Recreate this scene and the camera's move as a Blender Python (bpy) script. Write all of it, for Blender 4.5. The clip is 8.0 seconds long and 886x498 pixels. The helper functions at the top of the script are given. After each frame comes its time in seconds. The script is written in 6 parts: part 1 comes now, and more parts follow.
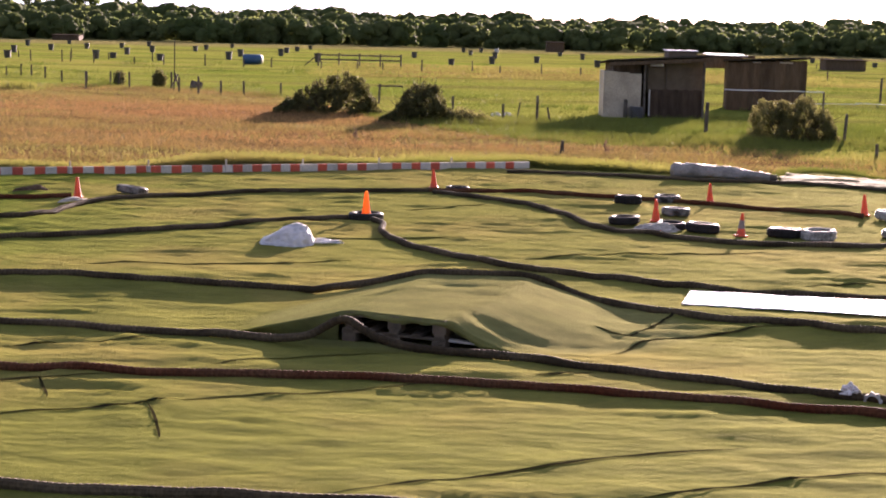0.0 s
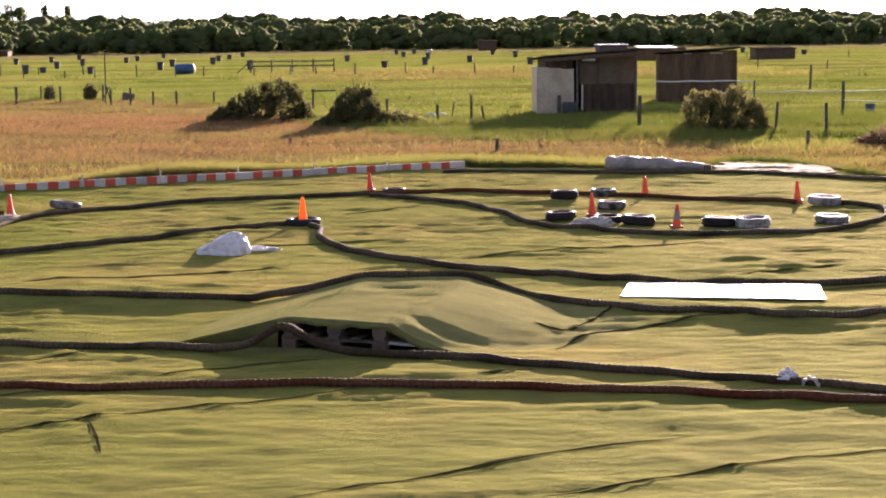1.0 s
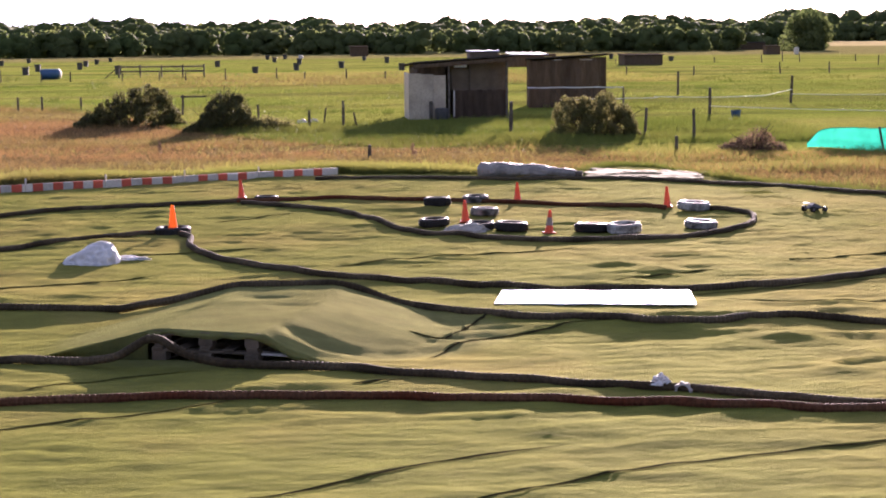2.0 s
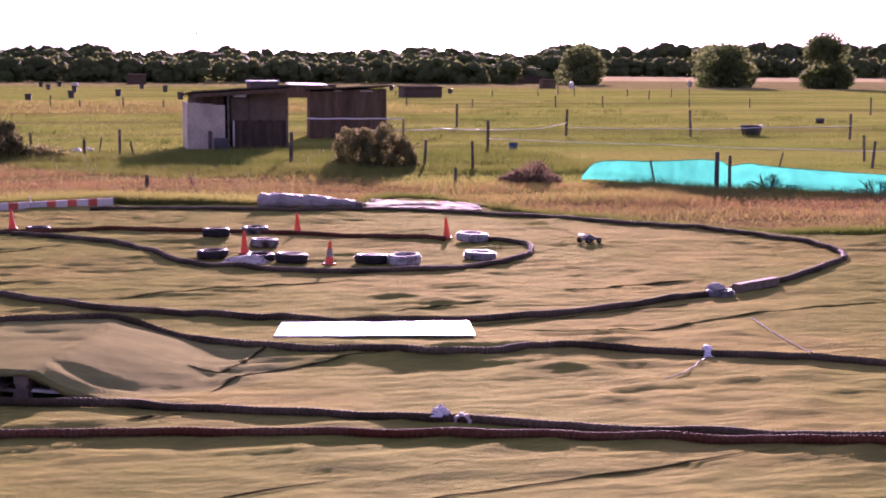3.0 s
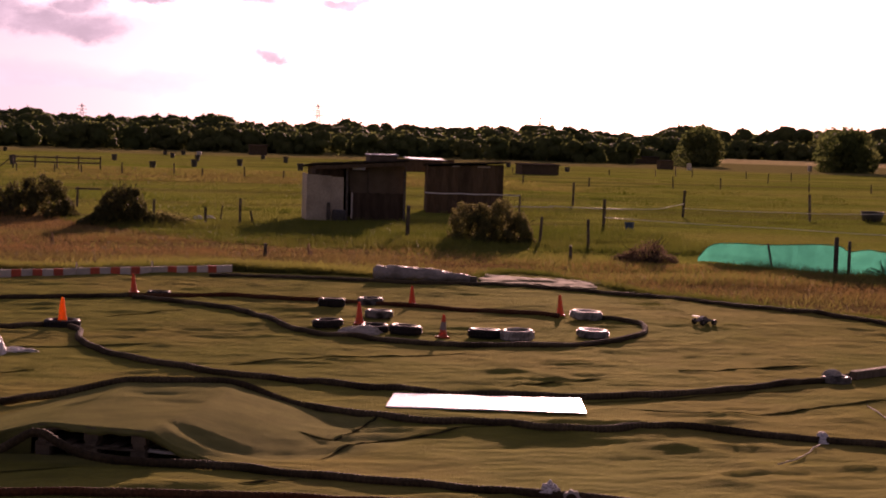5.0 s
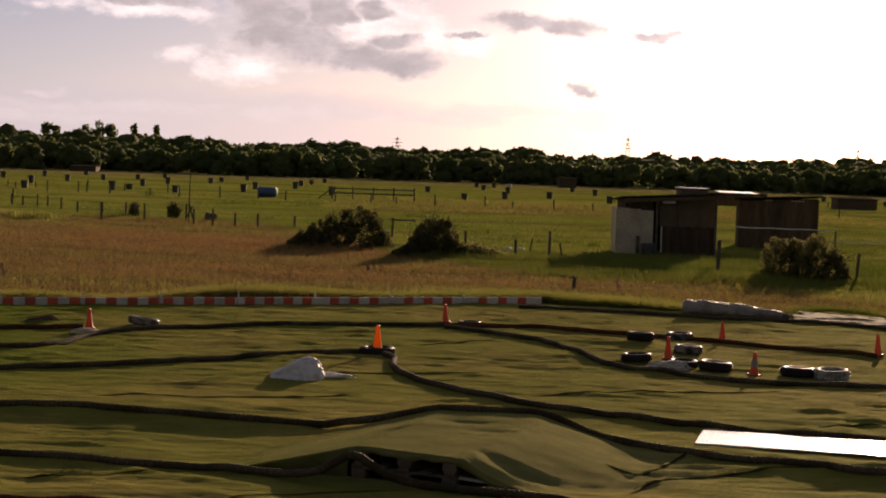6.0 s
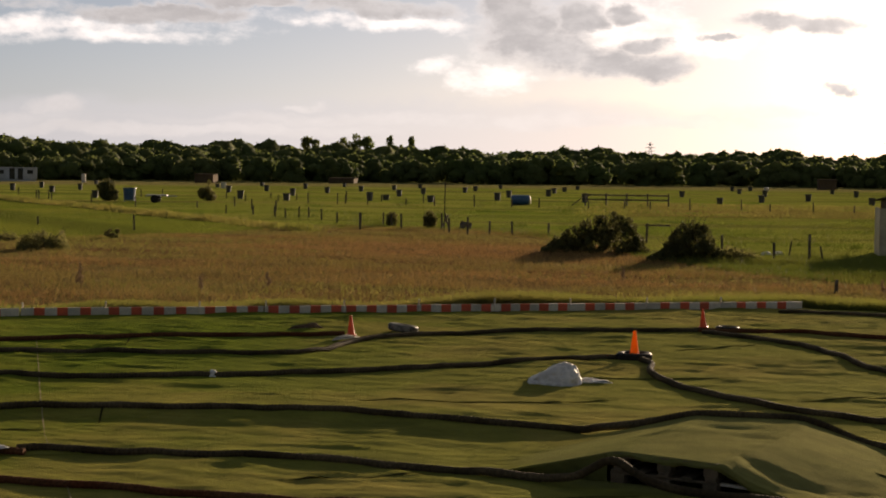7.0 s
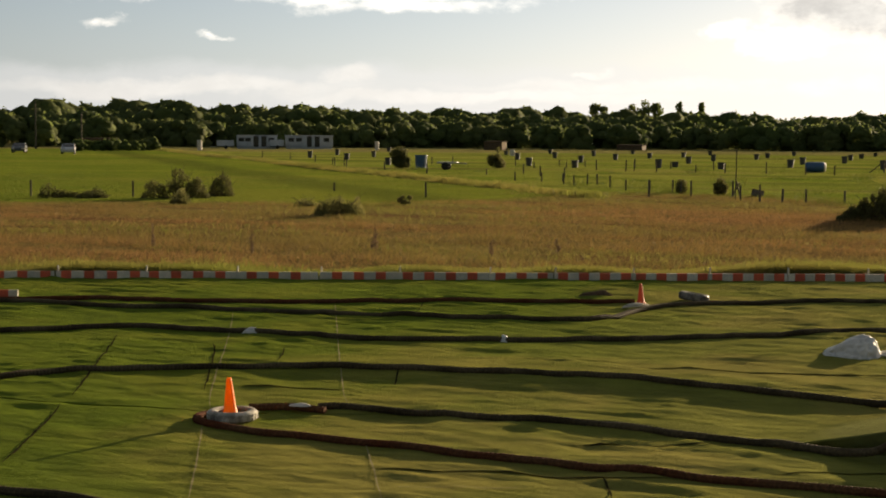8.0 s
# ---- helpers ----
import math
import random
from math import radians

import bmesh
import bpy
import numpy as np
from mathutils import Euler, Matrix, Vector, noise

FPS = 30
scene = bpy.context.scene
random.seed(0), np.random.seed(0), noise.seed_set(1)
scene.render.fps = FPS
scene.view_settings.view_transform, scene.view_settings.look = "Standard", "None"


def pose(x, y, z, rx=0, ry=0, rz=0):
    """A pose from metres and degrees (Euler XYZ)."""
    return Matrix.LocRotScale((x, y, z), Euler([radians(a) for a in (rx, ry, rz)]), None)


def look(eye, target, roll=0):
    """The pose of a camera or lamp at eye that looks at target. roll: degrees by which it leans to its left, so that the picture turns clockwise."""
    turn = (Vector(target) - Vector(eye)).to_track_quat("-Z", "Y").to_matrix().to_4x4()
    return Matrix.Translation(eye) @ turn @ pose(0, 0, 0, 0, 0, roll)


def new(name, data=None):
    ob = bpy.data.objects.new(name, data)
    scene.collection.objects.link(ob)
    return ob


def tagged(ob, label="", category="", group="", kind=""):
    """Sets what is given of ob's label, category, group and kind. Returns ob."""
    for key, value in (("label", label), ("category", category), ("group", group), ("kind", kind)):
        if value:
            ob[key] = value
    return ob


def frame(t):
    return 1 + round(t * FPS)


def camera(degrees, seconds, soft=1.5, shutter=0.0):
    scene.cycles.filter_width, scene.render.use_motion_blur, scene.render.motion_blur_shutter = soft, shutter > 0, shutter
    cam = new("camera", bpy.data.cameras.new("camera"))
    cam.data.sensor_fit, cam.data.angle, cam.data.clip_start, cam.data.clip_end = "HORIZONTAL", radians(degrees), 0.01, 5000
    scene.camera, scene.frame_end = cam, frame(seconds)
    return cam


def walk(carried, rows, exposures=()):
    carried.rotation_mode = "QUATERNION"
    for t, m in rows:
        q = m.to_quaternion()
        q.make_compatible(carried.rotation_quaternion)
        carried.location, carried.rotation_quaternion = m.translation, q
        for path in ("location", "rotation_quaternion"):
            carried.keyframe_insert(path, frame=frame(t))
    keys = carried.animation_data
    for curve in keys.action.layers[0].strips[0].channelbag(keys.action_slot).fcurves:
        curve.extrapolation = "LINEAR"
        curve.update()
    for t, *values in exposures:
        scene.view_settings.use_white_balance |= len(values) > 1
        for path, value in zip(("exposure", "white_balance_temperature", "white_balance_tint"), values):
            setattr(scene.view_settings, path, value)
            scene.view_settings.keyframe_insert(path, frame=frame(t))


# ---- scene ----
cam = camera(32.0, 8.0, 1.9)
PATH = [
    (0, (-0.032, -0.054, 2.739), (-0.033, 9.848, 1.341), 1.27),
    (0.2, (-0.011, -0.050, 2.741), (0.020, 9.848, 1.314), 0.25),
    (0.5, (0.008, -0.047, 2.742), (0.205, 9.860, 1.393), -0.55),
    (0.8, (0.012, -0.052, 2.742), (0.371, 9.854, 1.425), -1.14),
    (1, (0.012, -0.055, 2.740), (0.390, 9.841, 1.352), -0.80),
    (1.2, (0.004, -0.052, 2.734), (0.409, 9.838, 1.310), -0.76),
    (2.3, (0.029, 0.077, 2.761), (1.691, 9.851, 1.457), -0.39),
    (2.5, (0.051, 0.084, 2.764), (2.040, 9.803, 1.502), -0.20),
    (2.8, (0.043, 0.099, 2.762), (2.515, 9.709, 1.527), 0.23),
    (3, (0.038, 0.110, 2.756), (2.628, 9.698, 1.587), 0.32),
    (3.2, (0.048, 0.118, 2.744), (2.681, 9.699, 1.617), 0.31),
    (3.5, (0.067, 0.123, 2.732), (2.855, 9.656, 1.569), -0.02),
    (3.7, (0.066, 0.119, 2.740), (2.869, 9.652, 1.623), 0.05),
    (4, (0.056, 0.104, 2.755), (2.791, 9.667, 1.724), 0.04),
    (4.2, (0.043, 0.094, 2.754), (2.729, 9.671, 1.722), 0.11),
    (5.3, (-0.018, 0.003, 2.749), (1.306, 9.895, 2.127), 2.12),
    (5.5, (-0.028, -0.007, 2.750), (0.866, 9.932, 2.101), 2.11),
    (5.8, (-0.032, -0.019, 2.755), (0.219, 9.960, 2.165), 2.08),
    (6, (-0.033, -0.028, 2.757), (-0.134, 9.957, 2.216), 1.85),
    (6.2, (-0.036, -0.040, 2.757), (-0.459, 9.938, 2.244), 1.42),
    (6.5, (-0.042, -0.054, 2.756), (-0.953, 9.894, 2.309), 0.88),
    (6.7, (-0.045, -0.057, 2.750), (-1.304, 9.855, 2.339), 0.59),
    (7, (-0.051, -0.064, 2.739), (-1.782, 9.771, 2.211), 0.55),
    (7.2, (-0.057, -0.078, 2.739), (-2.101, 9.694, 2.162), 0.26),
    (7.5, (-0.068, -0.102, 2.741), (-2.649, 9.532, 2.014), 0.27),
    (7.7, (-0.076, -0.112, 2.742), (-3.017, 9.414, 1.962), 0.30),
    (8, (-0.088, -0.118, 2.744), (-3.598, 9.215, 1.990), 0.31),
]
EXPOSE = [
    (0.0, 2.46, 5950, 38), (1.2, 2.52, 5950, 38), (2.5, 2.44, 5400, 47), (3.0, 2.34, 5550, 88), (3.5, 1.9, 6050, 98), (4.2, 1.37, 6800, 98),
    (5.5, 0.46, 7450, 47), (6.5, 0.58, 7350, 23), (7.0, 0.68, 7250, 17), (7.6, 0.88, 7200, 11), (8.0, 1.08, 7350, 9),
]
walk(cam, [(t, look(eye, target, roll)) for t, eye, target, roll in PATH], EXPOSE)

# ---- sky and sun ----
SUN_AZ, SUN_EL = 17.2, 10.5          # degrees to the right of +y, degrees above the horizon


class Tree:
    """A small builder of shader nodes."""

    def __init__(self, tree):
        self.t = tree
        tree.nodes.clear()

    def add(self, kind, operation=""):
        n = self.t.nodes.new(kind)
        if operation:
            n.operation = operation
        return n

    def put(self, socket, value):
        if isinstance(value, bpy.types.NodeSocket):
            self.t.links.new(value, socket)
        else:
            socket.default_value = value

    def math(self, op, a, b=0.0, clamp=False):
        n = self.add("ShaderNodeMath", op)
        n.use_clamp = clamp
        self.put(n.inputs[0], a)
        self.put(n.inputs[1], b)
        return n.outputs[0]

    def mix(self, f, a, b, blend="MIX"):
        n = self.add("ShaderNodeMix")
        n.data_type, n.blend_type = "RGBA", blend
        self.put(n.inputs[0], f)
        self.put(n.inputs[6], a)
        self.put(n.inputs[7], b)
        return n.outputs[2]

    def span(self, v, lo, hi, a=0.0, b=1.0):
        n = self.add("ShaderNodeMapRange")
        n.interpolation_type = "SMOOTHSTEP"
        for i, x in enumerate((v, lo, hi, a, b)):
            self.put(n.inputs[i], x)
        return n.outputs[0]

    def noise(self, vec, scale, detail=4.0, rough=0.55, out=0):
        n = self.add("ShaderNodeTexNoise")
        if vec is not None:
            self.put(n.inputs["Vector"], vec)
        self.put(n.inputs["Scale"], scale)
        self.put(n.inputs["Detail"], detail)
        self.put(n.inputs["Roughness"], rough)
        return n.outputs[out]

    def squash(self, vec, s):
        n = self.add("ShaderNodeVectorMath", "MULTIPLY")
        self.put(n.inputs[0], vec)
        n.inputs[1].default_value = s
        return n.outputs[0]


def rgb(r, g, b):
    return (r, g, b, 1.0)


def make_world():
    w = bpy.data.worlds.new("sky")
    scene.world = w
    w.use_nodes = True
    t = Tree(w.node_tree)
    sky = t.add("ShaderNodeTexSky")
    sky.sky_type, sky.sun_disc = "NISHITA", False
    sky.sun_elevation, sky.sun_rotation = radians(SUN_EL), radians(SUN_AZ)
    sky.air_density, sky.dust_density, sky.ozone_density = 1.0, 1.1, 1.2
    co = t.add("ShaderNodeTexCoord").outputs["Generated"]
    xyz = t.add("ShaderNodeSeparateXYZ")
    t.put(xyz.inputs[0], co)
    el = t.math("MULTIPLY", t.math("ARCSINE", xyz.outputs[2]), 57.296)
    az = t.math("MULTIPLY", t.math("ARCTAN2", xyz.outputs[0], xyz.outputs[1]), 57.296)
    warp = t.add("ShaderNodeSeparateColor")
    t.put(warp.inputs[0], t.noise(t.squash(co, (1, 1, 1.7)), 14.0, 6.0, 0.62, 1))
    azw = t.math("ADD", az, t.math("MULTIPLY", t.math("SUBTRACT", warp.outputs[0], 0.5), 3.6))
    elw = t.math("ADD", el, t.math("MULTIPLY", t.math("SUBTRACT", warp.outputs[1], 0.5), 1.7))
    def ellipses(rows, reach, full):
        """The greatest of several soft ellipses: azimuth, elevation, half width, half height."""
        most = None
        for a, e, p, q in rows:
            u = t.math("POWER", t.math("ABSOLUTE", t.math("DIVIDE", t.math("SUBTRACT", azw, a), p)), 2.0)
            v = t.math("POWER", t.math("ABSOLUTE", t.math("DIVIDE", t.math("SUBTRACT", elw, e), q)), 2.0)
            one = t.span(t.math("SQRT", t.math("ADD", u, v)), reach, full)
            most = one if most is None else t.math("MAXIMUM", most, one)
        return most

    # a broken evening cumulus with flat streaks beside it, its bright gaps, a torn white puff, thin low bands
    body = ellipses(((-7.7, 6.3, 1.1, 1.5), (-7.5, 4.9, 1.4, 1.0), (-5.9, 4.3, 2.1, 0.8), (-4.0, 3.9, 2.1, 0.60), (-2.1, 3.75, 1.3, 0.55), (-5.2, 5.4, 1.2, 0.7), (-3.3, 5.6, 0.9, 0.40), (-2.6, 4.5, 0.9, 0.30),
                     (-4.4, 7.4, 3.4, 0.7), (3.0, 5.25, 2.6, 0.38), (0.1, 4.7, 0.7, 0.12), (6.9, 4.9, 1.0, 0.24), (4.7, 2.95, 0.55, 0.22),
                     (-12.8, 5.8, 2.8, 0.34), (-17.0, 5.85, 3.0, 0.28), (-20.6, 5.35, 3.0, 0.34), (-31.0, 5.6, 6.0, 0.45)), 2.0, 0.15)
    gaps = ellipses(((-2.4, 5.1, 0.7, 0.35), (-4.3, 4.85, 0.6, 0.22), (-1.9, 6.2, 0.8, 0.6)), 1.6, 0.2)
    puffs = ellipses(((-9.0, 3.15, 0.8, 0.65), (-8.0, 3.2, 1.1, 0.5), (-10.2, 3.6, 0.8, 0.4), (-3.2, 5.3, 2.7, 1.1), (-1.0, 6.6, 2.0, 0.7), (-22.5, 4.6, 4.0, 0.30), (-25.0, 4.9, 6.5, 0.30), (-13.0, 5.3, 4.5, 0.26), (-0.8, 4.4, 2.4, 0.5),
                      (-32.8, 4.0, 0.9, 0.24), (-29.0, 3.4, 0.7, 0.14)), 2.2, 0.0)
    wisps = ellipses(((-8.0, 1.7, 13.0, 0.30), (0.3, 1.9, 2.0, 0.35), (1.6, 2.2, 2.2, 0.40), (-15.5, 2.15, 1.0, 0.14), (-19.0, 1.3, 9.0, 0.3), (-30.0, 1.6, 7.0, 0.35), (-24.1, 2.0, 1.0, 0.4), (5.5, 1.9, 2.0, 0.5)), 1.8, 0.1)
    bank_low = t.math("MULTIPLY", t.span(elw, 2.7, 2.0), t.span(azw, 6.0, -6.0))
    body = t.math("MULTIPLY", body, t.math("SUBTRACT", 1.0, t.math("MULTIPLY", gaps, 0.75)))
    high = t.span(t.noise(t.squash(co, (1, 1, 2.2)), 5.0, 7.0, 0.6), 0.47, 0.70)
    body = t.math("MAXIMUM", body, t.math("MULTIPLY", high, t.span(el, 7.0, 11.0)))
    billow = t.math("SUBTRACT", t.noise(t.squash(co, (1, 1, 1.5)), 30.0, 8.0, 0.60), 0.5)
    fleck = t.math("SUBTRACT", t.noise(t.squash(co, (1, 1, 2.4)), 60.0, 5.0, 0.6), 0.5)
    heap = t.math("ADD", body, t.math("ADD", t.math("MULTIPLY", billow, 0.95), t.math("MULTIPLY", fleck, 0.22)))
    puff = t.math("ADD", t.math("MAXIMUM", puffs, t.math("MULTIPLY", body, 1.1)), t.math("ADD", t.math("MULTIPLY", billow, 1.5), t.math("MULTIPLY", fleck, 0.9)))
    wisp = t.math("ADD", wisps, t.math("MULTIPLY", billow, 0.5))
    # how near to the sun
    sunv = Vector((math.sin(radians(SUN_AZ)) * math.cos(radians(SUN_EL)), math.cos(radians(SUN_AZ)) * math.cos(radians(SUN_EL)), math.sin(radians(SUN_EL))))
    dot = t.add("ShaderNodeVectorMath", "DOT_PRODUCT")
    t.put(dot.inputs[0], co)
    dot.inputs[1].default_value = sunv
    near = t.math("POWER", t.math("MAXIMUM", dot.outputs["Value"], 0.0), 80.0)
    blue = t.mix(1.0, sky.outputs[0], t.mix(t.span(el, 8.0, 28.0), rgb(0.022, 0.0235, 0.033), rgb(0.056, 0.050, 0.042)), "MULTIPLY")
    side = t.math("POWER", t.math("MULTIPLY", t.math("ADD", dot.outputs["Value"], 1.0), 0.5), 3.5)
    veil = t.math("MULTIPLY", t.math("EXPONENT", t.math("DIVIDE", t.math("MAXIMUM", el, 0.0), -9.0)), side)
    warm = t.math("POWER", t.math("MAXIMUM", dot.outputs["Value"], 0.0), 14.0)
    base = t.mix(1.0, blue, t.mix(veil, rgb(0, 0, 0), t.mix(warm, rgb(0.32, 0.42, 0.54), rgb(0.20, 0.25, 0.31))), "ADD")
    base = t.mix(1.0, base, t.mix(near, rgb(0, 0, 0), rgb(2.5, 2.35, 2.15)), "ADD")
    lit = t.mix(near, rgb(0.98, 0.95, 0.93), rgb(2.6, 2.4, 2.1))
    core = t.mix(near, rgb(0.345, 0.355, 0.37), rgb(1.0, 0.98, 0.95))
    core = t.mix(1.0, core, t.mix(t.span(t.math("ADD", billow, t.math("MULTIPLY", fleck, 0.6)), -0.22, 0.22), rgb(1.22, 1.21, 1.2), rgb(0.84, 0.84, 0.85)), "MULTIPLY")
    tone = t.mix(side, rgb(0.66, 0.66, 0.68), rgb(1, 1, 1))
    lit, core = t.mix(1.0, lit, tone, "MULTIPLY"), t.mix(1.0, core, tone, "MULTIPLY")
    base = t.mix(t.math("MULTIPLY", bank_low, 0.5), base, t.mix(1.0, rgb(0.45, 0.47, 0.51), tone, "MULTIPLY"))
    full = t.mix(t.span(wisp, 0.25, 0.95, 0.0, 0.45), base, t.mix(0.35, core, lit))
    full = t.mix(t.span(puff, 0.34, 1.30, 0.0, 0.70), full, lit)
    full = t.mix(t.span(heap, 0.36, 0.92, 0.0, 0.92), full, core)
    bg = t.add("ShaderNodeBackground")
    t.put(bg.inputs[0], full)
    bg.inputs[1].default_value = 1.0
    out = t.add("ShaderNodeOutputWorld")
    t.put(out.inputs[0], bg.outputs[0])
    return sunv


SUNV = make_world()
sun = new("sun", bpy.data.lights.new("sun", "SUN"))
sun.data.energy, sun.data.angle, sun.data.color = 4.6, radians(0.6), (1.0, 0.82, 0.59)
sun.matrix_world = look(SUNV * 50, (0, 0, 0))


# ---- materials ----
def surface(name, a, b, rough=0.8, scale=3.0, fine=60.0, bump=0.25, metal=0.0, speck=0.18, vary=0.0, sheer=0.0, stretch=(1, 1, 1), island=0.0, depth=0.01, upright=False, shine=None):
    """Two colours mixed by a broad noise, darkened and roughened by a fine one, with relief; vary: change from object to object;
    sheer: how much light comes through; island: change from blade to blade."""
    m = bpy.data.materials.new(name)
    m.use_nodes = True
    t = Tree(m.node_tree)
    pos = t.squash(t.add("ShaderNodeNewGeometry").outputs["Position"], stretch)
    broad = t.span(t.noise(pos, scale, 5.0), 0.32, 0.68)
    small = t.noise(pos, fine, 3.0, 0.6)
    col = t.mix(broad, rgb(*a), rgb(*b))
    col = t.mix(1.0, col, t.mix(t.span(small, 0.25, 0.75), rgb(1 - speck, 1 - speck, 1 - speck), rgb(1 + speck, 1 + speck, 1 + speck)), "MULTIPLY")
    if vary:
        r = t.add("ShaderNodeObjectInfo").outputs["Random"]
        col = t.mix(1.0, col, t.mix(r, rgb(1 - vary, 1 - vary, 1 - vary), rgb(1 + vary, 1 + vary * 0.95, 1 + vary * 0.85)), "MULTIPLY")
    if island:
        r = t.add("ShaderNodeNewGeometry").outputs["Random Per Island"]
        col = t.mix(1.0, col, t.mix(r, rgb(1 - island, 1 - island, 1 - island), rgb(1 + island, 1 + island * 0.9, 1 + island * 0.5)), "MULTIPLY")
    p = t.add("ShaderNodeBsdfPrincipled")
    t.put(p.inputs["Base Color"], col)
    t.put(p.inputs["Roughness"], t.span(small, 0.2, 0.8, max(rough - 0.1, 0.02), min(rough + 0.1, 1.0)))
    p.inputs["Metallic"].default_value = metal
    p.inputs["Specular IOR Level"].default_value = shine if shine is not None else 0.5 if rough < 0.7 else 0.1
    if bump:
        n = t.add("ShaderNodeBump")
        n.inputs["Strength"].default_value = bump
        n.inputs["Distance"].default_value = depth
        t.put(n.inputs["Height"], t.math("ADD", small, t.math("MULTIPLY", broad, 0.5)))
        t.put(p.inputs["Normal"], n.outputs[0])
    if upright:
        lean = t.add("ShaderNodeVectorMath", "ADD")
        t.put(lean.inputs[0], t.squash(t.add("ShaderNodeNewGeometry").outputs["Normal"], (0.45, 0.45, 0.2)))
        lean.inputs[1].default_value = (0.0, 0.0, 0.8)
        flat = t.add("ShaderNodeVectorMath", "NORMALIZE")
        t.put(flat.inputs[0], lean.outputs[0])
        t.put(p.inputs["Normal"], flat.outputs[0])
    end = p.outputs[0]
    if sheer:
        tr = t.add("ShaderNodeBsdfTranslucent")
        t.put(tr.inputs[0], col)
        mx = t.add("ShaderNodeMixShader")
        mx.inputs[0].default_value = sheer
        t.put(mx.inputs[1], end)
        t.put(mx.inputs[2], tr.outputs[0])
        end = mx.outputs[0]
    t.put(t.add("ShaderNodeOutputMaterial").inputs[0], end)
    return m


def carpet_material():
    """Worn olive needle-felt carpet, bleached to straw in patches, with faint pile streaks."""
    m = bpy.data.materials.new("carpet")
    m.use_nodes = True
    t = Tree(m.node_tree)
    pos = t.add("ShaderNodeNewGeometry").outputs["Position"]
    patch = t.span(t.noise(pos, 0.22, 4.0, 0.6), 0.44, 0.62)
    mid = t.span(t.noise(t.squash(pos, (0.7, 1.6, 1)), 1.6, 6.0, 0.65), 0.3, 0.7)
    pile = t.noise(pos, 190.0, 2.0, 0.7)
    streak = t.noise(t.squash(pos, (6.0, 40.0, 1)), 1.0, 3.0)
    col = t.mix(patch, rgb(0.142, 0.144, 0.028), rgb(0.192, 0.165, 0.042))
    # the carpet turns greener and darker towards negative x
    xyz = t.add("ShaderNodeSeparateXYZ")
    t.put(xyz.inputs[0], pos)
    left_green = t.span(t.math("ADD", xyz.outputs[0], t.math("MULTIPLY", patch, 1.5)), -2.5, -8.5)
    col = t.mix(left_green, col, t.mix(patch, rgb(0.082, 0.117, 0.007), rgb(0.118, 0.136, 0.012)))
    # the piece drawn taut over the jump is a greyer green
    u = t.math("POWER", t.math("DIVIDE", t.math("ADD", xyz.outputs[0], -0.3), 2.1), 2.0)
    v = t.math("POWER", t.math("DIVIDE", t.math("ADD", xyz.outputs[1], -14.3), 1.25), 2.0)
    taut = t.span(t.math("ADD", u, v), 1.25, 0.75)
    col = t.mix(t.math("MULTIPLY", taut, 0.75), col, t.mix(patch, rgb(0.150, 0.152, 0.056), rgb(0.165, 0.160, 0.062)))
    # the carpet turns darker and slightly greener towards low y
    near_tone = t.span(t.math("ADD", xyz.outputs[1], t.math("MULTIPLY", patch, 1.2)), 13.2, 10.6)
    col = t.mix(near_tone, col, t.mix(1.0, col, rgb(0.86, 0.90, 0.78), "MULTIPLY"))
    col = t.mix(1.0, col, t.mix(mid, rgb(0.80, 0.82, 0.78), rgb(1.2, 1.18, 1.15)), "MULTIPLY")
    col = t.mix(1.0, col, t.mix(t.span(pile, 0.3, 0.7), rgb(0.72, 0.74, 0.7), rgb(1.26, 1.25, 1.2)), "MULTIPLY")
    col = t.mix(1.0, col, t.mix(t.span(streak, 0.35, 0.65), rgb(0.94, 0.94, 0.94), rgb(1.06, 1.06, 1.06)), "MULTIPLY")
    p = t.add("ShaderNodeBsdfPrincipled")
    t.put(p.inputs["Base Color"], col)
    p.inputs["Roughness"].default_value = 0.95
    p.inputs["Specular IOR Level"].default_value = 0.0
    n = t.add("ShaderNodeBump")
    n.inputs["Strength"].default_value = 0.7
    n.inputs["Distance"].default_value = 0.02
    soft = t.noise(t.squash(pos, (1.0, 2.4, 1)), 3.2, 4.0, 0.5)
    t.put(n.inputs["Height"], t.math("ADD", t.math("MULTIPLY", soft, t.span(taut, 0.0, 1.0, 2.6, 0.7)), t.math("MULTIPLY", pile, 0.35)))
    t.put(p.inputs["Normal"], n.outputs[0])
    # flattened fibres shine a little towards the low sun
    shine = t.add("ShaderNodeBsdfGlossy")
    shine.inputs["Color"].default_value = rgb(0.32, 0.30, 0.19)
    shine.inputs["Roughness"].default_value = 0.72
    t.put(shine.inputs["Normal"], n.outputs[0])
    mx = t.add("ShaderNodeMixShader")
    mx.inputs[0].default_value = 0.08
    t.put(mx.inputs[1], p.outputs[0])
    t.put(mx.inputs[2], shine.outputs[0])
    t.put(t.add("ShaderNodeOutputMaterial").inputs[0], mx.outputs[0])
    return m


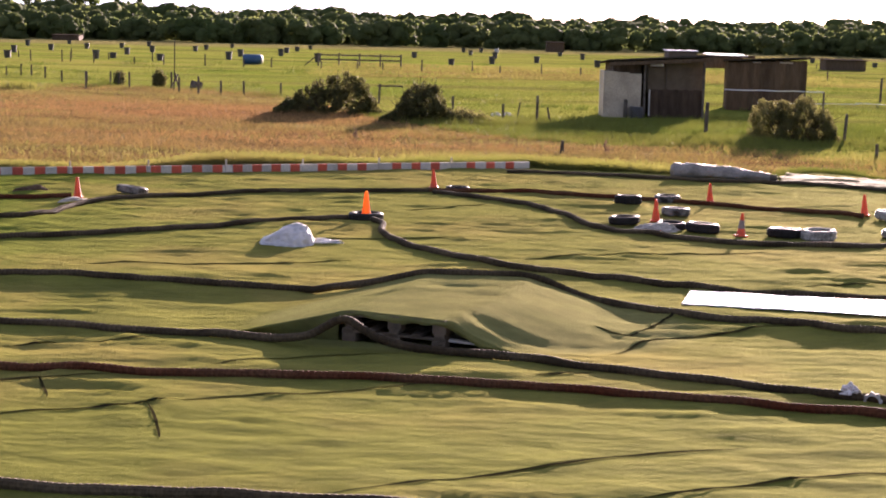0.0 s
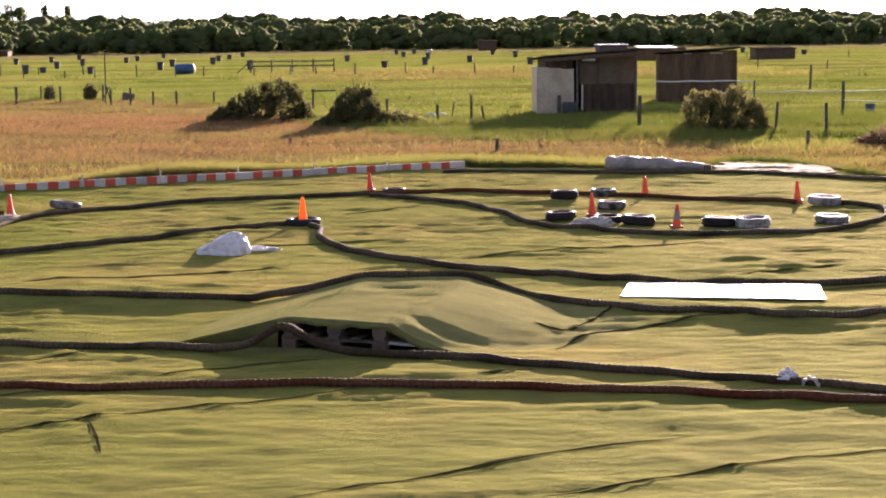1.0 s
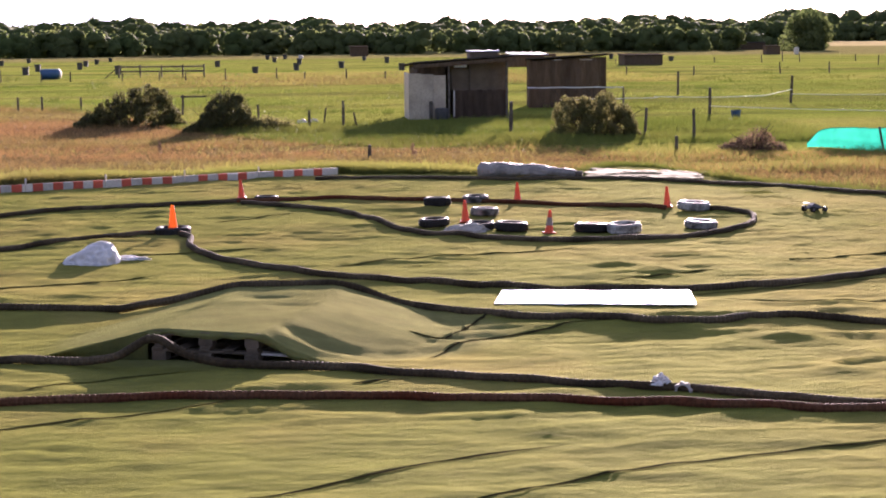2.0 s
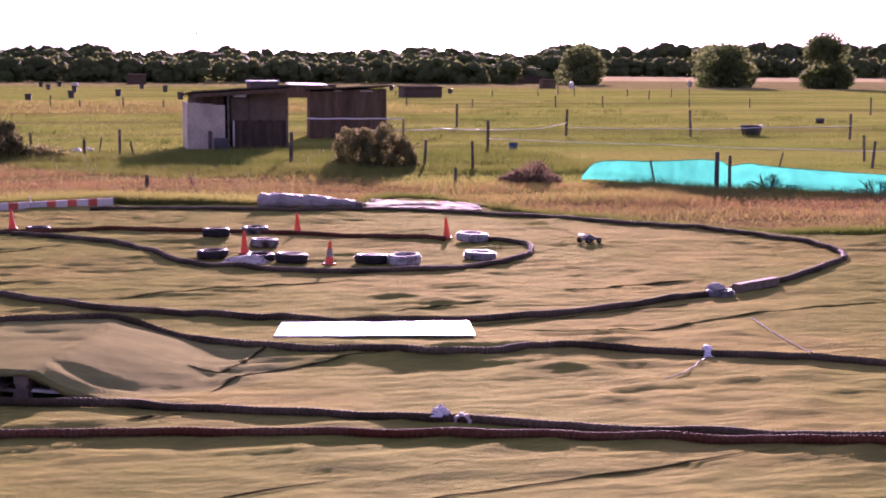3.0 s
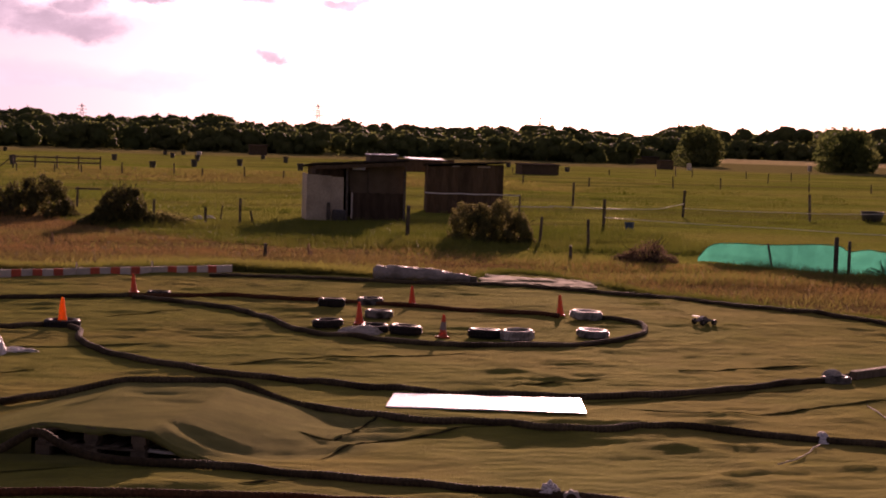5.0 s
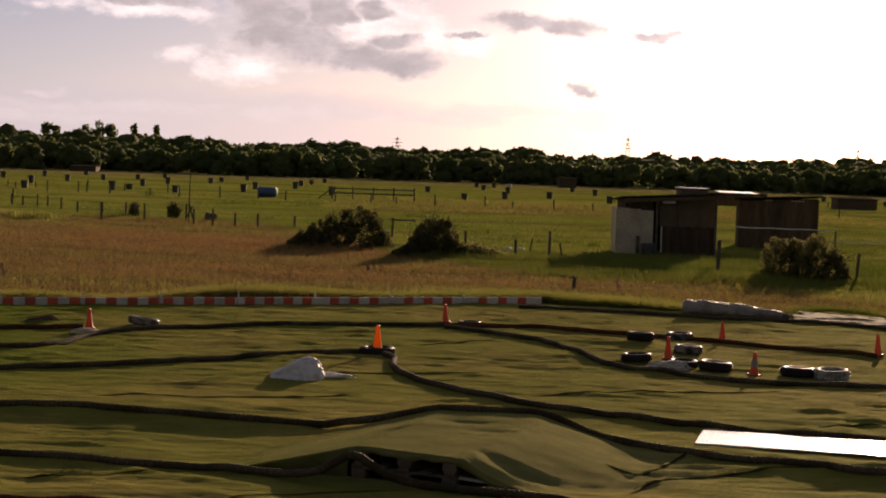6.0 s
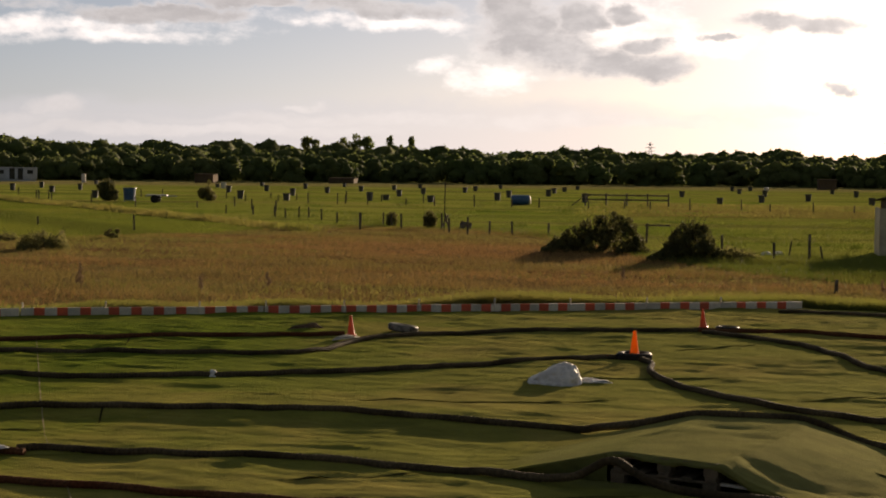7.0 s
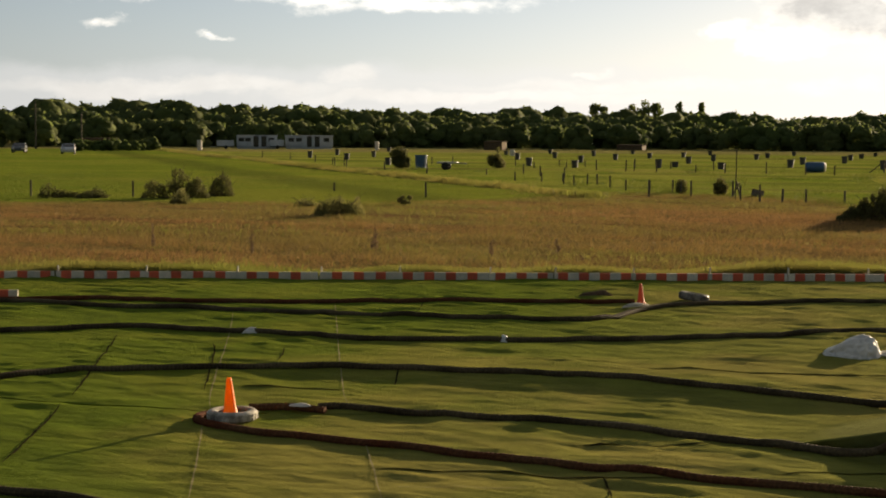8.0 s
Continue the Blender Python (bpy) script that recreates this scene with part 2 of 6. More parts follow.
def ground_material():
    """Field soil and turf: sorrel-red meadow near the track, green paddocks past it, dry and pale stretches further off."""
    m = bpy.data.materials.new("turf")
    m.use_nodes = True
    t = Tree(m.node_tree)
    pos = t.add("ShaderNodeNewGeometry").outputs["Position"]
    xyz = t.add("ShaderNodeSeparateXYZ")
    t.put(xyz.inputs[0], pos)
    x, y = xyz.outputs[0], xyz.outputs[1]
    ragged = t.math("MULTIPLY", t.math("SUBTRACT", t.noise(pos, 0.11, 5.0, 0.6), 0.5), 16.0)
    far = t.math("SQRT", t.math("ADD", t.math("POWER", x, 2.0), t.math("POWER", y, 2.0)))
    az = t.math("MULTIPLY", t.math("ARCTAN2", x, y), 57.296)
    rim = t.math("ADD", t.span(az, -24.0, -13.0, 60.0, 70.0), t.math("ADD", t.span(az, -10.0, 3.0, 0.0, -27.0), t.span(az, 3.0, 18.0, 0.0, -7.0)))
    meadow = t.span(t.math("SUBTRACT", t.math("ADD", far, ragged), rim), 2.5, -2.5)
    g1 = t.noise(t.squash(pos, (0.5, 1.0, 1)), 0.12, 6.0, 0.62)
    green = t.mix(t.span(g1, 0.35, 0.65), rgb(0.150, 0.190, 0.028), rgb(0.235, 0.238, 0.050))
    dry = t.span(t.noise(t.squash(pos, (0.25, 1.0, 1)), 0.06, 5.0, 0.6), 0.55, 0.7)
    green = t.mix(t.math("MULTIPLY", dry, 0.6), green, rgb(0.24, 0.20, 0.06))
    strips = t.span(t.noise(t.squash(pos, (0.014, 0.12, 1)), 1.0, 5.0, 0.65), 0.50, 0.63)
    green = t.mix(t.math("MULTIPLY", strips, 0.75), green, rgb(0.10, 0.095, 0.030))
    green = t.mix(t.math("MULTIPLY", t.span(t.math("ADD", far, ragged), 205.0, 222.0), 0.75), green, rgb(0.20, 0.165, 0.075))
    deep = t.math("ADD", y, t.math("MULTIPLY", ragged, 0.3))
    hay = t.math("MULTIPLY", t.math("MULTIPLY", t.span(deep, 91.0, 94.0), t.span(deep, 130.0, 126.0)), t.math("MULTIPLY", t.span(x, -11.0, -3.0), t.span(x, 34.0, 18.0)))
    green = t.mix(t.math("MULTIPLY", hay, 0.8), green, rgb(0.165, 0.118, 0.040))
    # the mown field beyond the ditch line, with a worn wheel track beside it
    across = t.math("ADD", t.math("ADD", t.math("MULTIPLY", x, 0.794), t.math("MULTIPLY", y, 0.608)), -25.2)
    wander = t.math("MULTIPLY", t.math("SUBTRACT", t.noise(pos, 0.08, 3.0), 0.5), 2.5)
    across = t.math("ADD", across, wander)
    mown = t.math("MULTIPLY", t.span(across, 0.4, -0.6), t.span(far, 250.0, 240.0))
    lawn = t.mix(t.span(t.noise(t.squash(pos, (0.6, 0.6, 1)), 0.07, 5.0, 0.6), 0.35, 0.65), rgb(0.122, 0.165, 0.022), rgb(0.190, 0.203, 0.034))
    track = t.math("MULTIPLY", t.span(across, -5.0, -7.0), t.span(across, -11.0, -8.5))
    lawn = t.mix(t.math("MULTIPLY", track, 0.55), lawn, rgb(0.070, 0.085, 0.020))
    green = t.mix(mown, green, lawn)
    ditch = t.math("MULTIPLY", t.span(across, -0.8, -0.1), t.span(across, 1.6, 0.6))
    green = t.mix(t.math("MULTIPLY", t.math("MULTIPLY", ditch, t.span(x, -12.0, -18.0)), 0.7), green, rgb(0.060, 0.062, 0.022))
    rusty = t.mix(t.span(t.noise(t.squash(pos, (0.3, 1.0, 1)), 0.35, 5.0), 0.35, 0.65), rgb(0.15, 0.085, 0.040), rgb(0.17, 0.13, 0.05))
    col = t.mix(meadow, green, rusty)
    stubble = t.math("MULTIPLY", t.span(y, 300.0, 330.0), t.span(x, 100.0, 130.0))
    col = t.mix(stubble, col, rgb(0.42, 0.34, 0.17))
    fine = t.noise(pos, 9.0, 4.0, 0.7)
    col = t.mix(1.0, col, t.mix(t.span(fine, 0.3, 0.7), rgb(0.7, 0.7, 0.7), rgb(1.25, 1.25, 1.2)), "MULTIPLY")
    p = t.add("ShaderNodeBsdfPrincipled")
    t.put(p.inputs["Base Color"], col)
    p.inputs["Roughness"].default_value = 1.0
    p.inputs["Specular IOR Level"].default_value = 0.0
    n = t.add("ShaderNodeBump")
    n.inputs["Strength"].default_value = 0.8
    n.inputs["Distance"].default_value = 0.15
    t.put(n.inputs["Height"], t.math("ADD", fine, t.noise(pos, 1.1, 4.0)))
    t.put(p.inputs["Normal"], n.outputs[0])
    t.put(t.add("ShaderNodeOutputMaterial").inputs[0], p.outputs[0])
    return m


CARPET = carpet_material()
TURF = ground_material()
PIPE = surface("drain_pipe_plastic", (0.036, 0.025, 0.012), (0.092, 0.067, 0.036), 0.88, 1.3, 30, 0.2, speck=0.35, shine=0.13)
PIPE_RED = surface("red_brown_pipe", (0.085, 0.024, 0.010), (0.105, 0.050, 0.024), 0.90, 1.3, 30, 0.2, speck=0.35, shine=0.07)
# faded offcut carpet; on the joints the pale colour stands for sunlit edges
FADED_LIT = surface("bleached_carpet_and_lit_edge", (0.215, 0.178, 0.085), (0.165, 0.142, 0.060), 0.95, 2, 60, 0.4, speck=0.2)
# dark colour for the shaded gap at a seam, with dirt in it
JOINT_DARK = surface("joint_gap_shade_and_dirt", (0.022, 0.020, 0.009), (0.035, 0.030, 0.014), 0.95, 6, 60, 0.0, shine=0.0)
RED = surface("red_paint", (0.60, 0.095, 0.034), (0.48, 0.08, 0.036), 0.6, 4, 50, 0.15, vary=0.18)
WHITE = surface("weathered_white_paint", (0.60, 0.53, 0.42), (0.46, 0.405, 0.32), 0.65, 4, 50, 0.15, vary=0.14)
CONE = surface("fluorescent_orange_plastic", (0.95, 0.33, 0.016), (0.90, 0.29, 0.014), 0.5, 6, 60, 0.08, speck=0.05, sheer=0.5)
CONE_RED = surface("red_orange_plastic", (0.70, 0.125, 0.030), (0.60, 0.100, 0.028), 0.5, 6, 60, 0.08, speck=0.1, sheer=0.25)
CONE_PALE = surface("faded_cone_band", (0.27, 0.20, 0.16), (0.20, 0.15, 0.12), 0.55, 8, 60, 0.08)
RUBBER = surface("tyre_rubber", (0.020, 0.018, 0.016), (0.035, 0.031, 0.028), 0.5, 5, 70, 0.3, vary=0.2, shine=0.05)
RUBBER_GREY = surface("painted_grey_tyre", (0.27, 0.25, 0.22), (0.04, 0.036, 0.030), 0.5, 7, 60, 0.3, vary=0.2, shine=0.06)
RUBBER_PALE = surface("whitewashed_tyre", (0.46, 0.43, 0.37), (0.16, 0.145, 0.12), 0.6, 9, 60, 0.3, vary=0.15, shine=0.06)
SACK = surface("white_woven_sacking", (0.68, 0.65, 0.61), (0.54, 0.51, 0.48), 0.55, 5, 90, 0.3, speck=0.08, sheer=0.12)
BAG = surface("dirty_sandbag_cloth", (0.50, 0.45, 0.38), (0.36, 0.32, 0.26), 0.75, 8, 90, 0.4, speck=0.12, sheer=0.1)
SHEET = surface("glossy_white_sheet", (0.72, 0.72, 0.70), (0.60, 0.60, 0.58), 0.24, 2, 40, 0.05, speck=0.05)
WRAP = surface("grey_plastic_wrap", (0.32, 0.275, 0.22), (0.18, 0.155, 0.122), 0.6, 4, 22, 0.5, speck=0.15)
WOOD = surface("grey_pallet_wood", (0.15, 0.115, 0.075), (0.10, 0.076, 0.05), 0.85, 6, 60, 0.4, vary=0.2, stretch=(1, 3, 1))
POST = surface("weathered_post_wood", (0.085, 0.068, 0.05), (0.15, 0.125, 0.095), 0.9, 6, 60, 0.4, vary=0.3)
DARK_BOARD = surface("dark_stained_boards", (0.092, 0.060, 0.033), (0.125, 0.086, 0.050), 0.85, 3, 40, 0.4, vary=0.25, stretch=(3, 3, 0.6))
PANEL = surface("weathered_ply_panel", (0.155, 0.115, 0.070), (0.115, 0.084, 0.052), 0.85, 2, 40, 0.3, vary=0.12)
# darker brown than the other boards, for the half wall
HALF_WALL = surface("very_dark_brown_boards", (0.055, 0.036, 0.022), (0.080, 0.054, 0.034), 0.85, 3, 40, 0.4, vary=0.2, stretch=(3, 3, 0.6))
ROOFING = surface("bitumen_roofing", (0.045, 0.038, 0.030), (0.070, 0.056, 0.042), 0.95, 3, 40, 0.4, shine=0.0)
TIN = surface("pale_corrugated_sheet", (0.43, 0.355, 0.235), (0.33, 0.265, 0.175), 0.5, 1.6, 20, 0.2, vary=0.1)
TIN_ROOF = surface("bright_roof_sheet", (0.72, 0.72, 0.70), (0.58, 0.57, 0.55), 0.35, 2, 20, 0.1)
NET = surface("turquoise_debris_netting", (0.024, 0.370, 0.255), (0.018, 0.310, 0.215), 0.7, 2, 60, 0.3, speck=0.12, sheer=0.46)
BIN = surface("black_plastic_tub", (0.035, 0.032, 0.026), (0.055, 0.05, 0.042), 0.6, 5, 40, 0.2, vary=0.25)
BLUE = surface("blue_plastic", (0.02, 0.065, 0.14), (0.035, 0.09, 0.17), 0.45, 3, 40, 0.1)
LEAF = surface("bush_leaves", (0.090, 0.094, 0.032), (0.125, 0.120, 0.048), 0.7, 2, 20, 0.0, sheer=0.5, island=0.3)
LEAF_DRY = surface("bramble_leaves", (0.145, 0.145, 0.050), (0.185, 0.172, 0.070), 0.75, 2, 20, 0.0, sheer=0.6, island=0.3)
DEAD = surface("dead_weeds", (0.20, 0.135, 0.085), (0.15, 0.105, 0.07), 0.85, 2, 20, 0.0, sheer=0.4, island=0.3)
WOODS = surface("woodland_leaves", (0.105, 0.140, 0.042), (0.140, 0.160, 0.055), 0.8, 0.09, 1.2, 0.0, sheer=0.55, island=0.12)
BARK = surface("bark", (0.055, 0.042, 0.03), (0.09, 0.07, 0.05), 0.95, 5, 50, 0.5)
SORREL = surface("rusty_seed_grass", (0.385, 0.210, 0.080), (0.275, 0.222, 0.062), 0.9, 0.11, 3, 0.0, sheer=0.25, island=0.06, stretch=(0.3, 1, 1), upright=True)
STRAW = surface("dry_grass", (0.235, 0.20, 0.056), (0.165, 0.18, 0.036), 0.9, 0.3, 3, 0.0, sheer=0.5, island=0.09, stretch=(0.35, 1, 1), upright=True)
BLADE = surface("green_grass", (0.130, 0.180, 0.024), (0.20, 0.215, 0.040), 0.85, 0.2, 3, 0.0, sheer=0.25, island=0.09, stretch=(0.35, 1, 1), upright=True)
STEEL = surface("galvanised_steel", (0.30, 0.30, 0.31), (0.22, 0.22, 0.23), 0.5, 2, 20, 0.1, metal=0.6)
TAPE = surface("white_fence_tape", (0.7, 0.68, 0.62), (0.6, 0.58, 0.52), 0.5, 4, 30, 0.0)
CARAVAN = surface("off_white_cladding", (0.46, 0.47, 0.47), (0.36, 0.37, 0.37), 0.5, 0.6, 8, 0.1)
GLASS_DARK = surface("dark_window_glass", (0.02, 0.022, 0.025), (0.03, 0.032, 0.035), 0.12, 1, 8, 0.0)
PAINT_SILVER = surface("silver_car_paint", (0.42, 0.43, 0.45), (0.38, 0.39, 0.41), 0.3, 1, 10, 0.0, metal=0.4)
PAINT_DARK = surface("dark_car_paint", (0.05, 0.055, 0.06), (0.06, 0.065, 0.07), 0.25, 1, 10, 0.0, metal=0.2)
SHELL = surface("grey_toy_shell", (0.10, 0.085, 0.08), (0.06, 0.055, 0.055), 0.35, 8, 60, 0.05)


# ---- builders ----
def thing(name, label, category, at=(0, 0, 0), turn=0.0, group="", kind=""):
    ob = new(name)
    ob.empty_display_size = 0.2
    ob.matrix_world = pose(*at, 0, 0, turn)
    return tagged(ob, label, category, group, kind)


def part(name, bm, material, parent=None, label="", smooth=False):
    me = bpy.data.meshes.new(name)
    bm.to_mesh(me)
    bm.free()
    if smooth:
        me.shade_smooth()
    me.materials.append(material)
    ob = new(name, me)
    if parent is not None:
        ob.parent = parent
    return tagged(ob, label)


def soup(name, verts, faces, material, parent=None, label="", smooth=False):
    me = bpy.data.meshes.new(name)
    me.from_pydata(verts, [], faces)
    me.update()
    if smooth:
        me.shade_smooth()
    me.materials.append(material)
    ob = new(name, me)
    if parent is not None:
        ob.parent = parent
    return tagged(ob, label)


def box(bm, cx, cy, cz, sx, sy, sz, m=None, bevel=0.0):
    """A block by its centre and sizes, with its edges taken off."""
    r = bmesh.ops.create_cube(bm, size=1.0, matrix=(m or Matrix()) @ Matrix.Translation((cx, cy, cz)) @ Matrix.Diagonal((sx, sy, sz, 1)))
    if bevel:
        edges = list({e for v in r["verts"] for e in v.link_edges})
        bmesh.ops.bevel(bm, geom=edges, offset=bevel, segments=1, affect="EDGES")
    return bm


def boxed(*args, **kw):
    return box(bmesh.new(), *args, **kw)


def lathe(bm, rings, sides=16, cap=True, m=None, wobble=0.0):
    """A turned body from (radius, height) rings."""
    m = m or Matrix()
    rows = []
    for k, (r, z) in enumerate(rings):
        rows.append([bm.verts.new(m @ Vector((r * math.cos(a) * (1 + wobble * math.sin(3 * a + k)), r * math.sin(a), z))) for a in (math.tau * i / sides for i in range(sides))])
    for lo, hi in zip(rows, rows[1:]):
        for i in range(sides):
            bm.faces.new((lo[i], lo[(i + 1) % sides], hi[(i + 1) % sides], hi[i]))
    if cap:
        bm.faces.new(rows[0][::-1])
        bm.faces.new(rows[-1])
    return bm


def smooth_path(points, step):
    """Points at even steps along a Catmull-Rom curve through the given ones."""
    p = [Vector(q) for q in points]
    p = [2 * p[0] - p[1], *p, 2 * p[-1] - p[-2]]
    fine = []
    for a, b, c, d in zip(p, p[1:], p[2:], p[3:]):
        n = max(2, int((c - b).length / (step * 0.5)))
        for k in range(n):
            s = k / n
            fine.append(0.5 * (2 * b + (c - a) * s + (2 * a - 5 * b + 4 * c - d) * s * s + (3 * b - a - 3 * c + d) * s ** 3))
    fine.append(p[-2])
    arr = np.array([tuple(v) for v in fine])
    run = np.r_[0, np.cumsum(np.linalg.norm(np.diff(arr, axis=0), axis=1))]
    at = np.linspace(0, run[-1], max(2, int(run[-1] / step)))
    return np.stack([np.interp(at, run, arr[:, k]) for k in range(arr.shape[1])], 1)


def tube(path, radii, sides=10):
    """Vertices and faces of a tube along path with a radius for each point."""
    path, radii = np.asarray(path, float), np.asarray(radii, float)
    along = np.gradient(path, axis=0)
    along /= np.linalg.norm(along, axis=1)[:, None] + 1e-9
    side = np.cross(along, (0, 0, 1.0))
    side /= np.linalg.norm(side, axis=1)[:, None] + 1e-9
    up = np.cross(side, along)
    a = np.arange(sides) * math.tau / sides
    ring = side[:, None] * np.cos(a)[None, :, None] + up[:, None] * np.sin(a)[None, :, None]
    v = (path[:, None] + ring * radii[:, None, None]).reshape(-1, 3)
    i, j = np.meshgrid(np.arange(len(path) - 1), np.arange(sides), indexing="ij")
    k = (j + 1) % sides
    f = np.stack([i * sides + j, i * sides + k, (i + 1) * sides + k, (i + 1) * sides + j], -1).reshape(-1, 4).tolist()
    n = len(path)
    f.append(list(range(sides))[::-1])
    f.append(list(range((n - 1) * sides, n * sides)))
    return v.tolist(), f


def ease(a, b, v):
    s = np.clip((v - a) / (b - a), 0.0, 1.0)
    return s * s * (3 - 2 * s)


# the line of the front edge of the upper carpet, along which a pipe lies
EDGE_X = (-26.0, -12.0, -7.2, -5.8, -4.3, -2.6, -1.95, -0.88, 0.03, 0.44, 0.9, 1.5, 2.4, 3.1, 4.0, 5.1, 6.4, 20.0)
EDGE_Y = (12.6, 12.9, 13.2, 13.7, 13.8, 13.70, 13.80, 13.52, 13.14, 13.08, 12.76, 12.47, 12.05, 11.7, 11.24, 10.68, 10.15, 4.6)
BACK_X = (-26.0, -18.0, -14.0, -10.0, -6.1, -2.5, 1.7, 4.4, 6.2, 6.8, 7.7, 8.4, 9.0, 10.0, 11.0, 12.0, 12.6, 14.5, 20.0)
BACK_Y = (20.8, 24.1, 25.5, 27.1, 28.7, 30.4, 31.9, 30.5, 29.9, 30.8, 32.0, 31.4, 28.6, 26.7, 25.4, 24.2, 23.6, 23.3, 22.0)


def soft_least(a, b, k):
    """The lesser of two heights, with the ridge where they meet rounded over k."""
    h = min(max(0.5 + 0.5 * (b - a) / k, 0.0), 1.0)
    return b + (a - b) * h - k * h * (1 - h)


def mound(x, y):
    """The carpet's rise over the stacked pallets: a rising top between two ridges, taut slopes either side."""
    top = 0.262 + 0.060 * min(max((y - 13.2) / 1.9, 0.0), 1.0)
    ridge_l = np.interp(y, (13.3, 13.6, 14.3, 15.1, 16.0), (-0.93, -0.86, -0.55, -0.22, -0.15))
    ridge_r = np.interp(y, (13.0, 13.15, 14.0, 15.0, 16.0), (0.00, 0.05, 0.42, 0.78, 0.9))
    foot_l = np.interp(y, (13.4, 14.6, 15.9), (-2.08, -1.85, -1.35))
    foot_r = np.interp(y, (12.9, 13.2, 13.5, 14.0, 15.0, 16.0), (1.15, 1.25, 1.45, 1.78, 1.95, 2.0))
    hang = np.interp(y, (13.1, 13.35, 13.7, 14.2), (3.4, 2.5, 1.7, 1.3))
    left = top * min(max((x - foot_l) / (ridge_l - foot_l), 0.0), 1.4) ** 1.12
    right = top * min(max((foot_r - x) / (foot_r - ridge_r), 0.0), 1.15) ** hang
    back = 1 - float(ease(15.40, 16.25, y))
    return max(0.0, soft_least(soft_least(top, left, 0.022), right, 0.022)) * back


# the low bank under the middle pipe
BANK_X = (-10.3, -9.23, -8.07, -6.75, -5.44, -4.16, -3.22, -2.3, -1.48, 0.2, 1.86, 2.3, 3.11, 3.84, 4.42, 4.88, 5.57, 6.38)
BANK_Y = (14.6, 15.26, 15.82, 16.05, 16.19, 16.23, 16.1, 15.95, 15.87, 15.5, 15.17, 14.92, 14.6, 14.19, 14.23, 14.36, 14.18, 13.79)
BANK_H = (0.0, 0.01, 0.03, 0.06, 0.07, 0.07, 0.065, 0.05, 0.02, 0.0, 0.012, 0.026, 0.028, 0.025, 0.025, 0.02, 0.01, 0.0)


def bank(x, y):
    """A step in the ground: steep towards the viewer, long and shallow behind."""
    v = y - float(np.interp(x, BANK_X, BANK_Y))
    h = float(np.interp(x, BANK_X, BANK_H))
    return h * (math.exp(-(v / 0.40) ** 2) if v < 0 else math.exp(-(v / 1.5) ** 2))


# taut creases and sags of the draped carpet: from, to, height, width
CREASES = ((-0.20, 15.1, -0.50, 14.35, 0.012, 0.06), (-0.56, 14.3, -0.84, 13.6, 0.008, 0.05), (0.80, 15.0, 0.42, 14.0, 0.010, 0.06), (0.42, 14.0, 0.06, 13.2, 0.012, 0.05),
           (0.24, 13.52, 0.88, 13.32, -0.040, 0.045), (0.14, 13.34, 0.66, 13.22, 0.022, 0.05), (0.34, 13.66, 1.0, 13.50, 0.014, 0.06), (-0.22, 14.86, 0.42, 14.80, -0.032, 0.08), (-0.30, 14.62, 0.10, 14.55, 0.012, 0.07),
           (0.16, 14.44, 0.50, 14.35, -0.030, 0.06), (-0.76, 14.50, -0.44, 14.48, -0.030, 0.06), (0.62, 14.25, 1.0, 14.05, -0.008, 0.06), (0.95, 13.95, 1.62, 13.72, 0.010, 0.07),
           (-1.55, 14.55, -0.95, 14.75, -0.010, 0.08), (-1.5, 15.1, -0.9, 15.2, -0.012, 0.08))


def creases(x, y):
    z = 0.0
    for x0, y0, x1, y1, h, w in CREASES:
        dx, dy = x1 - x0, y1 - y0
        n = math.hypot(dx, dy)
        s = ((x - x0) * dx + (y - y0) * dy) / (n * n)
        d = abs((x - x0) * dy - (y - y0) * dx) / n
        if -0.1 < s < 1.1:
            z += h * math.exp(-d / w) * math.sin(math.pi * min(max((s + 0.1) / 1.2, 0.0), 1.0)) ** 0.7
    return z


def rise(x, y, upper=True):
    """Height of the carpet at a place: broad swells, folds, and the jump."""
    z = 0.024 * noise.noise(Vector((x * 0.33, y * 0.42, 3.1)))
    fold = 1 - abs(noise.noise(Vector((x * 0.55 + 0.25 * y, y * 1.5, 7.7)))) * 2.2
    z += 0.026 * max(fold, 0.0) ** 3 * max(0.0, noise.noise(Vector((x * 0.3, y * 0.3, 1.3))) + 0.45)
    small = 1 - abs(noise.noise(Vector((x * 1.1 - 0.3 * y, y * 2.6, 2.2)))) * 2.4
    z += 0.024 * max(small, 0.0) ** 2 * max(0.0, noise.noise(Vector((x * 0.5, y * 0.6, 4.3))) + 0.4)
    z += 0.015 * noise.noise(Vector((x * 1.3, y * 2.4, 5.0))) + 0.009 * noise.noise(Vector((x * 2.6, y * 5.0, 9.0)))
    ripple = 1 - abs(noise.noise(Vector((x * 0.8 + 0.2 * y, y * 3.6, 6.6)))) * 2.6
    z += 0.031 * max(ripple, 0.0) ** 2 * max(0.0, noise.noise(Vector((x * 0.7, y * 0.8, 8.3))) + 0.40)
    if y > 20.5:
        lump = noise.noise(Vector((x * 0.55, y * 0.85, 12.0))) + 0.4 * noise.noise(Vector((x * 1.5, y * 2.2, 3.0)))
        z += 0.06 * min(1.0, (y - 20.5) / 3.0) * max(0.0, lump - 0.05)
    z -= 0.026
    if upper and -2.4 < x < 2.4 and 12.4 < y < 16.6:
        m = float(mound(x, y))
        taut = min(m / 0.05, 1.0)
        z = z * (1 - 0.9 * taut) - 0.02 * taut + m + creases(x, y)
    if upper and -10.3 < x < 6.4 and 12.4 < y < 19.5:
        z += bank(x, y)
    return z


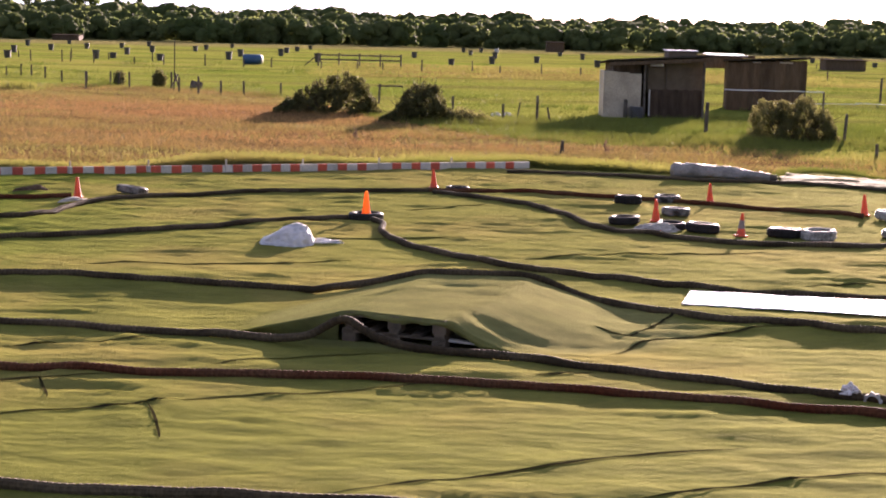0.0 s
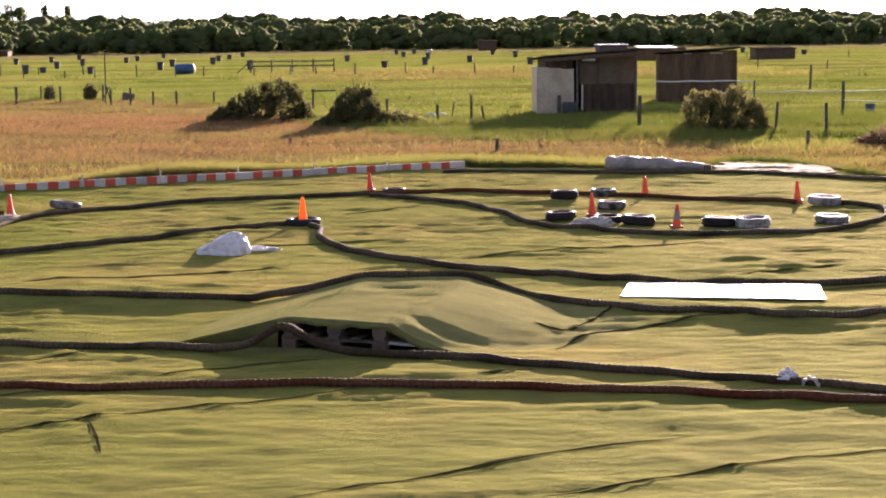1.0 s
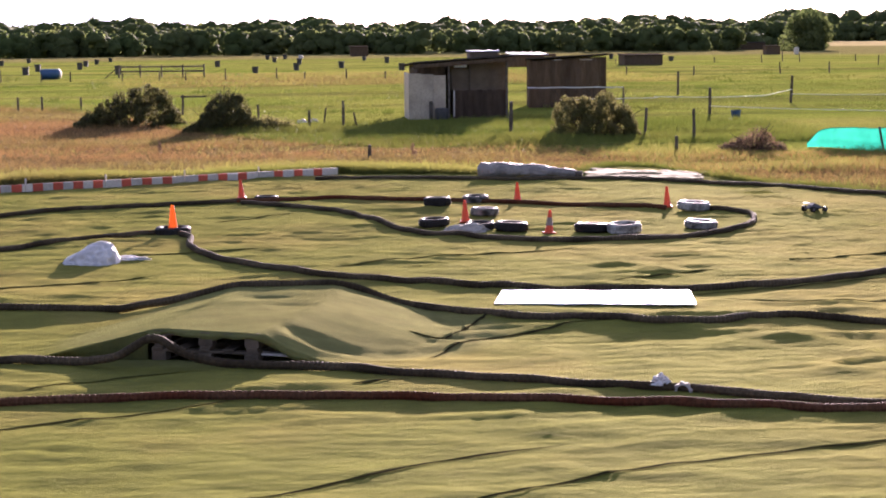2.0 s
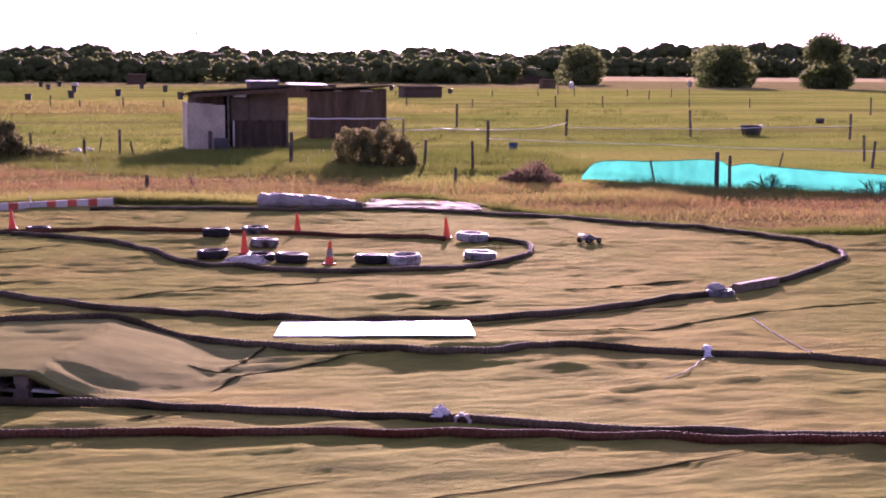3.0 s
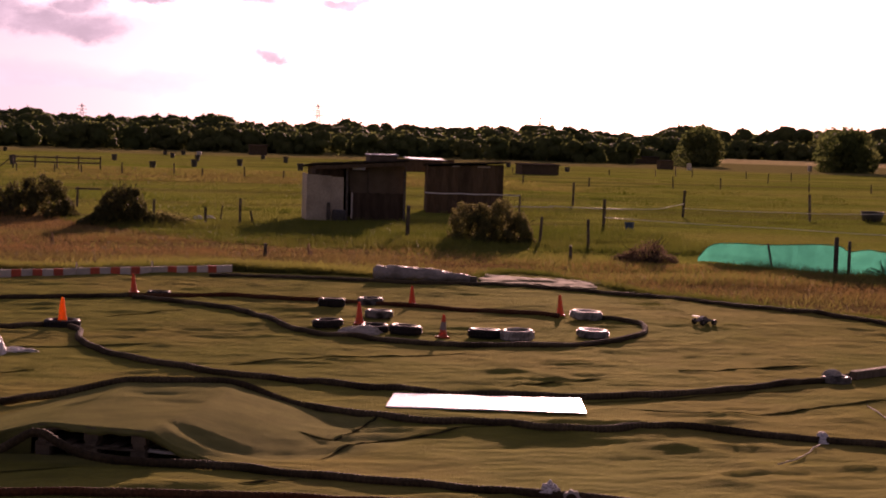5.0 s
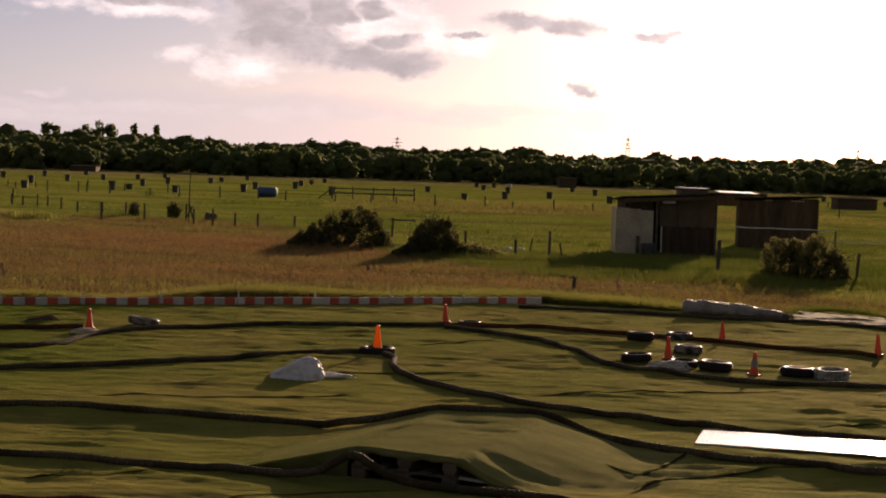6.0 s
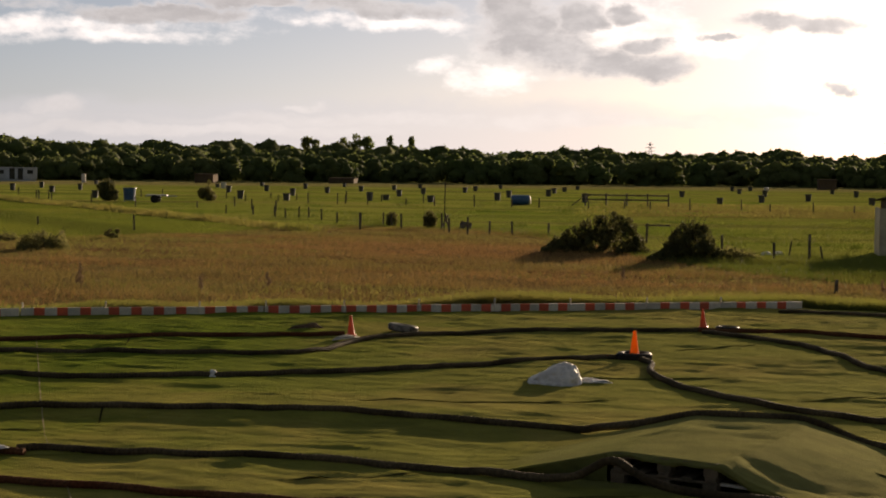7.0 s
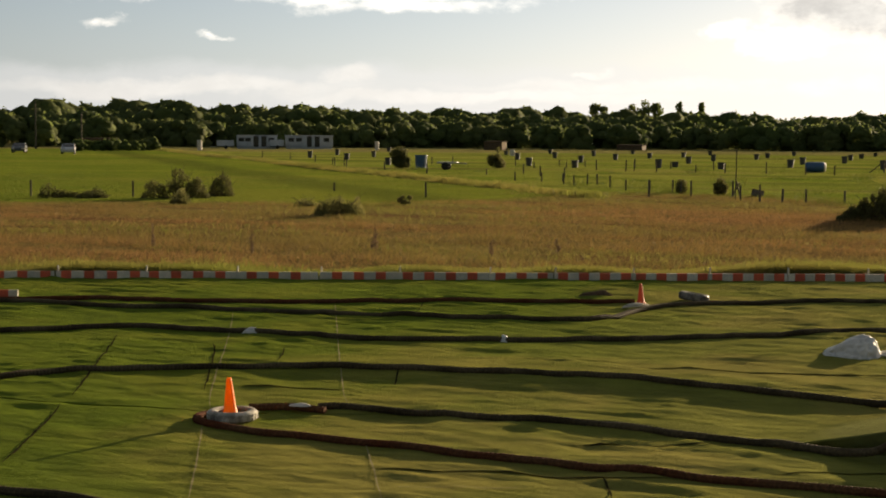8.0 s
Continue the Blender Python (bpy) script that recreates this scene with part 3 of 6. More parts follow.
def sheet(name, columns, low, high, rows, upper, drop, label):
    verts, faces = [], []
    for x in columns:
        a, b = low(x), high(x)
        for j in range(rows + 1):
            y = a + (b - a) * j / rows
            z = rise(x, y, upper)
            if drop:
                z -= 0.05 * float(ease(-0.05, 0.25, y - np.interp(x, EDGE_X, EDGE_Y)))
            verts.append((x, y, z))
    n = rows + 1
    for i in range(len(columns) - 1):
        for j in range(rows):
            faces.append((i * n + j, (i + 1) * n + j, (i + 1) * n + j + 1, i * n + j + 1))
    # a thin turned-down front edge
    first = len(verts)
    for i in range(len(columns)):
        x, y, z = verts[i * n]
        verts.append((x, y + 0.004, z - 0.016))
    if upper:
        for i in range(len(columns) - 1):
            faces.append((first + i, first + i + 1, (i + 1) * n, i * n))
    ob = soup(name, verts, faces, CARPET, None, label, True)
    return tagged(ob, label, "carpet", "", "structure")


COLS = np.arange(-25.0, 19.01, 0.085)
carpet_far = sheet("carpet_far", COLS, lambda x: np.interp(x, EDGE_X, EDGE_Y), lambda x: np.interp(x, BACK_X, BACK_Y), 300, True, False,
                   "worn olive-green track carpet, wrinkled and draped over a pallet jump")
carpet_near = sheet("carpet_near", COLS, lambda x: 2.5 + 0 * x, lambda x: np.interp(x, EDGE_X, EDGE_Y) + 1.1, 190, False, True,
                    "worn olive-green track carpet with lifted seams, lying flat")


def flap(x0, x1, hang):
    """The carpet's front edge hanging down beside and over the pallets, as far as hang or to the ground."""
    v, f = [], []
    xs = np.arange(x0, x1, 0.03)
    for x in xs:
        y = float(np.interp(x, EDGE_X, EDGE_Y))
        top = rise(x, y, True)
        fall = max(0.004, min(hang * (1 + 0.25 * math.sin(x * 11) + 0.15 * math.sin(x * 27)), top + 0.045))
        for j in range(7):
            s = j / 6
            v.append((x + 0.012 * s * math.sin(x * 9), y + 0.002 - 0.012 * math.sin(math.pi * s) + (0.08 * s if hang > 0.2 else 0.0) + 0.012 * s * math.sin(x * 14), top - fall * s - 0.003))
    for i in range(len(xs) - 1):
        for j in range(6):
            f.append((i * 7 + j, i * 7 + j + 1, (i + 1) * 7 + j + 1, (i + 1) * 7 + j))
    soup("carpet_flap", v, f, CARPET, carpet_far, "", True)


flap(-2.3, -0.92, 1.0)
flap(-0.95, 0.62, 0.055)


def make_ground():
    r = np.r_[0.0, np.geomspace(4, 2600, 70)]
    a = np.linspace(0, math.tau, 181)[:-1]
    v = [(0.0, 0.0, -0.06)]
    for q in r[1:]:
        for b in a:
            x, y = q * math.sin(b), q * math.cos(b)
            z = -0.06 - 0.045 * float(ease(0.0, 1.2, np.interp(x, BACK_X, BACK_Y) - y)) * (1 if -26 < x < 20 else 0)
            if q > 36:
                z += 0.10 * min(1.0, (q - 36) / 20) * noise.noise(Vector((x * 0.05, y * 0.05, 0.0)))
            v.append((x, y, z))
    n = len(a)
    f = [(0, 1 + (j + 1) % n, 1 + j) for j in range(n)]
    for i in range(len(r) - 2):
        for j in range(n):
            k = (j + 1) % n
            f.append((1 + i * n + j, 1 + i * n + k, 1 + (i + 1) * n + k, 1 + (i + 1) * n + j))
    return tagged(soup("ground", v, f, TURF, None, "", True), "flat pasture with rusty meadow and green paddocks", "ground", "", "structure")


make_ground()


# lifted seams where the carpet strips overlap
def seam(parent, points, height, back=0.05, stray=0.03, gap=0.012, fill=JOINT_DARK):
    p = smooth_path([(x, y, 0.0) for x, y in points], 0.09)
    if len(p) < 3:
        return
    d = np.gradient(p, axis=0)
    d /= np.linalg.norm(d, axis=1)[:, None] + 1e-9
    nrm = np.stack([-d[:, 1], d[:, 0]], 1)
    if abs(d[:, 1].mean()) > 1.3 * abs(d[:, 0].mean()):
        nrm = nrm if nrm[:, 0].mean() < 0 else -nrm
    elif nrm[:, 1].mean() < 0:
        nrm = -nrm
    verts, faces = [], []
    for k, (x, y, _) in enumerate(p):
        edge = min(1.0, 4.0 * min(k, len(p) - 1 - k) / len(p) + 0.15)
        h = height * edge * (0.65 + 0.7 * abs(noise.noise(Vector((x * 2.1, y * 2.1, 4.0)))) * 2)
        wob = stray * noise.noise(Vector((x * 1.2, y * 1.2, 8.0)))
        nx, ny = nrm[k]
        lip = min(1.0, max(height, 0.001) / 0.008)
        for off, up in ((-0.004, -0.012), (-0.012 * lip, h), (0.006 * lip, h + 0.004 * lip), (back, -0.006)):
            u, w = x + nx * (off + wob), y + ny * (off + wob)
            verts.append((u, w, rise(u, w, parent is carpet_far) + up))
    for k in range(len(p) - 1):
        for j in range(3):
            faces.append((4 * k + j, 4 * k + j + 1, 4 * k + 5 + j, 4 * k + 4 + j))
    if height > 0:
        soup("carpet_seam", verts, faces, CARPET, parent, "", False)
    # strip before the lip: dark for gap shade and dirt, pale for lit edge
    verts, faces = [], []
    for k, (x, y, _) in enumerate(p):
        edge = min(1.0, 5.0 * min(k, len(p) - 1 - k) / len(p) + 0.2)
        wob = stray * noise.noise(Vector((x * 1.2, y * 1.2, 8.0)))
        wide = gap * edge * (0.9 + 0.5 * noise.noise(Vector((x * 3.0, y * 3.0, 2.0))))
        nx, ny = nrm[k]
        for off in (-0.013 - wide, -0.012):
            u, w = x + nx * (off + wob), y + ny * (off + wob)
            verts.append((u, w, rise(u, w, parent is carpet_far) + 0.008))
    for k in range(len(p) - 1):
        faces.append((2 * k, 2 * k + 1, 2 * k + 3, 2 * k + 2))
    soup("joint", verts, faces, fill, parent, "", False)


NEAR_SEAMS = (
    ((-5.0, 11.37), (-4.12, 11.61), (-3.19, 11.7), (-2.6, 11.93)), ((-3.17, 11.7), (-2.93, 11.06)), ((-3.4, 10.5), (-2.22, 11.01), (-1.43, 11.34), (-0.64, 11.57), (0.06, 11.84)),
    ((-2.19, 10.97), (-2.02, 10.4), (-1.91, 10.03)), ((-3.8, 12.9), (-3.0, 13.21), (-2.49, 13.5)), ((-1.94, 12.42), (-1.28, 12.78), (-0.43, 12.95)),
    ((-0.66, 8.95), (-0.23, 9.15), (0.41, 9.48), (1.18, 9.91), (2.06, 10.18)), ((0.93, 8.89), (1.62, 9.2), (2.26, 9.45), (3.23, 9.71), (4.12, 9.92), (5.4, 10.25)),
    ((-5.05, 11.4), (-4.07, 11.62), (-3.15, 11.71)), ((0.75, 12.23), (1.25, 12.44)),
)
FAR_SEAMS = (
    ((1.48, 13.15), (1.89, 13.81), (3.07, 14.43), (3.66, 14.54)), ((1.41, 14.14), (1.71, 14.02), (2.31, 15.1)), ((6.52, 18.19), (7.64, 18.55), (8.71, 18.85)),
    ((4.82, 15.51), (5.66, 15.25), (6.51, 15.31), (7.75, 15.87), (8.92, 16.25), (10.4, 16.55)), ((0.97, 18.66), (2.35, 19.32), (4.2, 19.8)), ((4.02, 17.06), (5.47, 17.61)),
    ((-4.44, 17.39), (-2.56, 17.78), (-1.14, 18.3)), ((-8.21, 15.69), (-7.19, 16.11)), ((-7.94, 14.64), (-6.88, 14.95)), ((-8.2, 14.22), (-9.1, 16.0), (-9.96, 17.57)),
    ((-8.39, 16.33), (-8.87, 17.45)), ((-6.47, 15.32), (-6.81, 16.27)), ((4.47, 15.86), (6.15, 16.38), (7.61, 16.85)), ((-8.77, 21.9), (-9.44, 23.84)),
    ((-2.6, 19.9), (-1.0, 20.3), (0.3, 20.6)), ((-0.6, 23.6), (0.6, 24.6)),
)
for owner, lines in ((carpet_near, NEAR_SEAMS), (carpet_far, FAR_SEAMS)):
    for line in lines:
        along = abs(line[-1][1] - line[0][1]) > 1.5 * abs(line[-1][0] - line[0][0])
        near = owner is carpet_near
        seam(owner, line, 0.0 if along else 0.005 if near else 0.009, 0.05, 0.03, 0.022 if along else 0.027 if near else 0.034)
# straight laid joints of the strips at the track's far end: one a dark gap, shade and dirt in its colour, the others
# closed, their lit edge a pale colour
for owner, line in ((carpet_near, ((-8.0, 10.47), (-8.78, 12.22), (-9.1, 12.9))), (carpet_far, ((-9.3, 13.4), (-10.37, 15.51), (-11.57, 17.82)))):
    seam(owner, line, 0.0, 0.05, 0.006, 0.026)
for owner, line in ((carpet_near, ((-5.89, 9.88), (-7.3, 12.6))), (carpet_near, ((-4.55, 10.42), (-5.6, 12.5))), (carpet_near, ((-4.73, 10.81), (-4.16, 11.02), (-3.58, 11.20))),
                    (carpet_far, ((-7.5, 13.1), (-8.13, 14.24), (-9.92, 17.89), (-11.39, 20.79))), (carpet_far, ((-6.1, 13.6), (-6.83, 14.77), (-10.64, 22.85)))):
    seam(owner, line, 0.0, 0.03, 0.006, 0.013, FADED_LIT)


# ---- corrugated pipes that mark the lanes ----
def pipe(points, material, label, radius=0.044, upper=True):
    """A length of corrugated land drain on the carpet; a third number lifts a point to a height of its own."""
    q = [(x, y, rest[0] if rest else 0.0, 1.0 if rest else 0.0) for x, y, *rest in points]
    p4 = smooth_path(q, 0.0150)
    lie = np.array([rise(x, y, upper) + radius * 0.64 for x, y in p4[:, :2]])
    lie = np.convolve(np.pad(lie, 12, "edge"), np.ones(25) / 25, "valid")
    p = np.stack([p4[:, 0], p4[:, 1], p4[:, 2] + (1 - p4[:, 3]) * lie], 1)
    p[:, 0] += [0.012 * noise.noise(Vector((x * 1.7, y * 1.7, 2.0))) for x, y, _ in p]
    p[:, 1] += [0.022 * noise.noise(Vector((x * 1.1, y * 1.1, 6.0))) for x, y, _ in p]
    p[:, 2] += [0.006 * noise.noise(Vector((x * 3.1, y * 3.1, 4.0))) for x, y, _ in p]
    ribs = radius * (1.0 + 0.042 * np.where(np.arange(len(p)) % 3 == 0, -1.6, 0.8) + np.array([0.13 * noise.noise(Vector((x * 5, y * 5, 1.0))) for x, y, _ in p]))
    v, f = tube(p, ribs, 9)
    return tagged(soup("drain_pipe", v, f, material, None, "", False), label, "pipe", "lane pipes")


DARK_LABEL = "black-brown corrugated drain pipe lying on the carpet"
pipe([(-8.6, 9.35), (-7.32, 9.55), (-6.88, 9.57), (-6.25, 9.45), (-4.5, 9.15), (-2.65, 8.9), (-2.13, 8.84), (-1.62, 8.79), (-1.11, 8.75), (-0.61, 8.7), (0.22, 8.64), (1.6, 8.5), (4.0, 8.1)], PIPE, DARK_LABEL, 0.038, upper=False)
pipe([(-7.30, 13.08), (-7.42, 12.92), (-7.40, 12.66), (-7.15, 12.5), (-6.62, 12.36), (-6.02, 12.31), (-5.48, 12.22), (-4.6, 12.13), (-3.58, 12.04), (-2.63, 11.98), (-1.74, 11.97), (-0.84, 11.94),
      (0.06, 11.83), (0.94, 11.72), (1.78, 11.49), (2.59, 11.24), (3.63, 10.94), (4.6, 10.63), (5.47, 10.33), (6.34, 10.02), (9.0, 9.1)], PIPE_RED, "red-brown corrugated drain pipe lying on the carpet", 0.038, upper=False)
pipe([(-7.23, 13.42), (-6.85, 13.52), (-6.44, 13.51)], PIPE_RED, "short red-brown corrugated pipe end beside a tyre", 0.040, upper=False)
pipe([(-6.60, 13.70), (-6.31, 13.76), (-5.78, 13.70), (-5.21, 13.77), (-4.36, 13.79), (-3.51, 13.70), (-2.74, 13.66), (-2.3, 13.6), (-2.05, 13.55, 0.018), (-1.6, 13.38, 0.018), (-1.36, 13.34, 0.028), (-1.2, 13.31, 0.065), (-1.05, 13.28, 0.150), (-0.94, 13.25, 0.210), (-0.83, 13.21, 0.212), (-0.72, 13.14, 0.160), (-0.52, 13.03, 0.085), (-0.2, 12.95, 0.035), (0.3, 12.86, 0.028), (0.75, 12.73, 0.026), (1.1, 12.58), (1.49, 12.43), (2.35, 12.01), (3.12, 11.66), (3.96, 11.21), (4.55, 10.92), (5.11, 10.66), (5.55, 10.47), (6.4, 10.14), (9.0, 9.25)],
     PIPE, "black-brown corrugated drain pipe slung over a pallet corner", 0.038)
pipe([(-10.75, 13.5), (-10.6, 14.0), (-10.25, 14.65), (-9.23, 15.26), (-8.07, 15.82), (-6.75, 16.05), (-5.44, 16.19), (-4.16, 16.23), (-3.22, 16.1), (-2.3, 15.95), (-1.5, 15.88), (-1.1, 15.78, 0.095), (-0.65, 15.55, 0.195), (-0.2, 15.42, 0.310), (0.15, 15.38, 0.320), (0.46, 15.38, 0.315), (0.84, 15.34, 0.305), (1.1, 15.36, 0.225), (1.32, 15.33, 0.140), (1.6, 15.27, 0.080), (1.88, 15.15), (2.3, 14.92), (3.11, 14.6), (3.84, 14.19), (4.42, 14.23), (4.88, 14.36), (5.57, 14.18), (6.38, 13.79), (7.2, 13.36), (8.02, 12.77), (10.0, 11.6)],
     PIPE, "black-brown corrugated drain pipe laid over the jump", 0.041)
pipe([(-14.5, 16.6), (-13.14, 17.4), (-12.43, 17.96), (-11.82, 18.5), (-10.7, 18.55), (-9.77, 18.68), (-8.11, 18.55), (-6.48, 19.2), (-5.06, 19.9), (-3.72, 20.7), (-2.33, 21.75), (-1.65, 22.2), (-1.38, 22.42)], PIPE, DARK_LABEL)
pipe([(-1.05, 22.05), (-0.90, 21.7), (-0.88, 21.0), (-0.75, 20.35), (-0.35, 19.45), (0.35, 18.35), (0.87, 17.85), (1.7, 17.24), (2.87, 16.47), (4.06, 16.18), (5.02, 16.2), (6.11, 16.47), (7.38, 17.06), (8.25, 17.53), (9.45, 18.27), (10.5, 19.15), (11.4, 20.05)],
     PIPE, DARK_LABEL)
pipe([(11.52, 20.2), (11.9, 20.9), (12.03, 21.7), (12.0, 22.64), (11.6, 23.95), (10.86, 25.07), (9.89, 26.4), (8.91, 27.6), (7.31, 28.75), (6.24, 29.35), (4.5, 29.75), (2.0, 30.5), (1.2, 30.6)], PIPE, "grey-brown corrugated pipe along the track's edge")
pipe([(-17.5, 19.8), (-15.49, 20.66), (-14.34, 21.2), (-13.0, 21.62), (-11.66, 22.0), (-10.7, 22.35), (-9.17, 23.1), (-7.03, 23.95), (-5.95, 24.3)], PIPE_RED, "red-brown corrugated drain pipe on the far straight")
pipe([(-17.5, 20.3), (-15.4, 20.4), (-13.82, 20.48), (-11.49, 20.75), (-9.71, 21.02), (-7.96, 21.22), (-6.3, 21.52), (-5.82, 22.2), (-5.65, 23.3), (-5.25, 24.2), (-4.31, 25.05), (-2.53, 26.0), (-0.3, 26.55)], PIPE, DARK_LABEL)
pipe([(-0.3, 26.55), (1.06, 26.3), (2.03, 26.18), (2.97, 25.95), (4.31, 25.3), (5.5, 24.5), (6.5, 23.85)], PIPE_RED, "red-brown corrugated drain pipe round the hairpin")
pipe([(7.05, 23.62), (7.21, 23.5), (7.38, 23.28), (7.52, 22.98), (7.50, 22.58), (7.34, 22.05), (7.03, 21.45), (6.5, 20.88), (5.76, 20.46), (5.1, 20.34), (4.34, 20.45), (3.6, 20.68), (2.89, 21.15), (2.46, 21.5), (2.04, 22.2), (1.74, 23.4), (1.37, 24.45), (0.69, 25.28), (-0.21, 26.3)],
     PIPE, "grey-brown corrugated drain pipe round the hairpin")


# ---- red and white kerb boards ----
def kerb_board(a, b, first, reds, pitch, size=0.19):
    """One plank on edge between two plan points: red blocks of one size on white, the first at a distance from the start."""
    d = b - a
    ob = thing("kerb_board", "red and white painted timber kerb board on edge", "kerb board", (a.x, a.y, 0.0), math.degrees(math.atan2(d.y, d.x)), "kerb boards")
    cuts = [0.0]
    for k in range(reds):
        cuts += [first + k * pitch, first + k * pitch + size]
    cuts.append(d.length - 0.006)
    for k, (u, v) in enumerate(zip(cuts, cuts[1:])):
        part("board_block", boxed((u + v) / 2, 0.002 * (k % 2), 0.052, v - u - 0.002, 0.045, 0.142, bevel=0.004), RED if k % 2 else WHITE, ob)
    part("peg", boxed(0.03, 0.06, 0.08, 0.03, 0.03, 0.29, bevel=0.005), WHITE, ob, "white painted timber peg")
    return ob


BA, BB = Vector((-21.5, 22.45)), Vector((1.70, 31.58))
ALONG = (BB - BA).normalized()
# start along the line, first red block, number of red blocks, pitch
BOARDS = ((0.0, 0.14, 3, 0.42), (1.5, 1.62, 4, 0.43), (3.28, 3.74, 3, 0.43), (4.86, 4.96, 4, 0.427), (6.52, 6.60, 4, 0.413), (8.24, 8.44, 3, 0.41), (9.78, 10.01, 3, 0.41), (11.27, 11.35, 4, 0.404), (12.97, 13.09, 3, 0.395),
          (14.18, 14.25, 4, 0.395), (15.67, 15.73, 4, 0.387), (17.10, 17.16, 4, 0.39), (18.58, 18.72, 4, 0.378), (20.10, 20.41, 3, 0.405), (21.66, 21.94, 3, 0.41), (23.20, 23.53, 3, 0.43), (24.93, 0, 0, 0))
for k, ((s0, first, reds, pitch), (s1, *_)) in enumerate(zip(BOARDS, BOARDS[1:])):
    a, b = BA + ALONG * s0, BA + ALONG * s1
    sag = 0.03 * math.sin(k * 2.3)
    kerb_board(a + Vector((0, sag)), b + Vector((0, sag * 0.8)), first - s0, reds, pitch)
kerb_board(Vector((-17.0, 20.62)), Vector((-15.5, 21.06)), 0.14, 4, 0.36, 0.18)


# ---- pallets under the jump ----
def pallet(at, turn):
    ob = thing("pallet", "weathered grey timber pallet under the carpet", "pallet", at, turn, "stacked pallets")
    for x in (-0.43, 0.0, 0.43):
        part("bottom_board", boxed(x, 0, 0.011, 0.1, 1.0, 0.02, bevel=0.003), WOOD, ob)
        for y in (-0.44, 0.0, 0.44):
            part("block", boxed(x, y, 0.061, 0.13, 0.11, 0.078, bevel=0.004), WOOD, ob)
    for y in (-0.44, 0.0, 0.44):
        part("stringer_board", boxed(0, y, 0.111, 1.0, 0.1, 0.02, bevel=0.003), WOOD, ob)
    for x in (-0.44, -0.22, 0.0, 0.22, 0.44):
        part("deck_board", boxed(x, 0, 0.132, 0.1, 1.0, 0.02, bevel=0.003), WOOD, ob)
    return ob


for z, dx, turn in ((-0.045, 0.0, -21.0), (0.098, 0.02, -22.5)):
    pallet((-0.28 + dx, 13.80, z), turn)
    pallet((0.09 + dx, 14.75, z), turn)
plank = tagged(part("loose_plank", boxed(0, 0, 0, 0.42, 0.07, 0.025, m=pose(0.20, 13.22, 0.045, 0, 3, -14), bevel=0.004), WHITE), "pale painted plank end poking out under the carpet", "plank")


# ---- tyres and cones ----
def tyre(x, y, outer, width, grey, label, lean=(0, 0)):
    z = rise(x, y)
    ob = thing("tyre", label, "tyre", (x, y, z - 0.004), random.uniform(0, 360), "track tyres")
    ob.rotation_euler[0], ob.rotation_euler[1] = radians(lean[0]), radians(lean[1])
    r, w = outer, width
    ring = [(r * 0.60, w * 0.22), (r * 0.64, w * 0.10), (r * 0.80, 0.0), (r * 0.93, w * 0.05), (r, w * 0.20), (r * 1.01, w * 0.5), (r, w * 0.80), (r * 0.93, w * 0.95), (r * 0.80, w), (r * 0.64, w * 0.90), (r * 0.60, w * 0.78)]
    bm = lathe(bmesh.new(), ring, 28, False)
    inner = lathe(bm, [(r * 0.60, w * 0.78), (r * 0.72, w * 0.70), (r * 0.74, w * 0.3), (r * 0.60, w * 0.22)], 28, False)
    part("casing", inner, (RUBBER, RUBBER_GREY, RUBBER_PALE)[int(grey)], ob, smooth=True)
    bm = bmesh.new()
    for k in range(26):
        a = math.tau * k / 26
        for q in (0.34, 0.66):
            box(bm, r * 1.012, 0, w * q, 0.012, r * 0.17, w * 0.22, m=pose(0, 0, 0, 0, 0, math.degrees(a) + 4 * q), bevel=0)
    part("tread", bm, (RUBBER, RUBBER_GREY, RUBBER_PALE)[int(grey)], ob)
    return ob


BLACK_TYRE = "worn black car tyre lying flat on the carpet"
GREY_TYRE = "grey-painted worn tyre lying flat on the carpet"
for x, y, r, w, grey in ((2.95, 24.85, 0.215, 0.155, False), (3.71, 25.75, 0.215, 0.12, True), (3.55, 23.7, 0.215, 0.13, True), (2.61, 22.4, 0.22, 0.12, False), (3.24, 22.05, 0.21, 0.12, False),
                         (3.64, 21.72, 0.235, 0.135, False), (4.74, 21.4, 0.24, 0.135, False), (5.17, 21.2, 0.235, 0.15, 2), (6.88, 23.65, 0.25, 0.14, 2), (6.38, 21.55, 0.23, 0.12, True)):
    tyre(x, y, r, w, grey, GREY_TYRE if grey else BLACK_TYRE, (random.uniform(-3, 3), random.uniform(-3, 3)))
tyre(-1.17, 22.4, 0.25, 0.12, False, "worn black tyre with an orange cone standing in it")
tyre(-7.10, 12.84, 0.235, 0.105, 2, "whitish-grey painted tyre with an orange cone in it")
tyre(-5.15, 25.1, 0.25, 0.13, True, "grey-painted tyre tilted on the pipe", (8, 4))
tyre(0.2, 26.75, 0.2, 0.1, False, "small black tyre lying behind the far pipe")


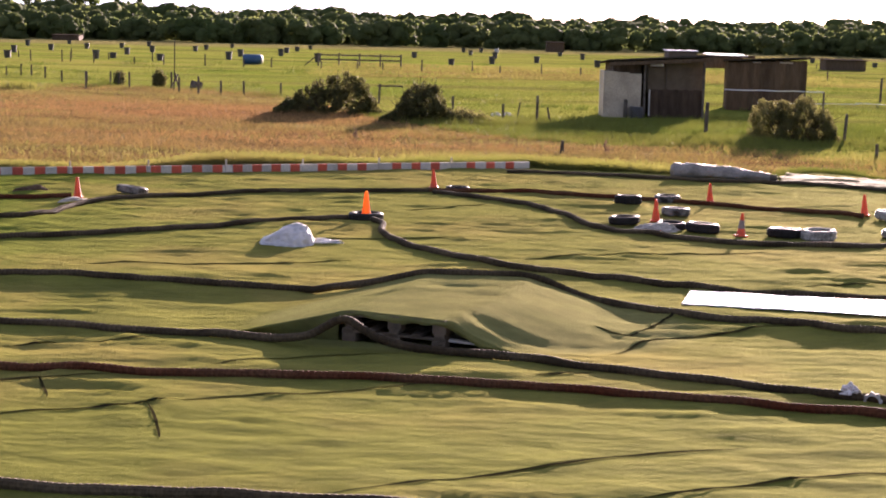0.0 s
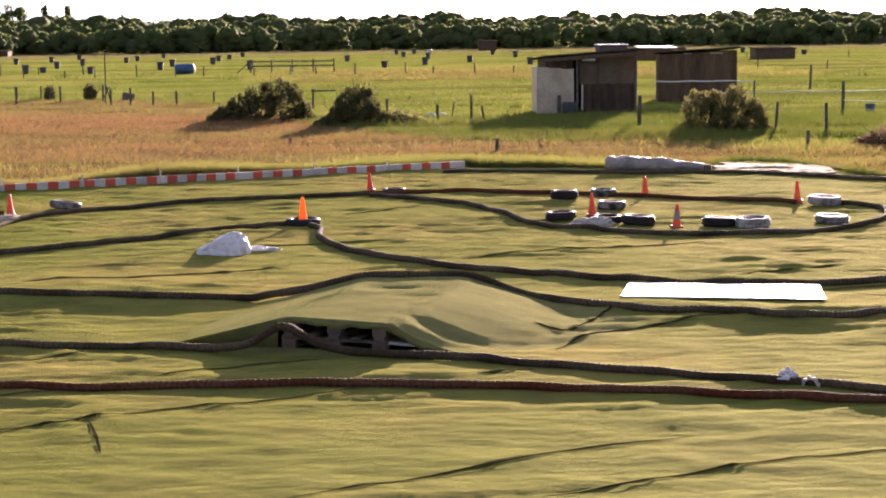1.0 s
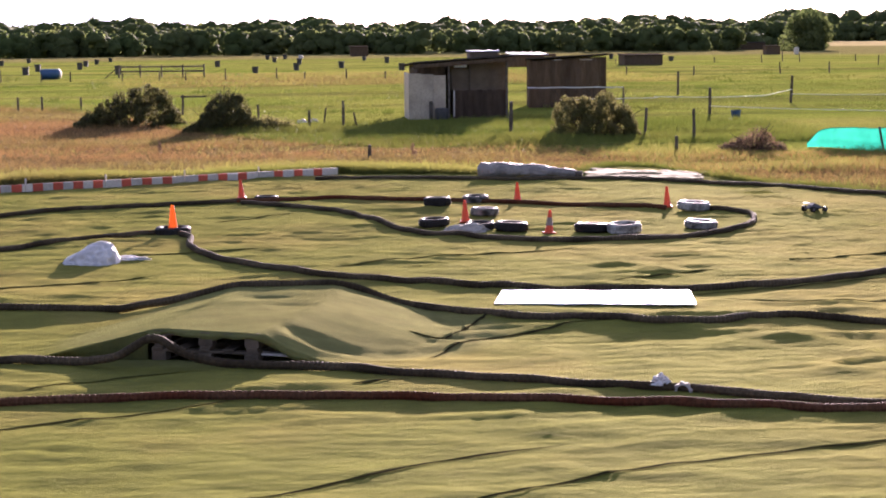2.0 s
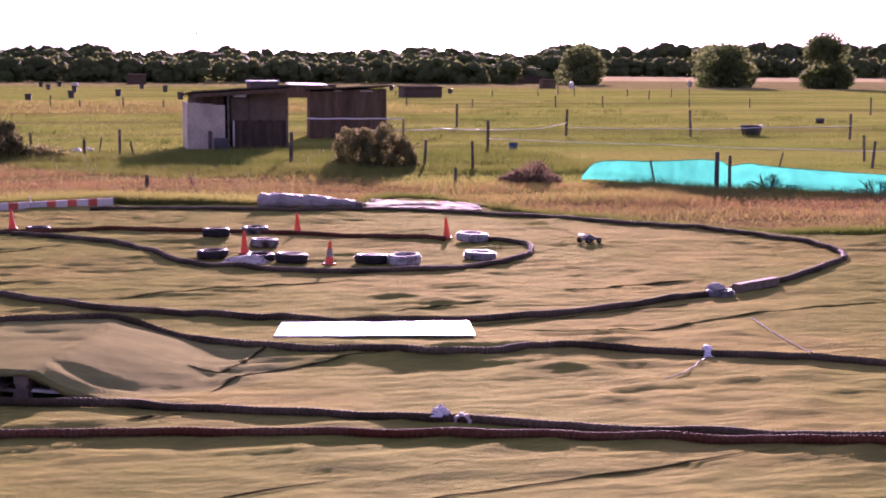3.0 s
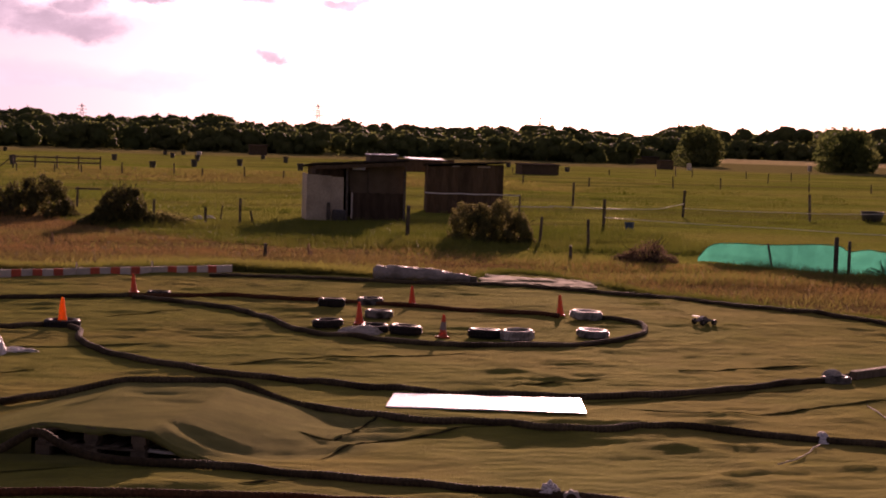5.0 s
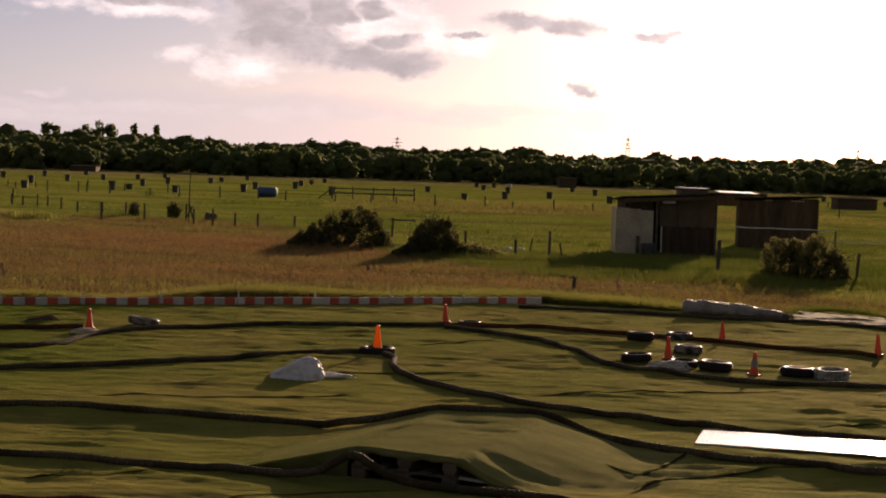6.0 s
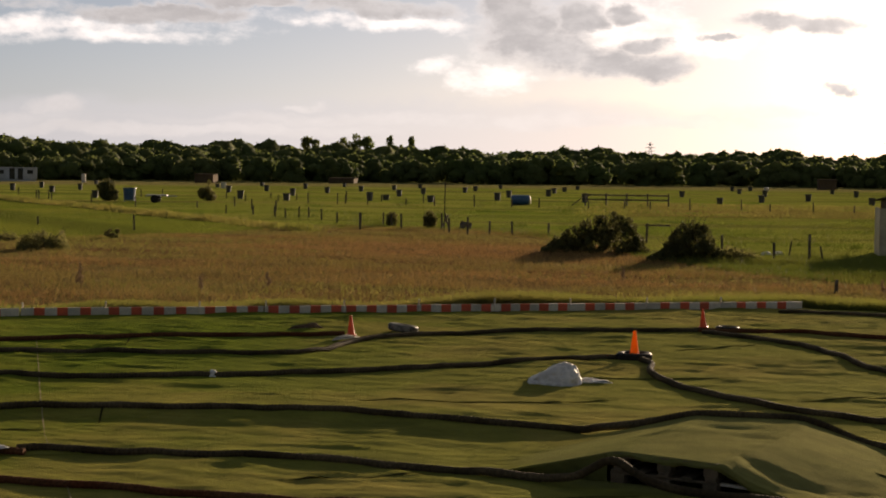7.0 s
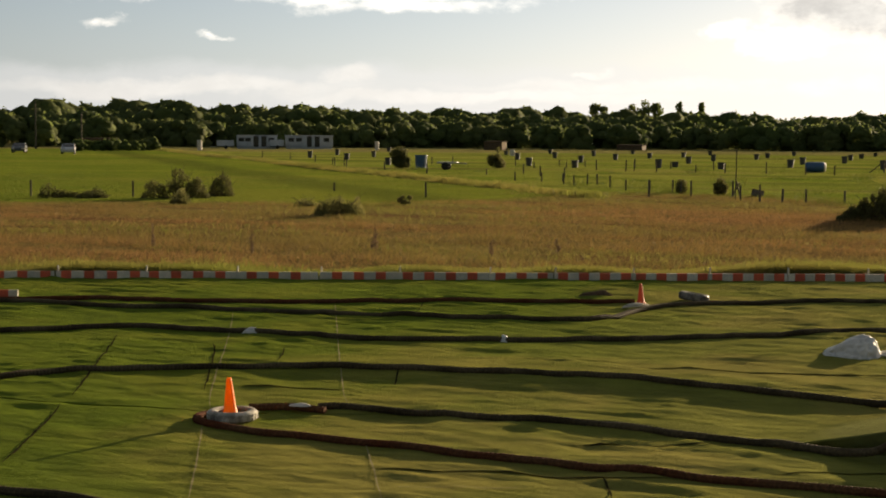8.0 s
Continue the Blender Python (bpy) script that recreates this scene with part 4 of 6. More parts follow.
def cone(x, y, z, height, material, label, band=False, lean=(0, 0)):
    ob = thing("traffic_cone", label, "traffic cone", (x, y, z), random.uniform(-20, 20), "track cones")
    ob.rotation_euler[0], ob.rotation_euler[1] = radians(lean[0]), radians(lean[1])
    h = height
    part("base", boxed(0, 0, 0.014, h * 0.50, h * 0.50, 0.026, bevel=0.009), material, ob)
    body = [(h * 0.205, 0.024), (h * 0.185, 0.036), (h * 0.13, h * 0.42), (h * 0.068, h * 0.93), (h * 0.055, h), (h * 0.03, h * 1.004)]
    part("body", lathe(bmesh.new(), body, 20, False), material, ob, smooth=True)
    if band:
        part("band", lathe(bmesh.new(), [(h * 0.143, h * 0.36), (h * 0.102, h * 0.70)], 20, False), CONE_PALE, ob, "faded pale reflective band", True)
    return ob


cone(-1.17, 22.42, rise(-1.17, 22.4) + 0.02, 0.40, CONE, "bright orange traffic cone standing in a tyre")
cone(-7.12, 12.84, rise(-7.12, 12.84), 0.40, CONE, "bright orange traffic cone standing in a pale tyre", lean=(0, -3))
for x, y, band in ((-5.82, 24.2, False), (-0.22, 27.35, False), (3.12, 22.75, False), (4.40, 25.6, False), (4.12, 21.35, True), (6.58, 24.1, False)):
    cone(x, y, rise(x, y), 0.335, CONE_RED, "faded red traffic cone with a grey band" if band else "red-orange traffic cone on the carpet", band, (random.uniform(-3, 3), random.uniform(-3, 3)))


# ---- white sack heap, sheet and wrapped roll ----
def crumpled(name, at, turn, size, material, label, category, seed, ridge=0.0, folds=0.18):
    """A draped, creased heap with a flat foot."""
    bm = bmesh.new()
    bmesh.ops.create_icosphere(bm, subdivisions=5, radius=1.0)
    for v in bm.verts:
        p = v.co.copy()
        n1 = noise.noise(p * 1.6 + Vector((seed, 0, 0)))
        n2 = 1 - abs(noise.noise(p * 3.1 + Vector((0, seed, 0)))) * 2
        n3 = noise.noise(p * 8.0 + Vector((0, 0, seed)))
        k = 1 + folds * n1 + folds * 0.5 * n2 + 0.03 * n3
        z = max(p.z, -0.05) * k
        flare = 1 + 0.28 * max(0.0, 0.35 - z)
        v.co = Vector((p.x * k * flare * size[0], p.y * k * flare * size[1], (z * (1 + ridge * p.x) + 0.02 * n3) * size[2]))
        v.co.z = max(v.co.z, -0.012)
    bmesh.ops.recalc_face_normals(bm, faces=bm.faces)
    ob = part(name, bm, material, None, smooth=True)
    ob.matrix_world = pose(*at, 0, 0, turn)
    return tagged(ob, label, category)


crumpled("sacking", (-2.06, 19.66, rise(-2.06, 19.66) - 0.01), 4, (0.34, 0.27, 0.22), SACK, "heap of white woven plastic sacking on the carpet", "sack heap", 3.0, 0.5, 0.20)
crumpled("sack_scrap", (-1.56, 19.82, rise(-1.56, 19.82) - 0.01), -8, (0.21, 0.12, 0.05), SACK, "trailing scrap of white sacking beside the heap", "sack scrap", 9.0, 0.0, 0.5)
crumpled("sandbag", (2.96, 21.72, rise(2.96, 21.72) - 0.01), 8, (0.30, 0.12, 0.10), BAG, "pale sandbag slumped over the pipe between tyres", "sandbag", 5.0, 0.3, 0.34)
crumpled("plastic_bag", (6.42, 13.80, rise(6.42, 13.8) - 0.01), 80, (0.085, 0.06, 0.105), SACK, "knotted white plastic bag weighting the pipe", "plastic bag", 12.0, 0.2)
crumpled("plastic_bag", (3.14, 11.66, rise(3.14, 11.66) + 0.05), -20, (0.062, 0.04, 0.060), SACK, "white crumpled plastic bag knotted on the joined pipes", "plastic bag", 15.0, 0.0, 0.6)
crumpled("plastic_bag", (-9.95, 18.66, rise(-9.95, 18.66) - 0.01), 10, (0.12, 0.06, 0.085), SACK, "small white bag tied on the pipe", "plastic bag", 18.0)
crumpled("plastic_bag", (-6.48, 19.2, rise(-6.48, 19.2) - 0.01), 40, (0.07, 0.05, 0.095), SACK, "small white bag tied on the pipe", "plastic bag", 21.0)


crumpled("plastic_scrap", (-6.68, 13.45, rise(-6.68, 13.45) + 0.075), 20, (0.09, 0.04, 0.025), SACK, "torn scrap of pale plastic lying on a pipe end", "plastic scrap", 31.0)


# a pale arch-shaped weight over the joint
bm = bmesh.new()
rows = []
for k in range(13):
    a = math.pi * k / 12
    swell = 1 + 0.12 * math.sin(k * 2.1)
    rows.append([bm.verts.new((r * math.cos(a), y, r * math.sin(a) * 1.1)) for r, y in ((0.050, -0.026), (0.070 * swell, -0.020), (0.070 * swell, 0.020), (0.050, 0.026))])
for a, b in zip(rows, rows[1:]):
    for k in range(4):
        bm.faces.new((a[k], b[k], b[(k + 1) % 4], a[(k + 1) % 4]))
bm.faces.new(rows[0][::-1])
bm.faces.new(rows[-1])
clip = part("pipe_clip", bm, BAG)
clip.matrix_world = pose(3.29, 11.53, rise(3.29, 11.53), 0, 0, -24)
tagged(clip, "pale hoop weight straddling the pipe joint", "pipe weight")
tyre(8.25, 17.42, 0.17, 0.09, True, "small grey wheel laid against the pipe")
for x, y in ((1.62, 52.0), (2.0, 52.15)):
    crumpled("plastic_scrap", (x, y, -0.05), 12, (0.16, 0.10, 0.10), SACK, "white scrap of plastic lying in the pasture", "plastic scrap", 40.0 + x, 0.2, 0.4)
crumpled("rag", (-6.81, 25.15, rise(-6.81, 25.15) - 0.01), 15, (0.22, 0.10, 0.085), DEAD, "brown rag bundle lying behind the far pipe", "rag", 33.0, 0.2, 0.3)
crumpled("plastic_scrap", (-5.80, 23.75, rise(-5.8, 23.75) + 0.03), 62, (0.24, 0.045, 0.04), BAG, "pale torn plastic wrapped along the pipe by a cone", "plastic scrap", 37.0, 0.0, 0.5)
crumpled("sandbag", (8.25, 17.55, rise(8.25, 17.55) + 0.08), 20, (0.12, 0.08, 0.07), BAG, "small grey sandbag on a wheel beside the pipe", "sandbag", 25.0)
bar = part("timber_block", boxed(0, 0, 0.06, 0.95, 0.11, 0.11, bevel=0.012), WOOD)
bar.matrix_world = pose(8.95, 17.84, rise(8.95, 17.84), 0, 0, 31)
tagged(bar, "grey weathered timber length butted against the pipe", "timber")

# pale twine trailing over the carpet by the tied bag
for line in (((5.51, 12.73), (5.8, 12.95), (6.08, 13.3), (6.36, 13.68)), ((7.83, 15.73), (7.72, 15.2), (7.6, 14.6), (7.45, 13.6))):
    p = smooth_path([(x, y, 0.0) for x, y in line], 0.04)
    p[:, 2] = [rise(x, y) + 0.012 for x, y, _ in p]
    v, f = tube(p, np.full(len(p), 0.006), 5)
    tagged(soup("twine", v, f, BAG), "thin pale twine lying on the carpet", "twine", "twine ends")

# glossy sheet lying in the lane
bm = bmesh.new()
nx, ny = 24, 10
grid = [[bm.verts.new((2.0 * i / nx - 1.0 - 0.05 * (1 - i / nx) * (1 - j / ny), 0.86 * j / ny - 0.43, 0.006 * noise.noise(Vector((i * 0.3, j * 0.4, 2))) + 0.02)) for j in range(ny + 1)] for i in range(nx + 1)]
for i in range(nx):
    for j in range(ny):
        bm.faces.new((grid[i][j], grid[i + 1][j], grid[i + 1][j + 1], grid[i][j + 1]))
r = bmesh.ops.extrude_face_region(bm, geom=bm.faces[:])
for v in r["geom"]:
    if isinstance(v, bmesh.types.BMVert):
        v.co.z -= 0.012
bmesh.ops.recalc_face_normals(bm, faces=bm.faces)
panel = part("plastic_sheet", bm, SHEET, None, smooth=False)
panel.matrix_world = pose(3.53, 15.69, max(rise(3.53 + 0.1 * i, 15.69 - 0.02 * i + 0.2 * j) for i in range(-9, 10) for j in (-2, -1, 0, 1, 2)) - 0.010, 0, 0, -11.5)
tagged(panel, "glossy white plastic sheet lying flat on the carpet", "plastic sheet")


def carpet_offcut():
    """A faded, wrinkled flap of old carpet beyond the pipe."""
    v, f = [], []
    nx, ny = 36, 24
    for i in range(nx + 1):
        for j in range(ny + 1):
            u, w = i / nx, j / ny
            x = 6.35 + 2.1 * u + 0.55 * w + 0.06 * math.sin(9 * w)
            y = 29.55 - 0.95 * u + (1.9 - 0.5 * u) * w + 0.06 * math.sin(7 * u)
            v.append((x, y, rise(x, y) + 0.012 + 0.03 * max(0.0, 1 - 2.2 * abs(noise.noise(Vector((x * 1.1 + y, y * 1.6, 3.0))))) ** 2 + 0.012 * noise.noise(Vector((x * 5, y * 7, 1.0)))))
    n = ny + 1
    f = [(i * n + j, (i + 1) * n + j, (i + 1) * n + j + 1, i * n + j + 1) for i in range(nx) for j in range(ny)]
    ob = soup("carpet_offcut", v, f, FADED_LIT, None, "", True)
    ob.modifiers.new("thickness", "SOLIDIFY").thickness = 0.008
    return tagged(ob, "faded wrinkled offcut of pale carpet beside the wrapped roll", "carpet offcut")


carpet_offcut()


def wrapped_roll():
    ob = thing("wrapped_roll", "long carpet roll wrapped in crumpled grey plastic at the track's edge", "carpet roll", (5.36, 29.92, -0.01), -14)
    p = smooth_path([(-1.0, 0, 0.125), (-0.3, 0.02, 0.135), (0.4, 0.0, 0.105), (0.92, -0.02, 0.07)], 0.025)
    rad = [(0.165 - 0.045 * (x + 1.0)) * min(1.0, 0.55 + 6 * (x + 1.0)) + 0.018 * noise.noise(Vector((x * 3.0, 0, 0))) for x, _, _ in p]
    v, f = tube(p, rad, 40)
    w = []
    for x, y, z in v:
        fold = 1 - 2 * abs(noise.noise(Vector((x * 6 + y * 9, y * 7, z * 9))))
        crumple = 0.024 * fold + 0.007 * noise.noise(Vector((x * 15, y * 17, z * 17)))
        w.append((x, y * 1.3 + 0.6 * crumple, max(0.0, z + crumple * (0.4 + 3 * max(z, 0.0)))))
    soup("wrapping", w, f, WRAP, ob, "", True)
    v, f = tube(np.array([(0.88, -0.02, 0.07), (1.06, -0.02, 0.065)]), [0.075, 0.07], 14)
    soup("roll_core", v, f, POST, ob, "dark end of the rolled carpet")


wrapped_roll()


# ---- toy buggy standing on the carpet ----
def toy_buggy(x, y, turn):
    ob = thing("toy_buggy", "small grey remote-controlled buggy on the carpet", "toy car", (x, y, rise(x, y)), turn)
    ob.scale = (0.86, 0.86, 0.86)
    part("chassis", boxed(0, 0, 0.065, 0.30, 0.09, 0.02, bevel=0.006), RUBBER, ob)
    bm = bmesh.new()
    prof = [(-0.17, 0.07, 0.05), (-0.10, 0.13, 0.06), (-0.02, 0.16, 0.055), (0.06, 0.12, 0.05), (0.17, 0.085, 0.03), (0.2, 0.07, 0.02)]
    rows = [[bm.verts.new((px, s * w, z)) for s, z in ((-1, 0.07), (-0.8, h), (0.8, h), (1, 0.07))] for px, h, w in prof]
    for a, b in zip(rows, rows[1:]):
        for k in range(3):
            bm.faces.new((a[k], b[k], b[k + 1], a[k + 1]))
    bm.faces.new(rows[0][::-1])
    bm.faces.new(rows[-1])
    part("shell", bm, SHELL, ob, "grey body shell")
    part("rear_wing", boxed(-0.19, 0, 0.165, 0.06, 0.16, 0.012, bevel=0.003), WHITE, ob)
    for wx in (-0.13, 0.14):
        for wy in (-0.115, 0.115):
            r = 0.055 if wx < 0 else 0.05
            w = part("wheel", lathe(bmesh.new(), [(r * 0.7, -0.028), (r, -0.02), (r, 0.02), (r * 0.7, 0.028)], 16, True, pose(wx, wy, r + 0.002, 90, 0, 0)), RUBBER, ob)
            part("rim", lathe(bmesh.new(), [(r * 0.5, -0.031), (r * 0.5, 0.031)], 10, True, pose(wx, wy, r + 0.002, 90, 0, 0)), SHELL, w)


toy_buggy(8.62, 23.0, 20)


# ---- grass ----
def blades(name, xs, ys, low, high, width, lean, material, label, ground=-0.06):
    """One sheet of single blades, each a thin leaning triangle."""
    n = len(xs)
    rng = np.random.default_rng(len(name) * 7 + n)
    a = rng.uniform(0, math.tau, n)
    h = rng.uniform(low, high, n) * np.array([0.8 + 0.9 * noise.noise(Vector((a * 0.35, b * 0.5, 3.0))) for a, b in zip(xs, ys)]).clip(0.25, 1.7)
    w = width * rng.uniform(0.6, 1.4, n)
    bx, by = np.cos(a) * w / 2, np.sin(a) * w / 2
    tx, ty = rng.normal(0, lean, n) * h, rng.normal(0, lean, n) * h
    v = np.stack([np.stack([xs - bx, ys - by, np.full(n, ground)], 1), np.stack([xs + bx, ys + by, np.full(n, ground)], 1), np.stack([xs + tx, ys + ty, ground + h], 1)], 1).reshape(-1, 3)
    me = bpy.data.meshes.new(name)
    me.vertices.add(3 * n)
    me.vertices.foreach_set("co", v.ravel())
    me.loops.add(3 * n)
    me.loops.foreach_set("vertex_index", np.arange(3 * n, dtype=np.int32))
    me.polygons.add(n)
    me.polygons.foreach_set("loop_start", np.arange(0, 3 * n, 3, dtype=np.int32))
    me.update(calc_edges=True)
    me.materials.append(material)
    return tagged(new(name, me), label, "grass", "", "stuff")


def clumped(n, x0, x1, y0, y1, seed, spread=0.5):
    rng = np.random.default_rng(seed)
    m = n // 12
    cx, cy = rng.uniform(x0, x1, m), y0 + (y1 - y0) * rng.uniform(0, 1, m) ** 1.25
    k = rng.integers(0, m, n)
    return cx[k] + rng.normal(0, spread, n), cy[k] + rng.normal(0, spread * 0.8, n)


def back_line(x):
    return np.interp(x, BACK_X, BACK_Y)


def edge_value(x, y):
    """How far past the meadow's ragged rim a place lies."""
    rag = np.array([noise.noise(Vector((a * 0.11, b * 0.11, 0.0))) for a, b in zip(x, y)])
    az = np.degrees(np.arctan2(x, y))
    rim = 60 + 10 * ease(-24, -13, az) - 27 * ease(-10, 3, az) - 7 * ease(3, 18, az)
    return np.hypot(x, y) + 5 * rag - rim


x, y = clumped(560000, -52, 20, 22, 74, 1, 0.8)
e = edge_value(x, y)
thick = np.array([noise.noise(Vector((a * 0.07, b * 0.32, 2.0))) + 0.5 * noise.noise(Vector((a * 0.3, b * 0.9, 5.0))) for a, b in zip(x, y)])
keep = (y > back_line(x) + 0.35) & (e < 0) & (thick + 0.22 > np.random.default_rng(9).uniform(-0.28, 0.16, len(x)))
blades("meadow_grass", x[keep], y[keep], 0.06, 0.20, 0.014, 0.75, SORREL, "tall rusty-red seeding meadow grass")
x, y = clumped(230000, -52, 22, 22, 72, 2, 0.8)
e = edge_value(x, y)
thick = np.array([-noise.noise(Vector((a * 0.07, b * 0.32, 2.0))) + 0.4 * noise.noise(Vector((a * 0.4, b * 1.0, 1.0))) for a, b in zip(x, y)]) + 0.5 * np.exp(-(y - back_line(x)) / 2.5)
keep = (y > back_line(x) + 0.25) & (e < 6) & (thick > np.random.default_rng(10).uniform(-0.2, 0.3, len(x)))
blades("dry_meadow_grass", x[keep], y[keep], 0.06, 0.18, 0.014, 0.7, STRAW, "straw-yellow and green meadow grass")
x, y = clumped(160000, -60, 34, 24, 85, 3, 0.9)
e = edge_value(x, y)
keep = (y > back_line(x) + 0.5) & (e > -2)
blades("pasture_grass", x[keep], y[keep], 0.03, 0.10, 0.025, 0.5, BLADE, "short green grazed pasture grass")
# rank green growth along the track's edge and before the shelters
rng = np.random.default_rng(5)
x = rng.uniform(-26, 6, 90000)
y = back_line(x) + 0.14 + np.abs(rng.normal(0, 0.80, 90000))
blades("verge_grass", x, y, 0.15, 0.32, 0.018, 0.45, STRAW, "rank yellow-green verge grass along the kerb boards")
x = rng.uniform(-26, 2, 30000)
y = back_line(x) + rng.uniform(0.16, 0.55, 30000)
blades("kerb_grass", x, y, 0.20, 0.34, 0.014, 0.35, STRAW, "rank uncut grass close behind the kerb boards")
x = rng.uniform(1.5, 20, 26000)
y = back_line(x) + 0.15 + np.abs(rng.normal(0, 0.4, 26000))
blades("edge_grass", x, y, 0.06, 0.20, 0.018, 0.4, BLADE, "rank dark green grass along the track pipe")
x, y = clumped(60000, -2.5, 16, 39.5, 51, 6, 0.38)
keep = edge_value(x, y) > -4
blades("rank_grass", x[keep], y[keep], 0.08, 0.26, 0.022, 0.4, BLADE, "rank bright green grass before the shelters")
x, y = clumped(16000, 8.5, 22, 30.5, 37, 8, 0.3)
keep = y > back_line(x) + 0.5
blades("tall_verge_grass", x[keep], y[keep], 0.06, 0.20, 0.016, 0.5, STRAW, "tall dry grass below the netting")
# uncut growth between the meadow and the grazed pasture
x, y = clumped(60000, -34, 1, 44, 76, 15, 0.40)
e = edge_value(x, y)
keep = (e > -2.6) & (e < 2.2) & (0.794 * x + 0.608 * y - 25.2 > 1)
blades("fringe_grass", x[keep], y[keep], 0.10, 0.34, 0.022, 0.4, BLADE, "uncut dark green growth at the meadow's rim")
# tussocks left standing in the grazed paddocks
m = 420
k = rng.integers(0, m, 21000)
cx, cy = rng.uniform(-46, 44, m), 56 + 74 * rng.uniform(0, 1, m) ** 1.3
x, y = cx[k] + rng.normal(0, 0.55, 21000), cy[k] + rng.normal(0, 0.22, 21000)
keep = edge_value(x, y) > 1
keep &= 0.794 * x + 0.608 * y - 25.2 > 2
blades("tussock_grass", x[keep], y[keep], 0.08, 0.26, 0.05, 0.4, BLADE, "uneven darker tussocks in the grazed pasture")
# the strip of rough grass left standing past the shelters
x, y = rng.uniform(-9, 28, 12000), rng.uniform(93.5, 127, 12000)
blades("rough_grass", x, y, 0.08, 0.24, 0.045, 0.4, STRAW, "brown rough grass standing in a strip across the pasture")
# the grown-up ditch line across the pasture
s = rng.uniform(0, 1, 34000) ** 0.8
x = -150 + 133 * s + rng.normal(0, 0.35, 34000)
y = (25.2 - 0.794 * x) / 0.608 + rng.normal(0.4, 0.7, 34000)
blades("ditch_grass", x, y, 0.10, 0.34, 0.07, 0.3, STRAW, "uncut darker grass along the ditch line")


# ---- bushes and trees ----
def leafage(spheres, count, leaf, seed):
    """Small leaf quads scattered through overlapping lobes (x, y, z, radius, flattening)."""
    rng = np.random.default_rng(seed)
    lobes = np.array(spheres, float)
    weight = lobes[:, 3] ** 2
    k = rng.choice(len(lobes), count, p=weight / weight.sum())
    d = rng.normal(size=(count, 3))
    d /= np.linalg.norm(d, axis=1)[:, None]
    r = rng.uniform(0.55, 1.08, count) ** 0.7
    c = lobes[k, :3] + d * (lobes[k, 3] * r)[:, None] * np.stack([np.ones(count), np.ones(count), lobes[k, 4]], 1)
    c[:, 2] = np.maximum(c[:, 2], 0.02)
    u = rng.normal(size=(count, 3))
    u /= np.linalg.norm(u, axis=1)[:, None]
    w = np.cross(u, d)
    w /= np.linalg.norm(w, axis=1)[:, None] + 1e-9
    s = leaf * rng.uniform(0.6, 1.4, (count, 1))
    q = np.stack([c - u * s, c + w * s * 0.55, c + u * s, c - w * s * 0.55], 1).reshape(-1, 3)
    return q


def quads(name, q, material, parent=None, label="", kind=""):
    n = len(q) // 4
    me = bpy.data.meshes.new(name)
    me.vertices.add(4 * n)
    me.vertices.foreach_set("co", q.astype(np.float32).ravel())
    me.loops.add(4 * n)
    me.loops.foreach_set("vertex_index", np.arange(4 * n, dtype=np.int32))
    me.polygons.add(n)
    me.polygons.foreach_set("loop_start", np.arange(0, 4 * n, 4, dtype=np.int32))
    me.update(calc_edges=True)
    me.materials.append(material)
    ob = new(name, me)
    if parent is not None:
        ob.parent = parent
    return tagged(ob, label, "", "", kind)


def stems(ob, lobes, seed, thick):
    rng = random.Random(seed)
    bm = bmesh.new()
    for x, y, z, r, q in lobes:
        a = Vector((x * 0.25 + rng.uniform(-0.1, 0.1), y * 0.25, 0.0))
        b = Vector((x, y, max(z, 0.1)))
        m = a.lerp(b, 0.5) + Vector((rng.uniform(-0.1, 0.1), rng.uniform(-0.1, 0.1), 0.05))
        v, f = tube(np.array([a, m, b]), [thick, thick * 0.7, thick * 0.35], 6)
        vs = [bm.verts.new(p) for p in v]
        for face in f:
            bm.faces.new([vs[i] for i in face])
    part("twig_tangle", bm, BARK, ob)


def bush(at, wide, deep, tall, material, label, seed, count=4500, leaf=0.05, lobes=9, name="bush"):
    rng = random.Random(seed)
    ob = thing(name, label, "bush", at)
    spheres = []
    for k in range(2 * lobes):
        x = rng.uniform(-0.5, 0.5) * (wide - 0.4)
        edge = 1 - abs(2 * x / wide) ** 1.5 * 0.82
        r = tall * rng.uniform(0.13, 0.34)
        r *= 0.55 + 0.45 * edge
        z = max(r * 0.7, tall * edge * rng.uniform(0.35, 1.0) - r * 0.75)
        spheres.append((x, rng.uniform(-0.5, 0.5) * (deep - 0.3), z, r, 0.9))
    for k in range(lobes // 2):
        x = rng.uniform(-0.48, 0.48) * (wide - 0.2)
        spheres.append((x, rng.uniform(-0.4, 0.4) * deep, tall * (1 - abs(2 * x / wide) ** 1.5 * 0.82) * rng.uniform(0.8, 0.96), tall * rng.uniform(0.06, 0.10), 1.5))
    quads("foliage", leafage(spheres, int(count * 2.6), leaf * 0.8, seed), material, ob)
    twigs = [(x + rng.uniform(-0.3, 0.3), y, z + r * rng.uniform(0.8, 1.25), r, q) for x, y, z, r, q in spheres]
    stems(ob, twigs, seed, 0.018)
    return ob


